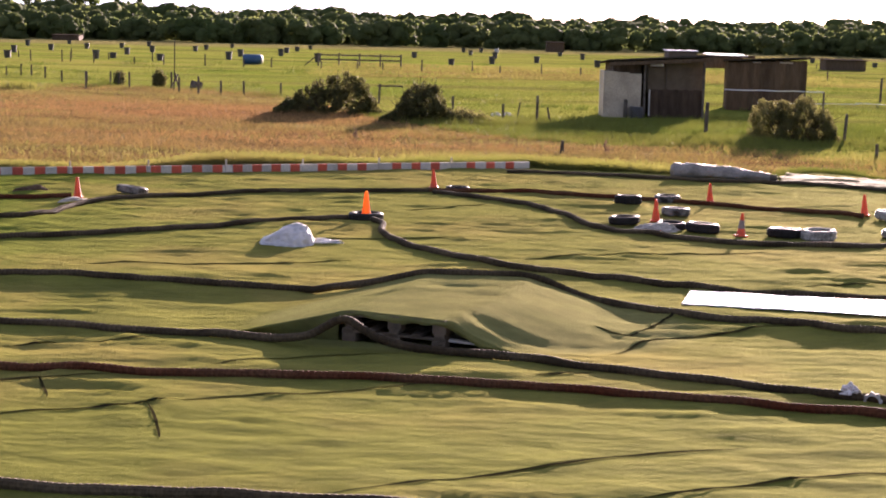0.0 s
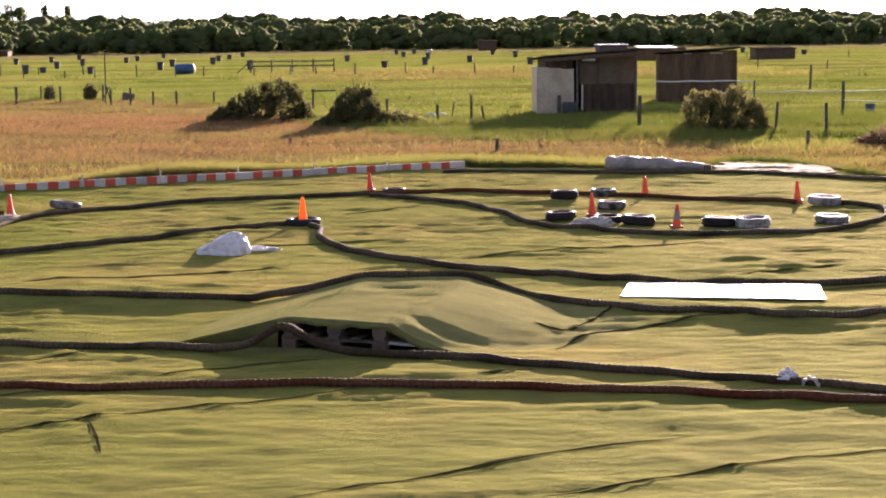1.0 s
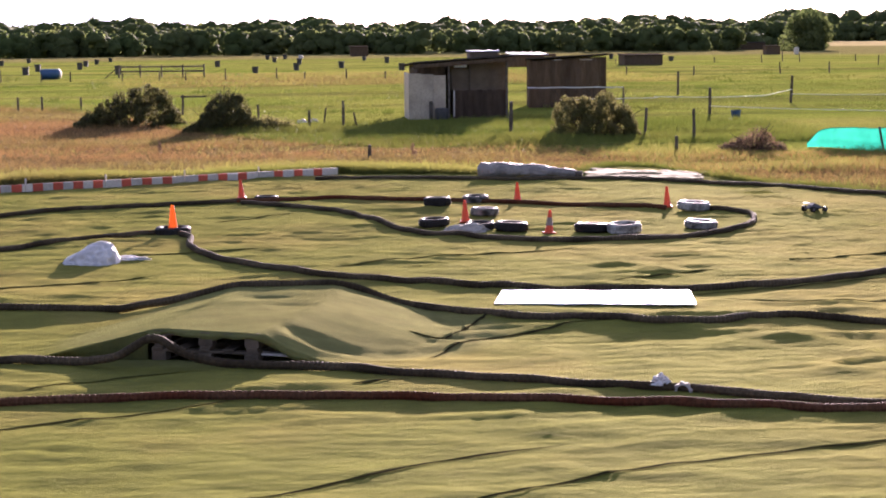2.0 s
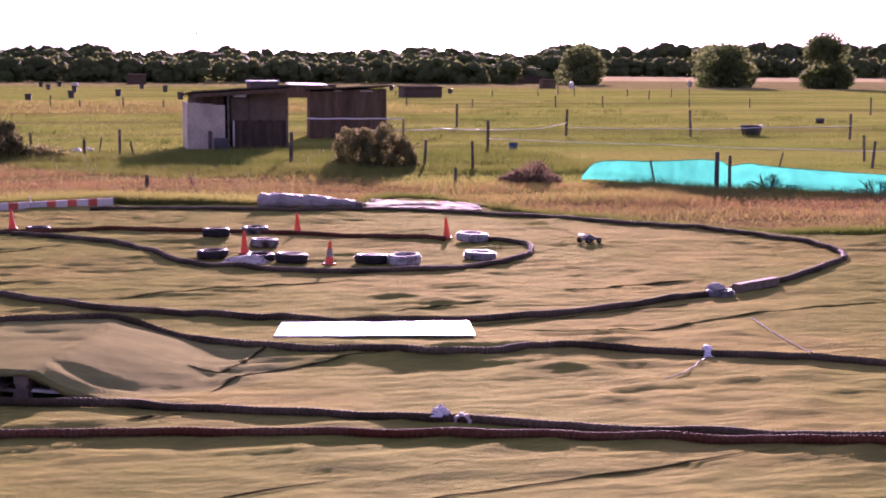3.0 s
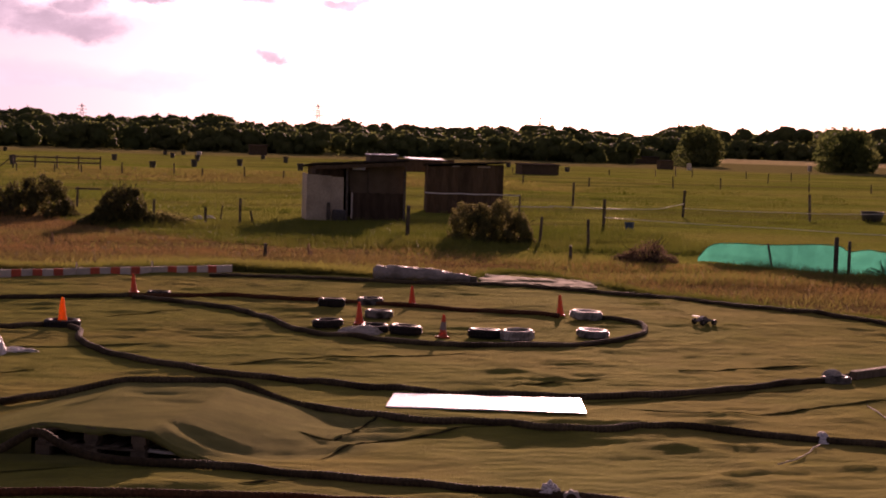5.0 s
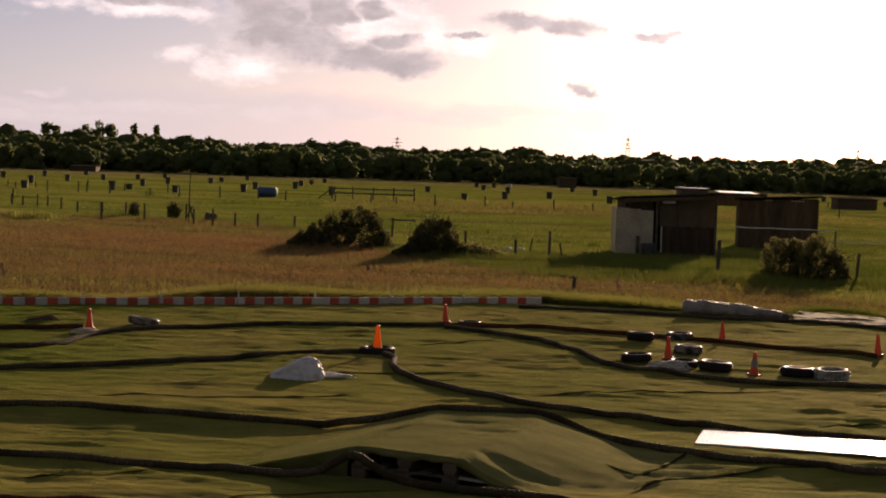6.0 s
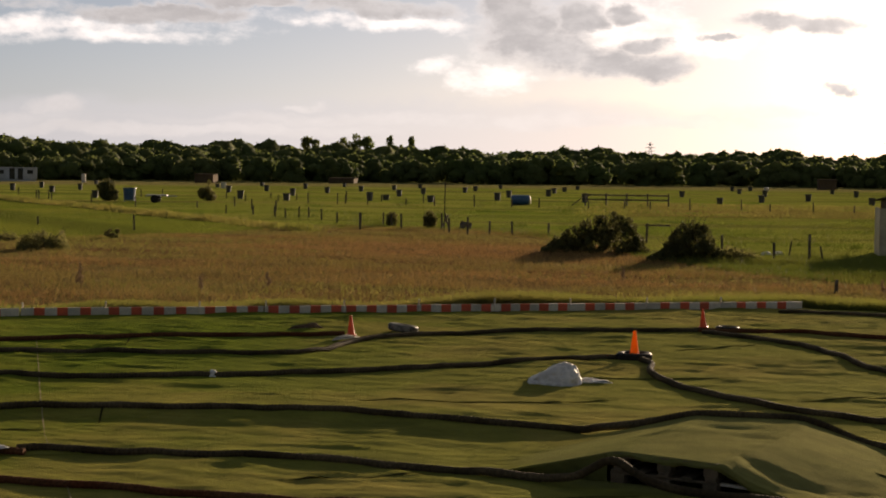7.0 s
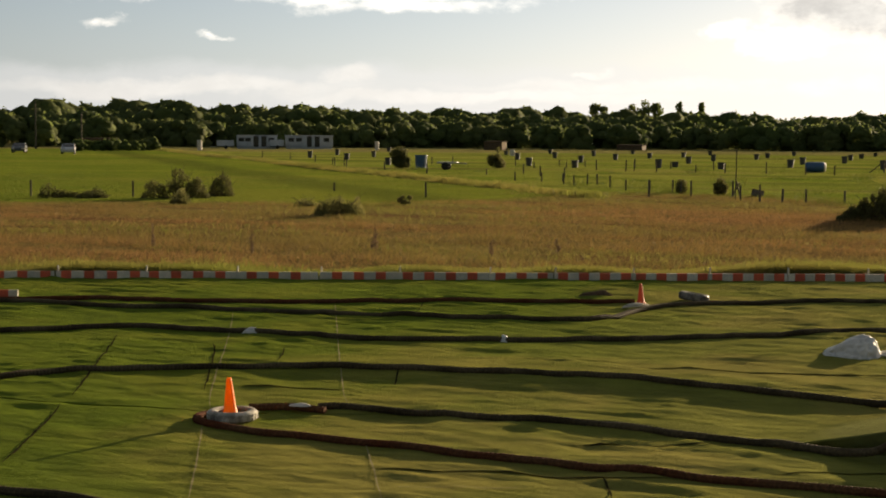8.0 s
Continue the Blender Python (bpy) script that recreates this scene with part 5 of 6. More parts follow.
def thicket(at, deep, outline, material, label, seed, count, leaf, sprigs=0, turn=0.0):
    """A bush grown to an outline of (across, height) points; sprigs: bare shoots that stand out of it."""
    rng = random.Random(seed)
    ob = thing("bush", label, "bush", at, turn)
    xs, hs = zip(*outline)
    spheres = []
    for k in range(320):
        x = rng.uniform(xs[0], xs[-1])
        h = float(np.interp(x, xs, hs)) * (1.06 + 0.09 * noise.noise(Vector((x * 3.0, seed, 0.0))))
        q = rng.uniform(-1, 1)
        top = h * math.sqrt(1 - 0.8 * q * q)
        r = min(rng.uniform(0.05, 0.15), 0.06 + 0.3 * top)
        z = max(r * 0.6, top * (1 - 0.9 * rng.random() ** 1.6) - r)
        spheres.append((x, q * deep * 0.5 * (0.4 + 0.6 * h / max(hs)), z, r, 1.2))
    quads("foliage", leafage(spheres, count, leaf, seed), material, ob)
    twigs = [(x, y, z, r, q) for x, y, z, r, q in spheres[:26]]
    for k in range(sprigs):
        x = rng.uniform(xs[0], xs[-1])
        twigs.append((x + rng.uniform(-0.35, 0.35), rng.uniform(-0.3, 0.3) * deep, float(np.interp(x, xs, hs)) * rng.uniform(1.0, 1.22), 0.1, 1))
    stems(ob, twigs, seed, 0.013)
    return ob


thicket((-3.95, 51.2, -0.06), 1.7, ((-1.75, 0.12), (-1.35, 0.48), (-0.90, 0.80), (-0.40, 1.02), (0.10, 1.22), (0.55, 1.38), (0.90, 1.32), (1.25, 1.06), (1.52, 0.52), (1.70, 0.12)), LEAF,
        "dense dark green gorse bush in rough grass", 11, 44000, 0.030, 24)
thicket((-0.98, 47.5, -0.06), 1.5, ((-1.05, 0.11), (-0.72, 0.34), (-0.42, 0.75), (-0.10, 1.15), (0.18, 1.24), (0.50, 1.18), (0.78, 0.97), (0.98, 0.51), (1.15, 0.34)), LEAF,
        "tall dark green gorse bush with ragged shoots", 13, 30000, 0.030, 26)
thicket((0.62, 47.9, -0.06), 0.9, ((-0.65, 0.30), (-0.3, 0.50), (0.1, 0.42), (0.45, 0.36), (0.8, 0.12)), LEAF_DRY, "low grey-green weeds beside the gorse", 14, 3600, 0.034, 8)
thicket((9.42, 42.3, -0.06), 1.5, ((-1.15, 0.25), (-1.02, 0.88), (-0.90, 1.16), (-0.72, 1.08), (-0.50, 1.02), (-0.20, 1.12), (0.10, 1.20), (0.40, 1.22), (0.68, 1.12), (0.90, 0.92), (1.08, 0.58), (1.22, 0.18)), LEAF_DRY,
        "tangled grey-green bramble bush with bare shoots", 15, 40000, 0.024, 40)
thicket((12.0, 36.3, -0.06), 0.7, ((-0.75, 0.10), (-0.5, 0.30), (-0.2, 0.42), (0.1, 0.60), (0.35, 0.52), (0.6, 0.28), (0.8, 0.08)), DEAD, "dead weedy shrub in dry grass", 17, 5200, 0.022, 26)
thicket((-21.44, 46.8, -0.06), 0.9, ((-0.78, 0.10), (-0.68, 0.42), (-0.35, 0.56), (0.0, 0.66), (0.35, 0.52), (0.48, 0.40), (0.58, 0.72), (0.70, 0.62), (0.80, 0.12)), LEAF_DRY, "green shrub standing in rusty grass", 21, 5200, 0.030, 20, 25)
thicket((-25.2, 52.1, -0.06), 0.4, ((-0.40, 0.10), (-0.3, 0.34), (0.0, 0.28), (0.2, 0.44), (0.40, 0.12)), LEAF_DRY, "thin grey-green shrub in rusty grass", 22, 700, 0.030, 8, 26)
thicket((-32.91, 55.8, -0.06), 1.0, ((-1.40, 0.12), (-1.20, 0.70), (-0.85, 0.76), (-0.55, 0.62), (-0.25, 0.92), (0.05, 1.25), (0.35, 1.18), (0.60, 0.70), (0.85, 0.92), (1.10, 0.72), (1.30, 0.12)), LEAF, "upright hawthorn shrub on the fence line", 23, 7000, 0.036, 22, 30)
thicket((-32.1, 58.1, -0.06), 0.7, ((-0.50, 0.15), (-0.35, 0.62), (-0.05, 0.95), (0.15, 1.08), (0.35, 0.80), (0.48, 0.20)), LEAF, "narrow hawthorn shrub on the fence line", 25, 3200, 0.036, 12, 29)
thicket((-30.2, 51.5, -0.06), 0.5, ((-0.35, 0.12), (-0.25, 0.42), (0.0, 0.66), (0.2, 0.50), (0.35, 0.12)), LEAF_DRY, "pale green sapling shrub in rusty grass", 24, 1500, 0.030, 10, 30)
thicket((-38.06, 54.3, -0.06), 0.6, ((-0.40, 0.15), (-0.25, 0.62), (0.0, 0.66), (0.25, 0.40), (0.60, 0.30), (1.10, 0.22), (1.2, 0.05)), LEAF, "low sprawling shrub on the fence line", 26, 1900, 0.036, 8, 35)
thicket((-36.2, 54.6, -0.06), 0.6, ((-0.60, 0.10), (-0.3, 0.36), (0.1, 0.48), (0.4, 0.40), (0.60, 0.10)), LEAF, "low sprawling shrub on the fence line", 27, 1500, 0.036, 10, 33)
bush((-15.0, 71.0, -0.06), 0.6, 0.5, 0.85, LEAF_DRY, "thistle-like shrub by the fence", 28, 700, 0.06, 5)
bush((-12.9, 69.4, -0.06), 0.8, 0.5, 0.90, LEAF_DRY, "thistle-like shrub by the fence", 29, 900, 0.06, 5)
bush((-46.6, 113.5, -0.06), 1.5, 1.2, 1.70, LEAF, "dark round shrub among the paddocks", 30, 1800, 0.10, 7)
bush((-39.5, 116.5, -0.06), 1.2, 1.0, 1.65, LEAF_DRY, "yellowish sapling among the paddocks", 31, 1200, 0.09, 6)
bush((-22.6, 55.5, -0.06), 0.9, 0.6, 0.40, LEAF_DRY, "low grassy tuft shrub", 32, 600, 0.05, 4)
bush((16.9, 33.1, -0.06), 1.6, 0.4, 0.42, LEAF_DRY, "weeds growing through the netting", 33, 420, 0.02, 9)
bush((18.7, 31.2, -0.06), 1.8, 0.4, 0.42, LEAF_DRY, "weeds growing through the netting", 34, 520, 0.02, 9)


def dock(x, y, tall, seed):
    """A dock gone to seed: a thin stalk with rusty clusters up its length."""
    rng = random.Random(seed)
    ob = thing("dock_plant", "rust-brown dock gone to seed in the meadow", "wild plant", (x, y, -0.06), 0.0, "meadow docks")
    tip = Vector((rng.uniform(-0.06, 0.06), 0, tall))
    v, f = tube(np.array([(0, 0, 0), tuple(tip * 0.5), tuple(tip)]), [0.008, 0.006, 0.003], 5)
    soup("stalk", v, f, DEAD, ob)
    spheres = [(tip.x * k / 9 + rng.uniform(-0.03, 0.03), rng.uniform(-0.03, 0.03), tall * (0.35 + 0.65 * k / 9), 0.055 - 0.003 * k, 1.3) for k in range(10)]
    quads("seed_head", leafage(spheres, 260, 0.016, seed), DEAD, ob)
    return ob


for k, (x, y, tall) in enumerate(((-18.86, 30.8, 0.62), (-13.88, 32.2, 0.60), (-14.11, 32.55, 0.45), (-11.06, 32.1, 0.42), (-2.24, 37.7, 0.40), (-16.1, 30.4, 0.5), (-9.99, 33.7, 0.38), (3.7, 35.6, 0.36))):
    dock(x, y, tall, 60 + k)


def tree(at, tall, wide, label, seed, count=1600, leaf=0.35, trunk=0.2, column=False):
    """A tapered trunk with limbs and an uneven crown of many leaf clumps."""
    rng = random.Random(seed)
    ob = thing("tree", label, "tree", at)
    lobes = []
    for k in range(22):
        a = rng.uniform(0, math.tau)
        h = rng.uniform(0.14, 0.9)
        spread = wide * 0.5 * (0.35 if column else math.sin(math.pi * min(0.97, h + 0.08)) ** 0.6) * rng.uniform(0.3, 0.85)
        lobes.append((math.cos(a) * spread, math.sin(a) * spread, tall * h, wide * rng.uniform(0.16, 0.26), 1.4 if column else 0.85))
    if not column:
        lobes += [(wide * q, rng.uniform(-0.2, 0.2) * wide, tall * 0.17, wide * 0.15, 1.0) for q in (-0.3, -0.15, 0.0, 0.15, 0.3)]
    quads("crown", leafage(lobes, count, leaf, seed), WOODS, ob)
    p = [(0, 0, 0), (rng.uniform(-0.1, 0.1), 0, tall * 0.35), (rng.uniform(-0.2, 0.2), 0, tall * 0.8)]
    v, f = tube(np.array(p), [trunk, trunk * 0.7, trunk * 0.2], 8)
    t = soup("trunk", v, f, BARK, ob)
    for x, y, z, r, q in lobes[:6]:
        v, f = tube(np.array([(0, 0, z * 0.55), (x * 0.6, y * 0.6, z * 0.85), (x, y, z)]), [trunk * 0.4, trunk * 0.25, trunk * 0.1], 5)
        soup("limb", v, f, BARK, t)
    return ob


def polar(az, d):
    return d * math.sin(radians(az)), d * math.cos(radians(az))


for az, d, tall, wide, lab in ((20.05, 262, 5.4, 10.0, "broad round-headed field tree in haze"), (25.25, 240, 6.2, 10.5, "broad spreading field tree in haze"), (28.9, 235, 7.6, 8.2, "tall round-headed field tree in haze")):
    tree((*polar(az, d), -0.1), tall, wide, lab, int(az * 10), 6500, 0.30)
for az, tall in ((-15.05, 8.8), (-14.75, 8.5), (-13.65, 9.0), (-13.25, 9.6), (-12.85, 9.0), (-12.0, 9.2), (-11.6, 8.8), (-11.2, 9.2)):
    tree((*polar(az, 345), -0.1), tall + 1.0, 2.4 if az > -12.1 else 4.2, "tall slim poplar rising over the woods", int(-az * 20), 800, 0.4, column=az > -12.1)


def treeline(name, label, rows, seed, material=WOODS):
    """A belt of trees whose crowns close up, each a heap of lumpy boughs fringed with leaf clumps."""
    rng = np.random.default_rng(seed)
    ball = bmesh.new()
    bmesh.ops.create_icosphere(ball, subdivisions=2, radius=1.0)
    ball.verts.ensure_lookup_table()
    unit = np.array([tuple(v.co) for v in ball.verts])
    tris = np.array([[v.index for v in f.verts] for f in ball.faces if f.calc_center_median().z > -0.45])
    ball.free()
    kinds = []
    for k in range(12):
        shift = Vector((seed * 3.1 + k * 7.0, k * 2.0, 1.0))
        lump = np.array([0.42 * noise.noise(Vector(u) * 1.7 + shift) + 0.62 * (0.3 - abs(noise.noise(Vector(u) * 3.8 + shift))) for u in unit])
        kinds.append(unit * (1.0 + lump)[:, None])
    verts, faces, parts, base = [], [], [], 0
    for az0, az1, step, d0, d1, t0, t1, count, leaf in rows:
        az = az0
        while az < az1:
            d = rng.uniform(d0, d1)
            s = (az - az0) / (az1 - az0)
            big = noise.noise(Vector((az * 0.31, seed, 0.0))) * 0.18 + noise.noise(Vector((az * 1.1, seed, 5.0))) * 0.16 + 1.0
            tall = (t0 + (t1 - t0) * s) * big * rng.uniform(0.84, 1.0)
            x, y = polar(az, d)
            wide = tall * rng.uniform(0.50, 0.85)
            boughs = 14
            for k in range(boughs):
                # boughs fill the tree from the skirt to the top, drawn in above
                h = (k + rng.uniform(0.2, 0.8)) / boughs
                a = rng.uniform(0, math.tau)
                out = wide * math.sqrt(max(0.0, 1 - h ** 3)) * rng.uniform(0.45, 0.9)
                r = tall * rng.uniform(0.22, 0.34)
                shape = kinds[int(rng.integers(12))]
                c, q = math.cos(a), math.sin(a)
                lift = rng.uniform(0.6, 0.95)
                v = np.stack([x + out * c + r * (shape[:, 0] * c - shape[:, 1] * q), y + out * q + r * (shape[:, 0] * q + shape[:, 1] * c), (tall - r * lift) * (0.12 + 0.88 * h) + r * lift * shape[:, 2]], 1)
                v[:, 2] = np.maximum(v[:, 2], -0.1)
                verts.append(v)
                faces.append(tris + base)
                base += len(v)
                n = max(4, int(count * 1.7) // boughs)
                mid = v[rng.integers(0, len(v), n)] + rng.normal(0, leaf * 0.45, (n, 3))
                mid[:, 2] = np.maximum(mid[:, 2], 0.1)
                u = rng.normal(size=(n, 3))
                u /= np.linalg.norm(u, axis=1)[:, None]
                w = np.cross(u, rng.normal(size=(n, 3)))
                w /= np.linalg.norm(w, axis=1)[:, None] + 1e-9
                m = 1.25 * leaf * rng.uniform(0.5, 1.5, (n, 1))
                parts.append(np.stack([mid - u * m, mid + w * m * 0.6, mid + u * m, mid - w * m * 0.6], 1).reshape(-1, 3))
            az += step * rng.uniform(0.6, 1.4)
    ob = quads(name, np.concatenate(parts), material, None, label, "stuff")
    tagged(ob, label, "woods")
    v, f = np.concatenate(verts), np.concatenate(faces)
    me = bpy.data.meshes.new("crowns")
    me.vertices.add(len(v))
    me.vertices.foreach_set("co", v.astype(np.float32).ravel())
    me.loops.add(3 * len(f))
    me.loops.foreach_set("vertex_index", f.astype(np.int32).ravel())
    me.polygons.add(len(f))
    me.polygons.foreach_set("loop_start", np.arange(0, 3 * len(f), 3, dtype=np.int32))
    me.update(calc_edges=True)
    me.shade_smooth()
    me.materials.append(material)
    heart = new("crowns", me)
    heart.parent = ob
    return ob


treeline("far_woods", "distant belt of deciduous woodland with uneven crowns", (
    (-75, -35, 1.2, 300, 335, 9.4, 9.4, 120, 0.5), (-35, -14, 0.46, 318, 340, 9.2, 7.7, 420, 0.26), (-14, 20, 0.46, 314, 336, 7.2, 6.5, 420, 0.24), (19, 34, 0.44, 560, 620, 11.4, 12.4, 300, 0.45), (34, 75, 1.2, 560, 620, 10.8, 12, 100, 0.8)), 3)
treeline("middle_woods", "middle belt of rounded woodland crowns", (
    (-35, -14, 0.50, 296, 314, 7.4, 6.2, 420, 0.24), (-14, 20, 0.50, 292, 312, 5.7, 5.3, 380, 0.22)), 5)
treeline("near_woods", "lower hedge and scrub before the far woodland", (
    (-75, -35, 1.4, 262, 285, 6.4, 6.2, 100, 0.4), (-35, -16, 0.5, 270, 290, 5.3, 4.6, 420, 0.20), (-16, 18, 0.46, 262, 286, 4.7, 4.2, 420, 0.19), (18, 34, 0.45, 520, 550, 6.8, 6.8, 220, 0.42)), 8)
treeline("hedge", "clipped field hedge beside the pasture", ((-33.9, -31.2, 0.30, 214, 222, 1.7, 1.7, 300, 0.12),), 12)
treeline("behind_woods", "distant woodland behind the viewer", ((75, 285, 2.6, 300, 345, 8.5, 8.5, 20, 0.6),), 17)


# ---- fences and posts ----
def fence_post(x, y, h, thick=0.045, lean=0.0):
    n = 8
    bm = lathe(bmesh.new(), [(thick, 0), (thick * 1.04, h * 0.4), (thick * 0.96, h * 0.97), (thick * 0.7, h)], n, True, pose(0, 0, 0, lean, lean * 0.6, 0), 0.05)
    ob = part("fence_post", bm, POST)
    ob.matrix_world = pose(x, y, -0.1)
    return tagged(ob, "weathered round timber fence post" + (" leaning over" if abs(lean) > 5 else ""), "fence post", "fence posts")


POSTS_A = ((-10.2, 63.5, 0.73), (-9.2, 62.9, 0.6), (-8.4, 64.0, 0.56), (-6.9, 64.2, 0.52), (-2.6, 58.8, 0.75), (0.2, 53.5, 0.56), (2.85, 49.1, 0.83), (1.8, 49.9, 0.5),
           (2.7, 36.2, 0.31), (-0.4, 58.3, 0.56), (7.35, 43.9, 0.95), (10.9, 42.4, 0.78), (11.75, 40.4, 0.82), (15.6, 51.8, 0.98), (10.2, 36.6, 0.36), (21.8, 61.1, 1.1),
           (26.8, 59.7, 1.1), (32.3, 56.4, 1.03), (23.6, 39.9, 0.76), (24.8, 42.4, 0.81), (51.6, 87.6, 1.07), (60.7, 139.9, 0.88), (54.3, 130.2, 0.86), (53.3, 152.0, 1.1), (19.6, 70.2, 1.1))
POSTS_B = ((-30.2, 65.5, 0.42), (-24.1, 61.6, 0.66), (-28.0, 86.0, 0.5), (-26.0, 84.8, 0.53), (-24.8, 85.0, 0.51), (-23.8, 81.7, 0.55), (-23.0, 80.9, 0.5), (-22.4, 81.5, 0.58), (-21.9, 81.7, 0.56), (-20.2, 77.9, 0.58),
           (-18.3, 73.6, 0.54), (-16.4, 70.5, 0.61), (-15.5, 66.5, 0.76), (-15.75, 72.5, 0.6), (-14.9, 70.3, 0.6), (-13.8, 67.3, 0.73), (-12.1, 68.0, 0.74), (-11.2, 64.7, 0.64),
           (-27.4, 112.9, 0.67), (-36.1, 115.8, 0.51), (-33.9, 117.3, 0.52), (-51.6, 111.8, 0.76), (-52.3, 115.6, 0.71), (-33.2, 96.0, 0.43), (-39.7, 55.3, 0.67), (-35.3, 56.3, 0.69), (-32.2, 59.1, 0.63))
for k, (x, y, h) in enumerate(POSTS_A + POSTS_B):
    fence_post(x, y, h + 0.05, 0.055 if h > 0.9 else 0.042, (0, 2, -3, 1, 4, -2, 0)[k % 7])
for x, y in ((-54.2, 117.9), (-49.2, 109.2), (-43.3, 102.7), (-38.0, 97.5), (-32.0, 100.2), (-29.0, 94.3), (-26.6, 91.5), (-61.0, 128.5), (-68.5, 138.5), (-77.0, 149.0)):
    fence_post(x, y, 0.72, 0.045, (x * 7) % 5 - 2)
fence_post(2.3, 50.9, 0.6, 0.025, 14)
fence_post(3.3, 49.6, 0.5, 0.03, -16)
fence_post(-11.55, 65.5, 2.2, 0.022, 2)
for x, y, h in ((15.7, 33.45, 0.92), (15.98, 33.35, 0.84)):
    fence_post(x, y, h, 0.055 if h > 0.9 else 0.04)
fence_post(14.8, 35.0, 0.66, 0.028, -12)
fence_post(18.9, 36.7, 0.75, 0.022, 14)
# far field posts in straggling rows
rng = random.Random(40)
for row, (x0, y0, x1, y1, n) in enumerate(((-30, 112, 14, 104, 17), (-50, 128, -20, 118, 9), (16, 106, 56, 104, 8), (24, 150, 70, 146, 9))):
    for k in range(n):
        s = (k + rng.uniform(-0.25, 0.25)) / n
        fence_post(x0 + (x1 - x0) * s, y0 + (y1 - y0) * s, rng.uniform(0.55, 0.9), 0.045, rng.uniform(-4, 4))


def rail_fence():
    ob = thing("rail_fence", "low two-rail timber fence in the paddock", "fence", (-9.7, 116.5, -0.08))
    for k in range(5):
        part("post", boxed(k * 1.55, 0, 0.5, 0.11, 0.11, 1.0, bevel=0.01), POST, ob)
    for z in (0.5, 0.85):
        part("rail", boxed(3.1, -0.075, z, 6.3, 0.04, 0.1, bevel=0.008), POST, ob)
    part("brace", boxed(0, 0, 0, 1.3, 0.05, 0.07, m=pose(-0.55, 0, 0.42, 0, -40, 0)), POST, ob)


rail_fence()
rail = part("fence_rail", boxed(0.43, -0.05, 0.68, 0.95, 0.035, 0.06, bevel=0.006), POST)
rail.matrix_world = pose(-2.62, 58.8, -0.06, 0, 0, 3)
tagged(rail, "short weathered timber rail nailed to a fence post", "fence rail")


def tape(points, width=0.04):
    p = smooth_path(points, 0.3)
    p[:, 2] -= 0.02 * np.abs(np.sin(np.linspace(0, 9, len(p))))
    v, f = [], []
    for x, y, z in p:
        v += [(x, y, z - width / 2), (x, y, z + width / 2), (x, y + 0.006, z + width / 2), (x, y + 0.006, z - width / 2)]
    for k in range(len(p) - 1):
        for j in range(4):
            f.append((4 * k + j, 4 * k + 4 + j, 4 * k + 4 + (j + 1) % 4, 4 * k + (j + 1) % 4))
    return tagged(soup("fence_tape", v, f, TAPE), "white electric fence tape strung across the paddock", "fence tape", "fence tapes")


tape([(9.6, 53.8, 0.95), (12.4, 54.4, 0.92), (13.25, 54.6, 0.9)], 0.04)
tape([(10.8, 54.0, 0.5), (12.4, 54.4, 0.5), (14.6, 54.9, 0.5)], 0.028)
fence_post(13.25, 54.62, 1.0, 0.035)
tape([(14.6, 55.5, 0.5), (18.5, 56.0, 0.45), (21.8, 61.0, 0.5)], 0.028)
tape([(21.8, 61.0, 0.3), (26.8, 59.6, 0.28), (32.3, 56.3, 0.5)], 0.022)
tape([(15.6, 51.7, 0.3), (20.5, 49.0, 0.2), (24.8, 42.4, 0.3), (28, 41, 0.4)], 0.022)


# ---- turquoise netting ----
def netting():
    ob = thing("debris_netting", "turquoise debris netting sagging along a fence", "netting")
    top = ((13.55, 36.75, 0.05), (13.9, 36.4, 0.42), (14.8, 35.05, 0.50), (15.66, 33.55, 0.62), (16.0, 33.4, 0.48), (16.4, 33.2, 0.54), (17.1, 32.9, 0.46), (18.1, 31.6, 0.42), (19.1, 30.6, 0.40), (21.0, 29.4, 0.42))
    p = smooth_path(top, 0.05)
    n = 12
    v, f = [], []
    for k, (x, y, h) in enumerate(p):
        foot = -0.05 + 0.05 * abs(noise.noise(Vector((x * 1.5, y * 1.5, 0))))
        for j in range(n + 1):
            s = j / n
            z = foot + (h - foot) * s + 0.02 * noise.noise(Vector((x * 4, 0, 3))) * s
            b = 0.10 * noise.noise(Vector((x * 1.3, z * 3, 1.0))) * math.sin(math.pi * s) + 0.02 * noise.noise(Vector((x * 6, y * 6, z * 6)))
            v.append((x + b * 0.5, y + b, z))
    for i in range(len(p) - 1):
        for j in range(n):
            f.append((i * (n + 1) + j, (i + 1) * (n + 1) + j, (i + 1) * (n + 1) + j + 1, i * (n + 1) + j + 1))
    soup("net", v, f, NET, ob, "", True)
    v, f = tube(p + np.array((0, 0, 0.01)), np.full(len(p), 0.009), 5)
    soup("top_cord", v, f, NET, ob)


netting()


# ---- tubs in the far paddock ----
def tub(x, y, h):
    w = 0.30
    ob = thing("plastic_tub", "black tapered plastic tub standing in the paddock", "tub", (x, y, -0.12), (x * 37) % 60, "paddock tubs")
    part("body", lathe(bmesh.new(), [(w * 0.74, 0.0), (w * 0.80, h * 0.3), (w * 0.92, h * 0.92), (w * 0.86, h * 0.92), (w * 0.72, h * 0.12)], 12, True), BIN, ob)
    part("rim", lathe(bmesh.new(), [(w * 0.92, h * 0.90), (w * 1.02, h * 0.91), (w * 1.02, h), (w * 0.9, h)], 12, False), BIN, ob)
    return ob


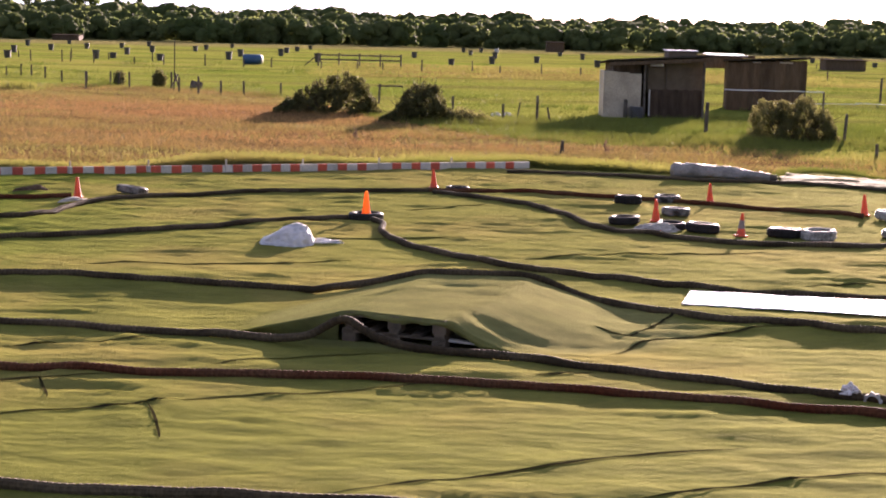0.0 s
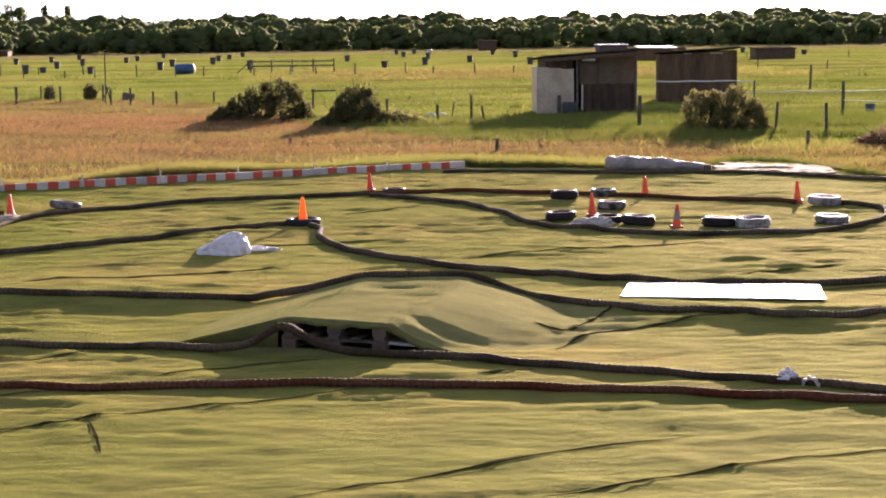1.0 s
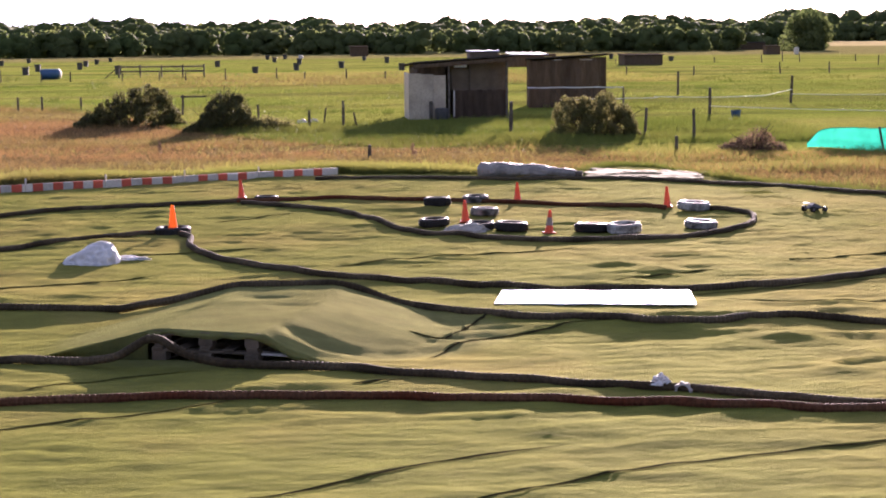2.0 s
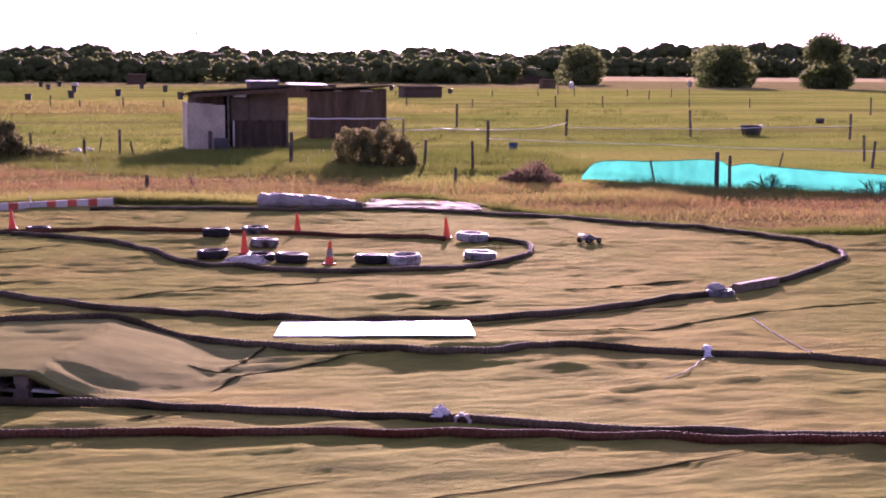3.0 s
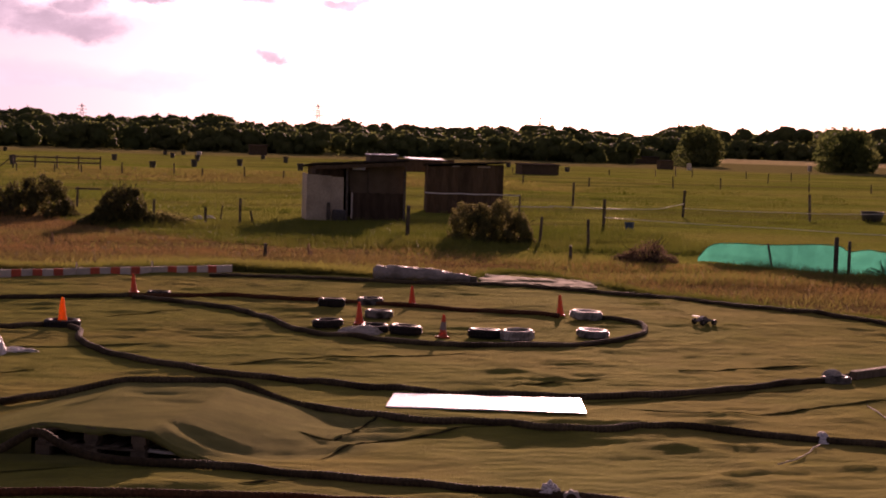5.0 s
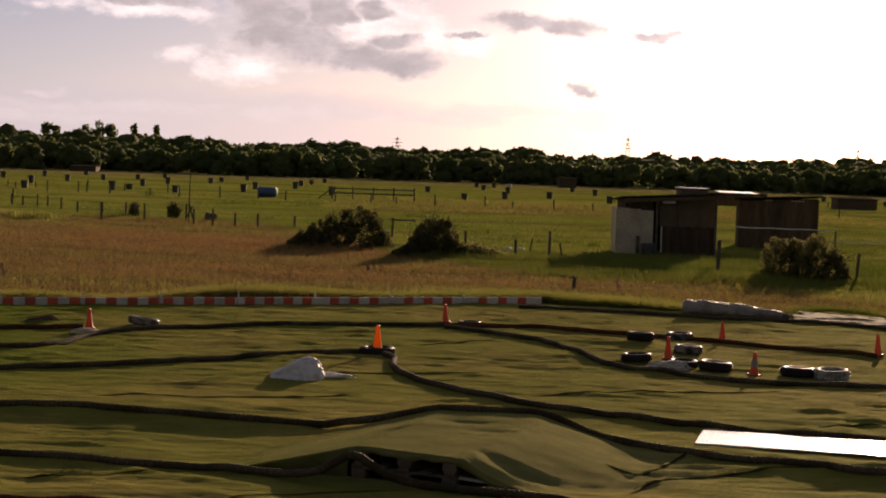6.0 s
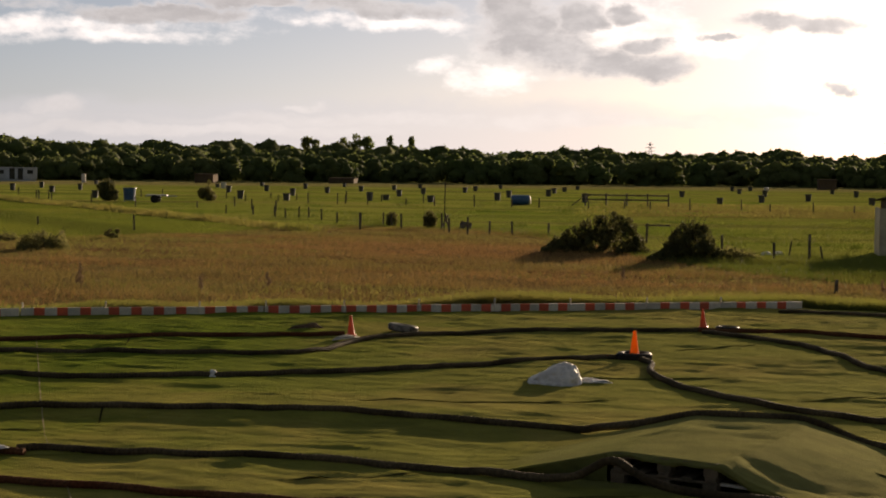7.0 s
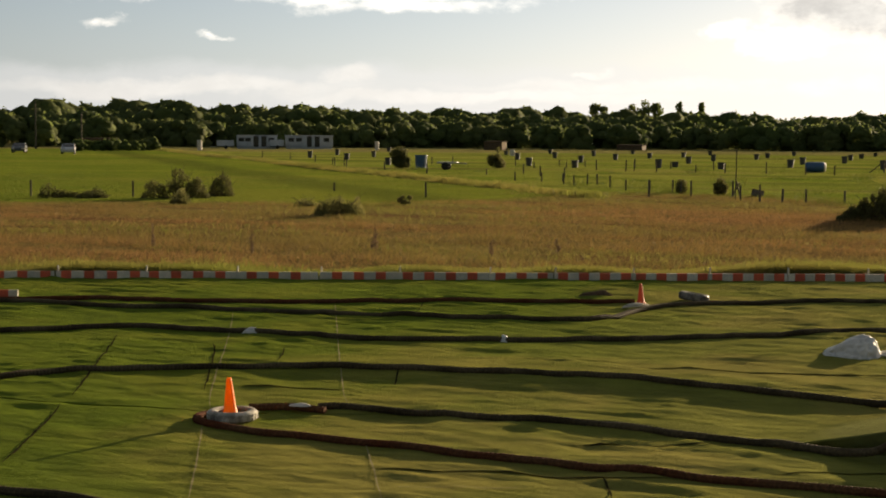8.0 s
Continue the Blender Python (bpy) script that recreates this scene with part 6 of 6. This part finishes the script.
TUBS_A = ((-61.6, 186, 0.5), (-49.8, 154, 0.7), (-39.1, 124, 0.72), (-60.3, 201, 0.55), (-48.7, 164, 0.68), (-33.7, 119, 0.62), (-39.6, 142, 0.66), (-49.4, 183, 0.68), (-40.3, 158, 0.62), (-49.6, 204, 0.52),
          (-39.2, 169, 0.62), (-27.6, 122, 0.74), (-26.9, 125, 0.5), (-37.7, 180, 0.6), (-29.9, 145, 0.63), (-38.2, 199, 0.6), (-30.2, 159, 0.65), (-22.4, 121, 0.55), (-27.4, 169, 0.6), (-28.4, 183, 0.57),
          (-28.4, 205, 0.5), (-18.3, 130, 0.68), (-19.3, 145, 0.68), (-16.3, 152, 0.7), (-17.6, 170, 0.62), (-18.0, 186, 0.54), (-18.1, 205, 0.5), (-10.7, 128, 0.74))
TUBS_B = ((-72.3, 151, 0.7), (-77.3, 169, 0.7), (-63.9, 142, 0.65), (-68.7, 160, 0.66), (-84.4, 202, 0.62), (-51.5, 123, 0.6), (0.3, 130, 0.5), (2.1, 208, 0.6), (2.7, 185, 0.6), (4.5, 211, 0.6), (3.9, 137, 0.66),
          (5.1, 168, 0.66), (8.3, 145, 0.64), (13.9, 193, 0.5), (14.9, 172, 0.66), (12.8, 133, 0.6), (42.4, 181, 0.62), (44.2, 161, 0.5), (-3.4, 158, 0.62))
for x, y, h in TUBS_A + TUBS_B:
    tub(x, y, h + 0.06)


def tank():
    ob = thing("water_tank", "blue plastic water tank with a pale end", "water tank", (-14.6, 116.4, -0.08), 4)
    m = pose(0, 0, 0.40, 0, 90, 0)
    part("barrel", lathe(bmesh.new(), [(0.30, -0.72), (0.38, -0.66), (0.385, 0.0), (0.38, 0.60), (0.34, 0.66)], 18, True, m), BLUE, ob, smooth=True)
    part("end_cap", lathe(bmesh.new(), [(0.34, 0.66), (0.30, 0.74), (0.18, 0.78)], 18, True, m), WHITE, ob, "pale end cap")
    for x in (-0.45, 0.4):
        part("skid", boxed(x, 0, 0.035, 0.12, 0.7, 0.09, bevel=0.01), POST, ob)


tank()


def crate(x, y, s, tall, label, name="blue_tub"):
    ob = thing(name, label, "tub", (x, y, -0.08))
    part("body", lathe(bmesh.new(), [(s * 0.42, 0), (s * 0.5, tall * 0.95), (s * 0.46, tall * 0.95), (s * 0.38, 0.05)], 14), BLUE, ob)
    part("rim", lathe(bmesh.new(), [(s * 0.49, tall * 0.93), (s * 0.55, tall * 0.95), (s * 0.53, tall)], 14, False), BLUE, ob)


crate(-43.8, 111.2, 0.95, 1.05, "tall blue plastic drum by a dark shrub")
crate(16.15, 50.6, 0.33, 0.28, "small blue feed tub in the paddock")
# a low wheeled trailer frame beside the drum
ob = thing("flat_trailer", "grey flat trailer parked in the paddock", "trailer", (-40.6, 108.5, -0.08), 12)
part("deck", boxed(0, 0, 0.55, 1.5, 1.0, 0.12, bevel=0.02), STEEL, ob)
part("drawbar", boxed(1.05, 0, 0.5, 0.8, 0.08, 0.08, bevel=0.01), STEEL, ob)
for sgn in (-1, 1):
    part("wheel", lathe(bmesh.new(), [(0.2, -0.07), (0.3, -0.05), (0.3, 0.05), (0.2, 0.07)], 14, True, pose(-0.1, sgn * 0.56, 0.3, 90, 0, 0)), RUBBER, ob)
ob = thing("scrap_pallet", "dark broken pallet leaning by the fence", "pallet", (-11.1, 68.3, -0.06), 8)
part("deck", boxed(0, 0, 0.22, 0.52, 0.05, 0.34, m=pose(0, 0, 0, -24, 12, 0), bevel=0.01), POST, ob)
part("leg", boxed(-0.2, 0.1, 0.14, 0.05, 0.05, 0.3), POST, ob)
part("leg", boxed(0.2, 0.1, 0.14, 0.05, 0.05, 0.3), POST, ob)
ob = thing("trestle", "leaning timber trestle by the fence", "trestle", (-12.0, 68.6, -0.06))
for x, a in ((-0.25, 28), (0.12, -14)):
    part("leg", boxed(0, 0, 0.36, 0.06, 0.06, 0.74, m=pose(x, 0, 0, 0, a, 0), bevel=0.006), POST, ob)


# ---- field shelters ----
def plank_wall(ob, name, x0, y0, x1, y1, z0, z1, board, material, thick=0.03, slope=0.0):
    """A wall of upright boards between two plan points; slope raises its top towards the end."""
    d = Vector((x1 - x0, y1 - y0))
    n = max(1, round(d.length / board))
    w = d.length / n
    m = Matrix.Translation((x0, y0, 0)) @ pose(0, 0, 0, 0, 0, math.degrees(math.atan2(d.y, d.x)))
    for k in range(n):
        top = z1 + slope * (k + 0.5) / n + 0.015 * math.sin(k * 2.9)
        part(name, boxed(w * (k + 0.5), 0.006 * (k % 2), (z0 + top) / 2, w - 0.002, thick, top - z0, m=m, bevel=0.004), material, ob)


def shelter_main():
    ob = thing("field_shelter", "dark boarded field shelter with patched sheet roof", "field shelter", (5.735, 52.7, -0.06))
    ob.scale = (0.866, 1.0, 0.96)
    # pale sheeted lean-to
    plank_wall(ob, "pale_sheet", -0.48, 0.0, 0.95, -0.12, 0.0, 1.66, 0.48, TIN, 0.03, -0.10)
    plank_wall(ob, "pale_sheet", -0.48, 1.6, -0.48, 0.02, 0.0, 1.66, 0.5, TIN)
    # main body
    plank_wall(ob, "panel", 1.22, 0.25, 1.95, 0.28, 1.0, 1.78, 0.73, PANEL, 0.03)
    plank_wall(ob, "panel", 2.0, 0.285, 3.45, 0.35, 1.0, 2.1, 1.45, PANEL, 0.03)
    plank_wall(ob, "board", 1.22, 0.5, 2.0, 0.5, 1.78, 2.06, 0.4, DARK_BOARD, 0.03)
    plank_wall(ob, "half_wall_board", 1.25, 0.10, 3.45, 0.18, 0.0, 1.02, 0.2, HALF_WALL)
    plank_wall(ob, "board", 3.45, 0.36, 3.5, 3.0, 0.0, 2.1, 0.18, DARK_BOARD)
    plank_wall(ob, "board", -0.1, 3.0, 3.5, 3.0, 0.0, 1.95, 0.2, DARK_BOARD)
    plank_wall(ob, "board", -0.1, 0.3, -0.1, 3.0, 0.0, 1.9, 0.2, DARK_BOARD)
    plank_wall(ob, "board", -0.1, 0.34, 0.98, 0.30, 1.6, 1.98, 0.3, DARK_BOARD)
    for x in (1.10, 3.42):
        part("corner_post", boxed(x, 0.04, 1.02, 0.09, 0.09, 2.04, bevel=0.01), POST, ob)
    part("downpipe", lathe(bmesh.new(), [(0.035, 0.1), (0.035, 1.0), (0.03, 1.02)], 10, True, pose(1.3, 0.0, 0, 0, 0, 0)), WHITE, ob, "pale plastic downpipe")
    part("batten", boxed(1.985, 0.245, 1.5, 0.05, 0.03, 1.0), WOOD, ob, "pale timber batten")
    part("roof", boxed(0, 0, 0, 4.05, 3.5, 0.06, m=pose(1.68, 1.5, 2.06, -2.5, -3.2, 0), bevel=0.012), ROOFING, ob)
    part("fascia", boxed(0, 0, 0, 4.05, 0.03, 0.13, m=pose(1.68, -0.27, 2.0, 0, -3.2, 0), bevel=0.005), DARK_BOARD, ob)
    # opaque strip whose bright colour stands for light coming through
    part("roof_light", boxed(1.60, 0.26, 1.88, 0.52, 0.02, 0.10), TIN_ROOF, ob, "pale strip above the opening, coloured for light coming through")
    part("roof_box", boxed(2.67, 1.3, 2.25, 1.12, 1.0, 0.26, bevel=0.015), PANEL, ob)
    part("roof_box_lid", boxed(2.67, 1.3, 2.395, 1.2, 1.1, 0.04, bevel=0.012), TIN_ROOF, ob, "bright sheet lid")
    part("gate_leaf", boxed(0.35, -0.22, 0.33, 0.14, 0.05, 0.66, bevel=0.01), POST, ob)
    part("drum", lathe(bmesh.new(), [(0.26, 0), (0.28, 0.3), (0.25, 0.42)], 12, True, pose(0.75, -0.4, 0, 0, 0, 0)), BIN, ob)


def shelter_second():
    ob = thing("field_shelter", "large dark boarded field shelter with flat roof", "field shelter", (10.78, 59.9, -0.06), -8)
    ob.scale = (1.0, 1.0, 0.92)
    plank_wall(ob, "board", 0.0, 0.0, 2.98, 0.0, 0.0, 1.99, 0.2, DARK_BOARD, 0.03, 0.15)
    plank_wall(ob, "board", 2.98, 0.0, 2.98, 2.6, 0.0, 2.1, 0.22, DARK_BOARD)
    plank_wall(ob, "board", 0.0, 2.6, 2.98, 2.6, 0.0, 2.1, 0.22, DARK_BOARD)
    plank_wall(ob, "board", 0.0, 0.0, 0.0, 2.6, 0.0, 2.05, 0.22, DARK_BOARD)
    part("roof", boxed(0, 0, 0, 3.2, 3.0, 0.06, m=pose(1.5, 1.3, 2.13, -2.0, -3.0, 0), bevel=0.01), ROOFING, ob)
    for x, w in ((1.1, 0.3), (2.2, 0.5)):
        part("roof_patch", boxed(x, -0.03, 2.03, w, 0.02, 0.05), TIN, ob, "pale patch under the eaves")


def canopy():
    ob = thing("canopy", "bright sheet roof spanning between two shelters", "canopy", (11.32, 63.6, -0.06))
    ob.scale = (1.0, 1.0, 0.89)
    part("roof_sheet", boxed(0, 0, 0, 1.55, 1.6, 0.04, m=pose(0, 0, 2.34, 2, 1, 0), bevel=0.01), TIN_ROOF, ob)
    part("beam", boxed(-0.12, -0.75, 2.27, 2.4, 0.07, 0.12), DARK_BOARD, ob)
    part("back_board", boxed(-0.25, -0.70, 1.98, 1.7, 0.03, 0.50, bevel=0.004), DARK_BOARD, ob)
    for x in (-1.25, 1.0):
        part("post", boxed(x, -0.75, 1.1, 0.09, 0.09, 2.22), POST, ob)


def low_shelter(x, y, w, d, h, label):
    ob = thing("far_shelter", label, "field shelter", (x, y, -0.12))
    for name, cx, cy, sx, sy in (("back_wall", 0, d / 2, w, 0.06), ("front_wall", 0, -d / 2, w, 0.06), ("side_wall", -w / 2, 0, 0.06, d - 0.06), ("side_wall", w / 2, 0, 0.06, d - 0.06)):
        part(name, boxed(cx, cy, h / 2, sx, sy, h, bevel=0.01), DARK_BOARD, ob)
    part("roof", boxed(0, 0, h + 0.03, w + 0.3, d + 0.3, 0.07, m=pose(0, 0, 0, 2, 0, 0), bevel=0.01), ROOFING, ob)


shelter_main()
shelter_second()
canopy()
low_shelter(36.3, 143.0, 3.6, 2.4, 1.0, "low dark far field shelter in the paddock")
low_shelter(16.2, 236.0, 2.6, 2.2, 1.5, "dark far field shelter before the woods")
low_shelter(-80.0, 236.0, 3.0, 2.5, 1.4, "dark far field shelter before the woods")
low_shelter(-61.0, 250.0, 4.2, 3.0, 0.9, "dark far field shelter before the woods")


low_shelter(86.8, 267.0, 6.2, 3.0, 1.3, "long low dark shelter across the far field")
low_shelter(69.1, 201.5, 1.8, 1.6, 1.2, "small dark box shelter in the far paddock")
low_shelter(84.1, 297.0, 3.0, 2.4, 1.4, "dark far field shelter before the hazy trees")


def trough(x, y, w, h, label):
    ob = thing("feed_trough", label, "trough", (x, y, -0.07))
    part("tub", lathe(bmesh.new(), [(w * 0.40, 0.0), (w * 0.46, h * 0.5), (w * 0.5, h), (w * 0.46, h), (w * 0.38, h * 0.2)], 18, True, wobble=0.03), BIN, ob, smooth=True)
    part("rim", lathe(bmesh.new(), [(w * 0.5, h * 0.92), (w * 0.53, h * 0.95), (w * 0.52, h * 1.02), (w * 0.47, h)], 18, False), BIN, ob)


trough(30.1, 60.8, 0.95, 0.42, "wide black rubber feed trough on the grass")
trough(40.6, 74.0, 0.5, 0.24, "low black rubber feed bowl on the grass")


# ---- caravans and cars on the far field ----
def mobile_home(x, y, w, turn):
    ob = thing("mobile_home", "off-white mobile home with dark doors", "mobile home", (x, y, -0.1), turn, "mobile homes")
    part("body", boxed(0, 0, 1.25, w, 2.6, 1.75, bevel=0.05), CARAVAN, ob)
    part("skirt", boxed(0, 0, 0.2, w - 0.2, 2.4, 0.38), CARAVAN, ob)
    part("roof", boxed(0, 0, 2.17, w + 0.2, 2.8, 0.1, bevel=0.03), CARAVAN, ob)
    for dx in (-0.9, 0.35):
        part("door", boxed(w * 0.12 + dx, -1.315, 1.2, 0.8, 0.03, 1.7, bevel=0.01), GLASS_DARK, ob, "dark door opening")
    for dx in (-w * 0.38, -w * 0.22, w * 0.36):
        win = part("window", boxed(dx, -1.31, 1.5, 0.9, 0.02, 0.6, bevel=0.01), GLASS_DARK, ob)
        part("sill", boxed(dx, -1.33, 1.17, 1.0, 0.06, 0.05), CARAVAN, win)


def trailer(x, y, w, h, turn):
    """A sheeted trailer: a low box on two wheels with a drawbar."""
    ob = thing("trailer", "low grey sheeted trailer beside a mobile home", "trailer", (x, y, -0.06), turn, "trailers")
    part("box", boxed(0, 0, 0.45 + (h - 0.45) / 2, w, 1.6, h - 0.45, bevel=0.04), CARAVAN, ob)
    part("chassis", boxed(0, 0, 0.38, w * 0.95, 1.3, 0.14), BIN, ob)
    part("drawbar", boxed(-w / 2 - 0.45, 0, 0.38, 1.0, 0.10, 0.08), STEEL, ob)
    for side in (-0.72, 0.72):
        part("wheel", lathe(bmesh.new(), [(0.12, -0.09), (0.29, -0.08), (0.30, 0.0), (0.29, 0.08), (0.12, 0.09)], 14, True, pose(0.1, side, 0.30, 90, 0, 0)), RUBBER, ob)


trailer(-118.2, 216.2, 2.7, 1.35, 29)
trailer(-111.9, 221.6, 2.3, 1.45, 27)
mobile_home(-115.4, 221.5, 6.4, 28)
mobile_home(-108.8, 227.0, 7.6, 28)
low_shelter(-135.0, 206.0, 5.5, 2.5, 1.6, "grey shed by the far hedge")


def car(x, y, turn, paint, label):
    ob = thing("car", label, "car", (x, y, -0.12), turn, "parked cars")
    ob.scale = (0.9, 0.9, 0.88)
    prof = [(-2.1, 0.35, 0.75), (-2.05, 0.85, 0.85), (-1.75, 0.95, 0.9), (-1.35, 1.42, 0.72), (0.3, 1.45, 0.72), (1.0, 0.98, 0.88), (1.9, 0.82, 0.86), (2.1, 0.6, 0.8), (2.1, 0.35, 0.75)]
    bm = bmesh.new()
    rows = [[bm.verts.new((px, s * 0.86, 0.32)), bm.verts.new((px, s * 0.88, min(h, 0.85))), bm.verts.new((px, s * w, h))] for px, h, w in prof for s in (1,)]
    other = [[bm.verts.new((v.co.x, -v.co.y, v.co.z)) for v in row] for row in rows]
    for side, flip in ((rows, False), (other, True)):
        for a, b in zip(side, side[1:]):
            for k in range(2):
                q = (a[k], b[k], b[k + 1], a[k + 1])
                bm.faces.new(q[::-1] if flip else q)
    for a, b, c, d in zip(rows, rows[1:], other, other[1:]):
        bm.faces.new((a[2], b[2], d[2], c[2]))
        bm.faces.new((a[0], c[0], d[0], b[0]))
    bmesh.ops.remove_doubles(bm, verts=bm.verts, dist=0.001)
    bmesh.ops.recalc_face_normals(bm, faces=bm.faces)
    part("body", bm, paint, ob)
    part("windscreen", boxed(0, 0, 0, 0.03, 1.35, 0.62, m=pose(0.68, 0, 1.2, 0, -56, 0)), GLASS_DARK, ob)
    part("rear_window", boxed(0, 0, 0, 0.03, 1.3, 0.5, m=pose(-1.58, 0, 1.2, 0, 40, 0)), GLASS_DARK, ob)
    for s in (-1, 1):
        part("side_window", boxed(-0.5, s * 0.80, 1.14, 1.5, 0.03, 0.36, m=pose(0, 0, 0, -s * 14 * 0, 0, 0)), GLASS_DARK, ob)
        part("headlight", boxed(2.08, s * 0.62, 0.68, 0.06, 0.3, 0.14, bevel=0.02), WHITE, ob)
        for wx in (-1.3, 1.3):
            w = part("wheel", lathe(bmesh.new(), [(0.22, -0.1), (0.31, -0.08), (0.31, 0.08), (0.22, 0.1)], 16, True, pose(wx, s * 0.78, 0.31, 90, 0, 0)), RUBBER, ob)
            part("rim", lathe(bmesh.new(), [(0.19, -0.105), (0.19, 0.105)], 12, True, pose(wx, s * 0.78, 0.31, 90, 0, 0)), STEEL, w)


car(-116.5, 160.5, -60, PAINT_DARK, "dark hatchback parked on the mown field")
car(-107.0, 157.0, -58, PAINT_SILVER, "silver hatchback parked on the mown field")


# ---- pylons and poles on the skyline ----
def pylon(az, d, tall, label):
    x, y = polar(az, d)
    ob = thing("pylon", label, "pylon", (x, y, -0.5), -az)
    bm = bmesh.new()

    def bar(a, b, w):
        v = Vector(b) - Vector(a)
        m = Matrix.Translation((Vector(a) + Vector(b)) / 2) @ v.to_track_quat("Z", "Y").to_matrix().to_4x4()
        box(bm, 0, 0, 0, w, w, v.length, m=m)

    half = lambda z: 4.0 * (1 - z / tall) ** 1.3 + 0.6
    levels = [tall * k / 7 for k in range(8)]
    for lo, hi in zip(levels, levels[1:]):
        for sx in (-1, 1):
            for sy in (-1, 1):
                bar((sx * half(lo), sy * half(lo), lo), (sx * half(hi), sy * half(hi), hi), 0.45)
            bar((sx * half(lo), -half(lo), lo), (-sx * half(hi), -half(hi), hi), 0.3)
            bar((sx * half(lo), half(lo), lo), (-sx * half(hi), half(hi), hi), 0.3)
    part("lattice", bm, STEEL, ob)
    for z, w in ((0.70, 7), (0.82, 8.5), (0.93, 6)):
        part("cross_arm", boxed(0, 0, tall * z, w * 2 * tall / 50, 0.5, 0.5), STEEL, ob)


pylon(6.1, 1500, 36, "grey steel lattice pylon on the skyline")
pylon(14.3, 1900, 38, "grey steel lattice pylon on the skyline")
pylon(-2.4, 1900, 36, "grey steel lattice pylon on the skyline")
pylon(28.3, 1700, 36, "grey steel lattice pylon on the skyline")
for az, d, h in ((-35.4, 235, 7.0), (-33.8, 240, 5.5)):
    ob = part("utility_pole", lathe(bmesh.new(), [(0.16, 0), (0.13, h * 0.5), (0.1, h)], 8), POST)
    ob.matrix_world = pose(*polar(az, d), -0.1)
    tagged(ob, "thin timber utility pole before the woods", "utility pole", "utility poles")
# white cylinders stand in for a far van, posts and other white specks
for az, d, h in ((-18.1, 190, 0.7), (-29.6, 222, 1.5), (-23.1, 240, 1.3), (1.8, 215, 0.5), (19.8, 213.6, 0.9), (24.1, 241, 0.9)):
    ob = thing("white_stand_in", "small white cylinder standing in for a distant white object", "drum", (*polar(az, d), -0.1))
    part("body", lathe(bmesh.new(), [(0.32, 0), (0.35, h * 0.5), (0.32, h)], 12), WHITE, ob)
    part("lid", lathe(bmesh.new(), [(0.34, h), (0.2, h + 0.06)], 12), WHITE, ob)
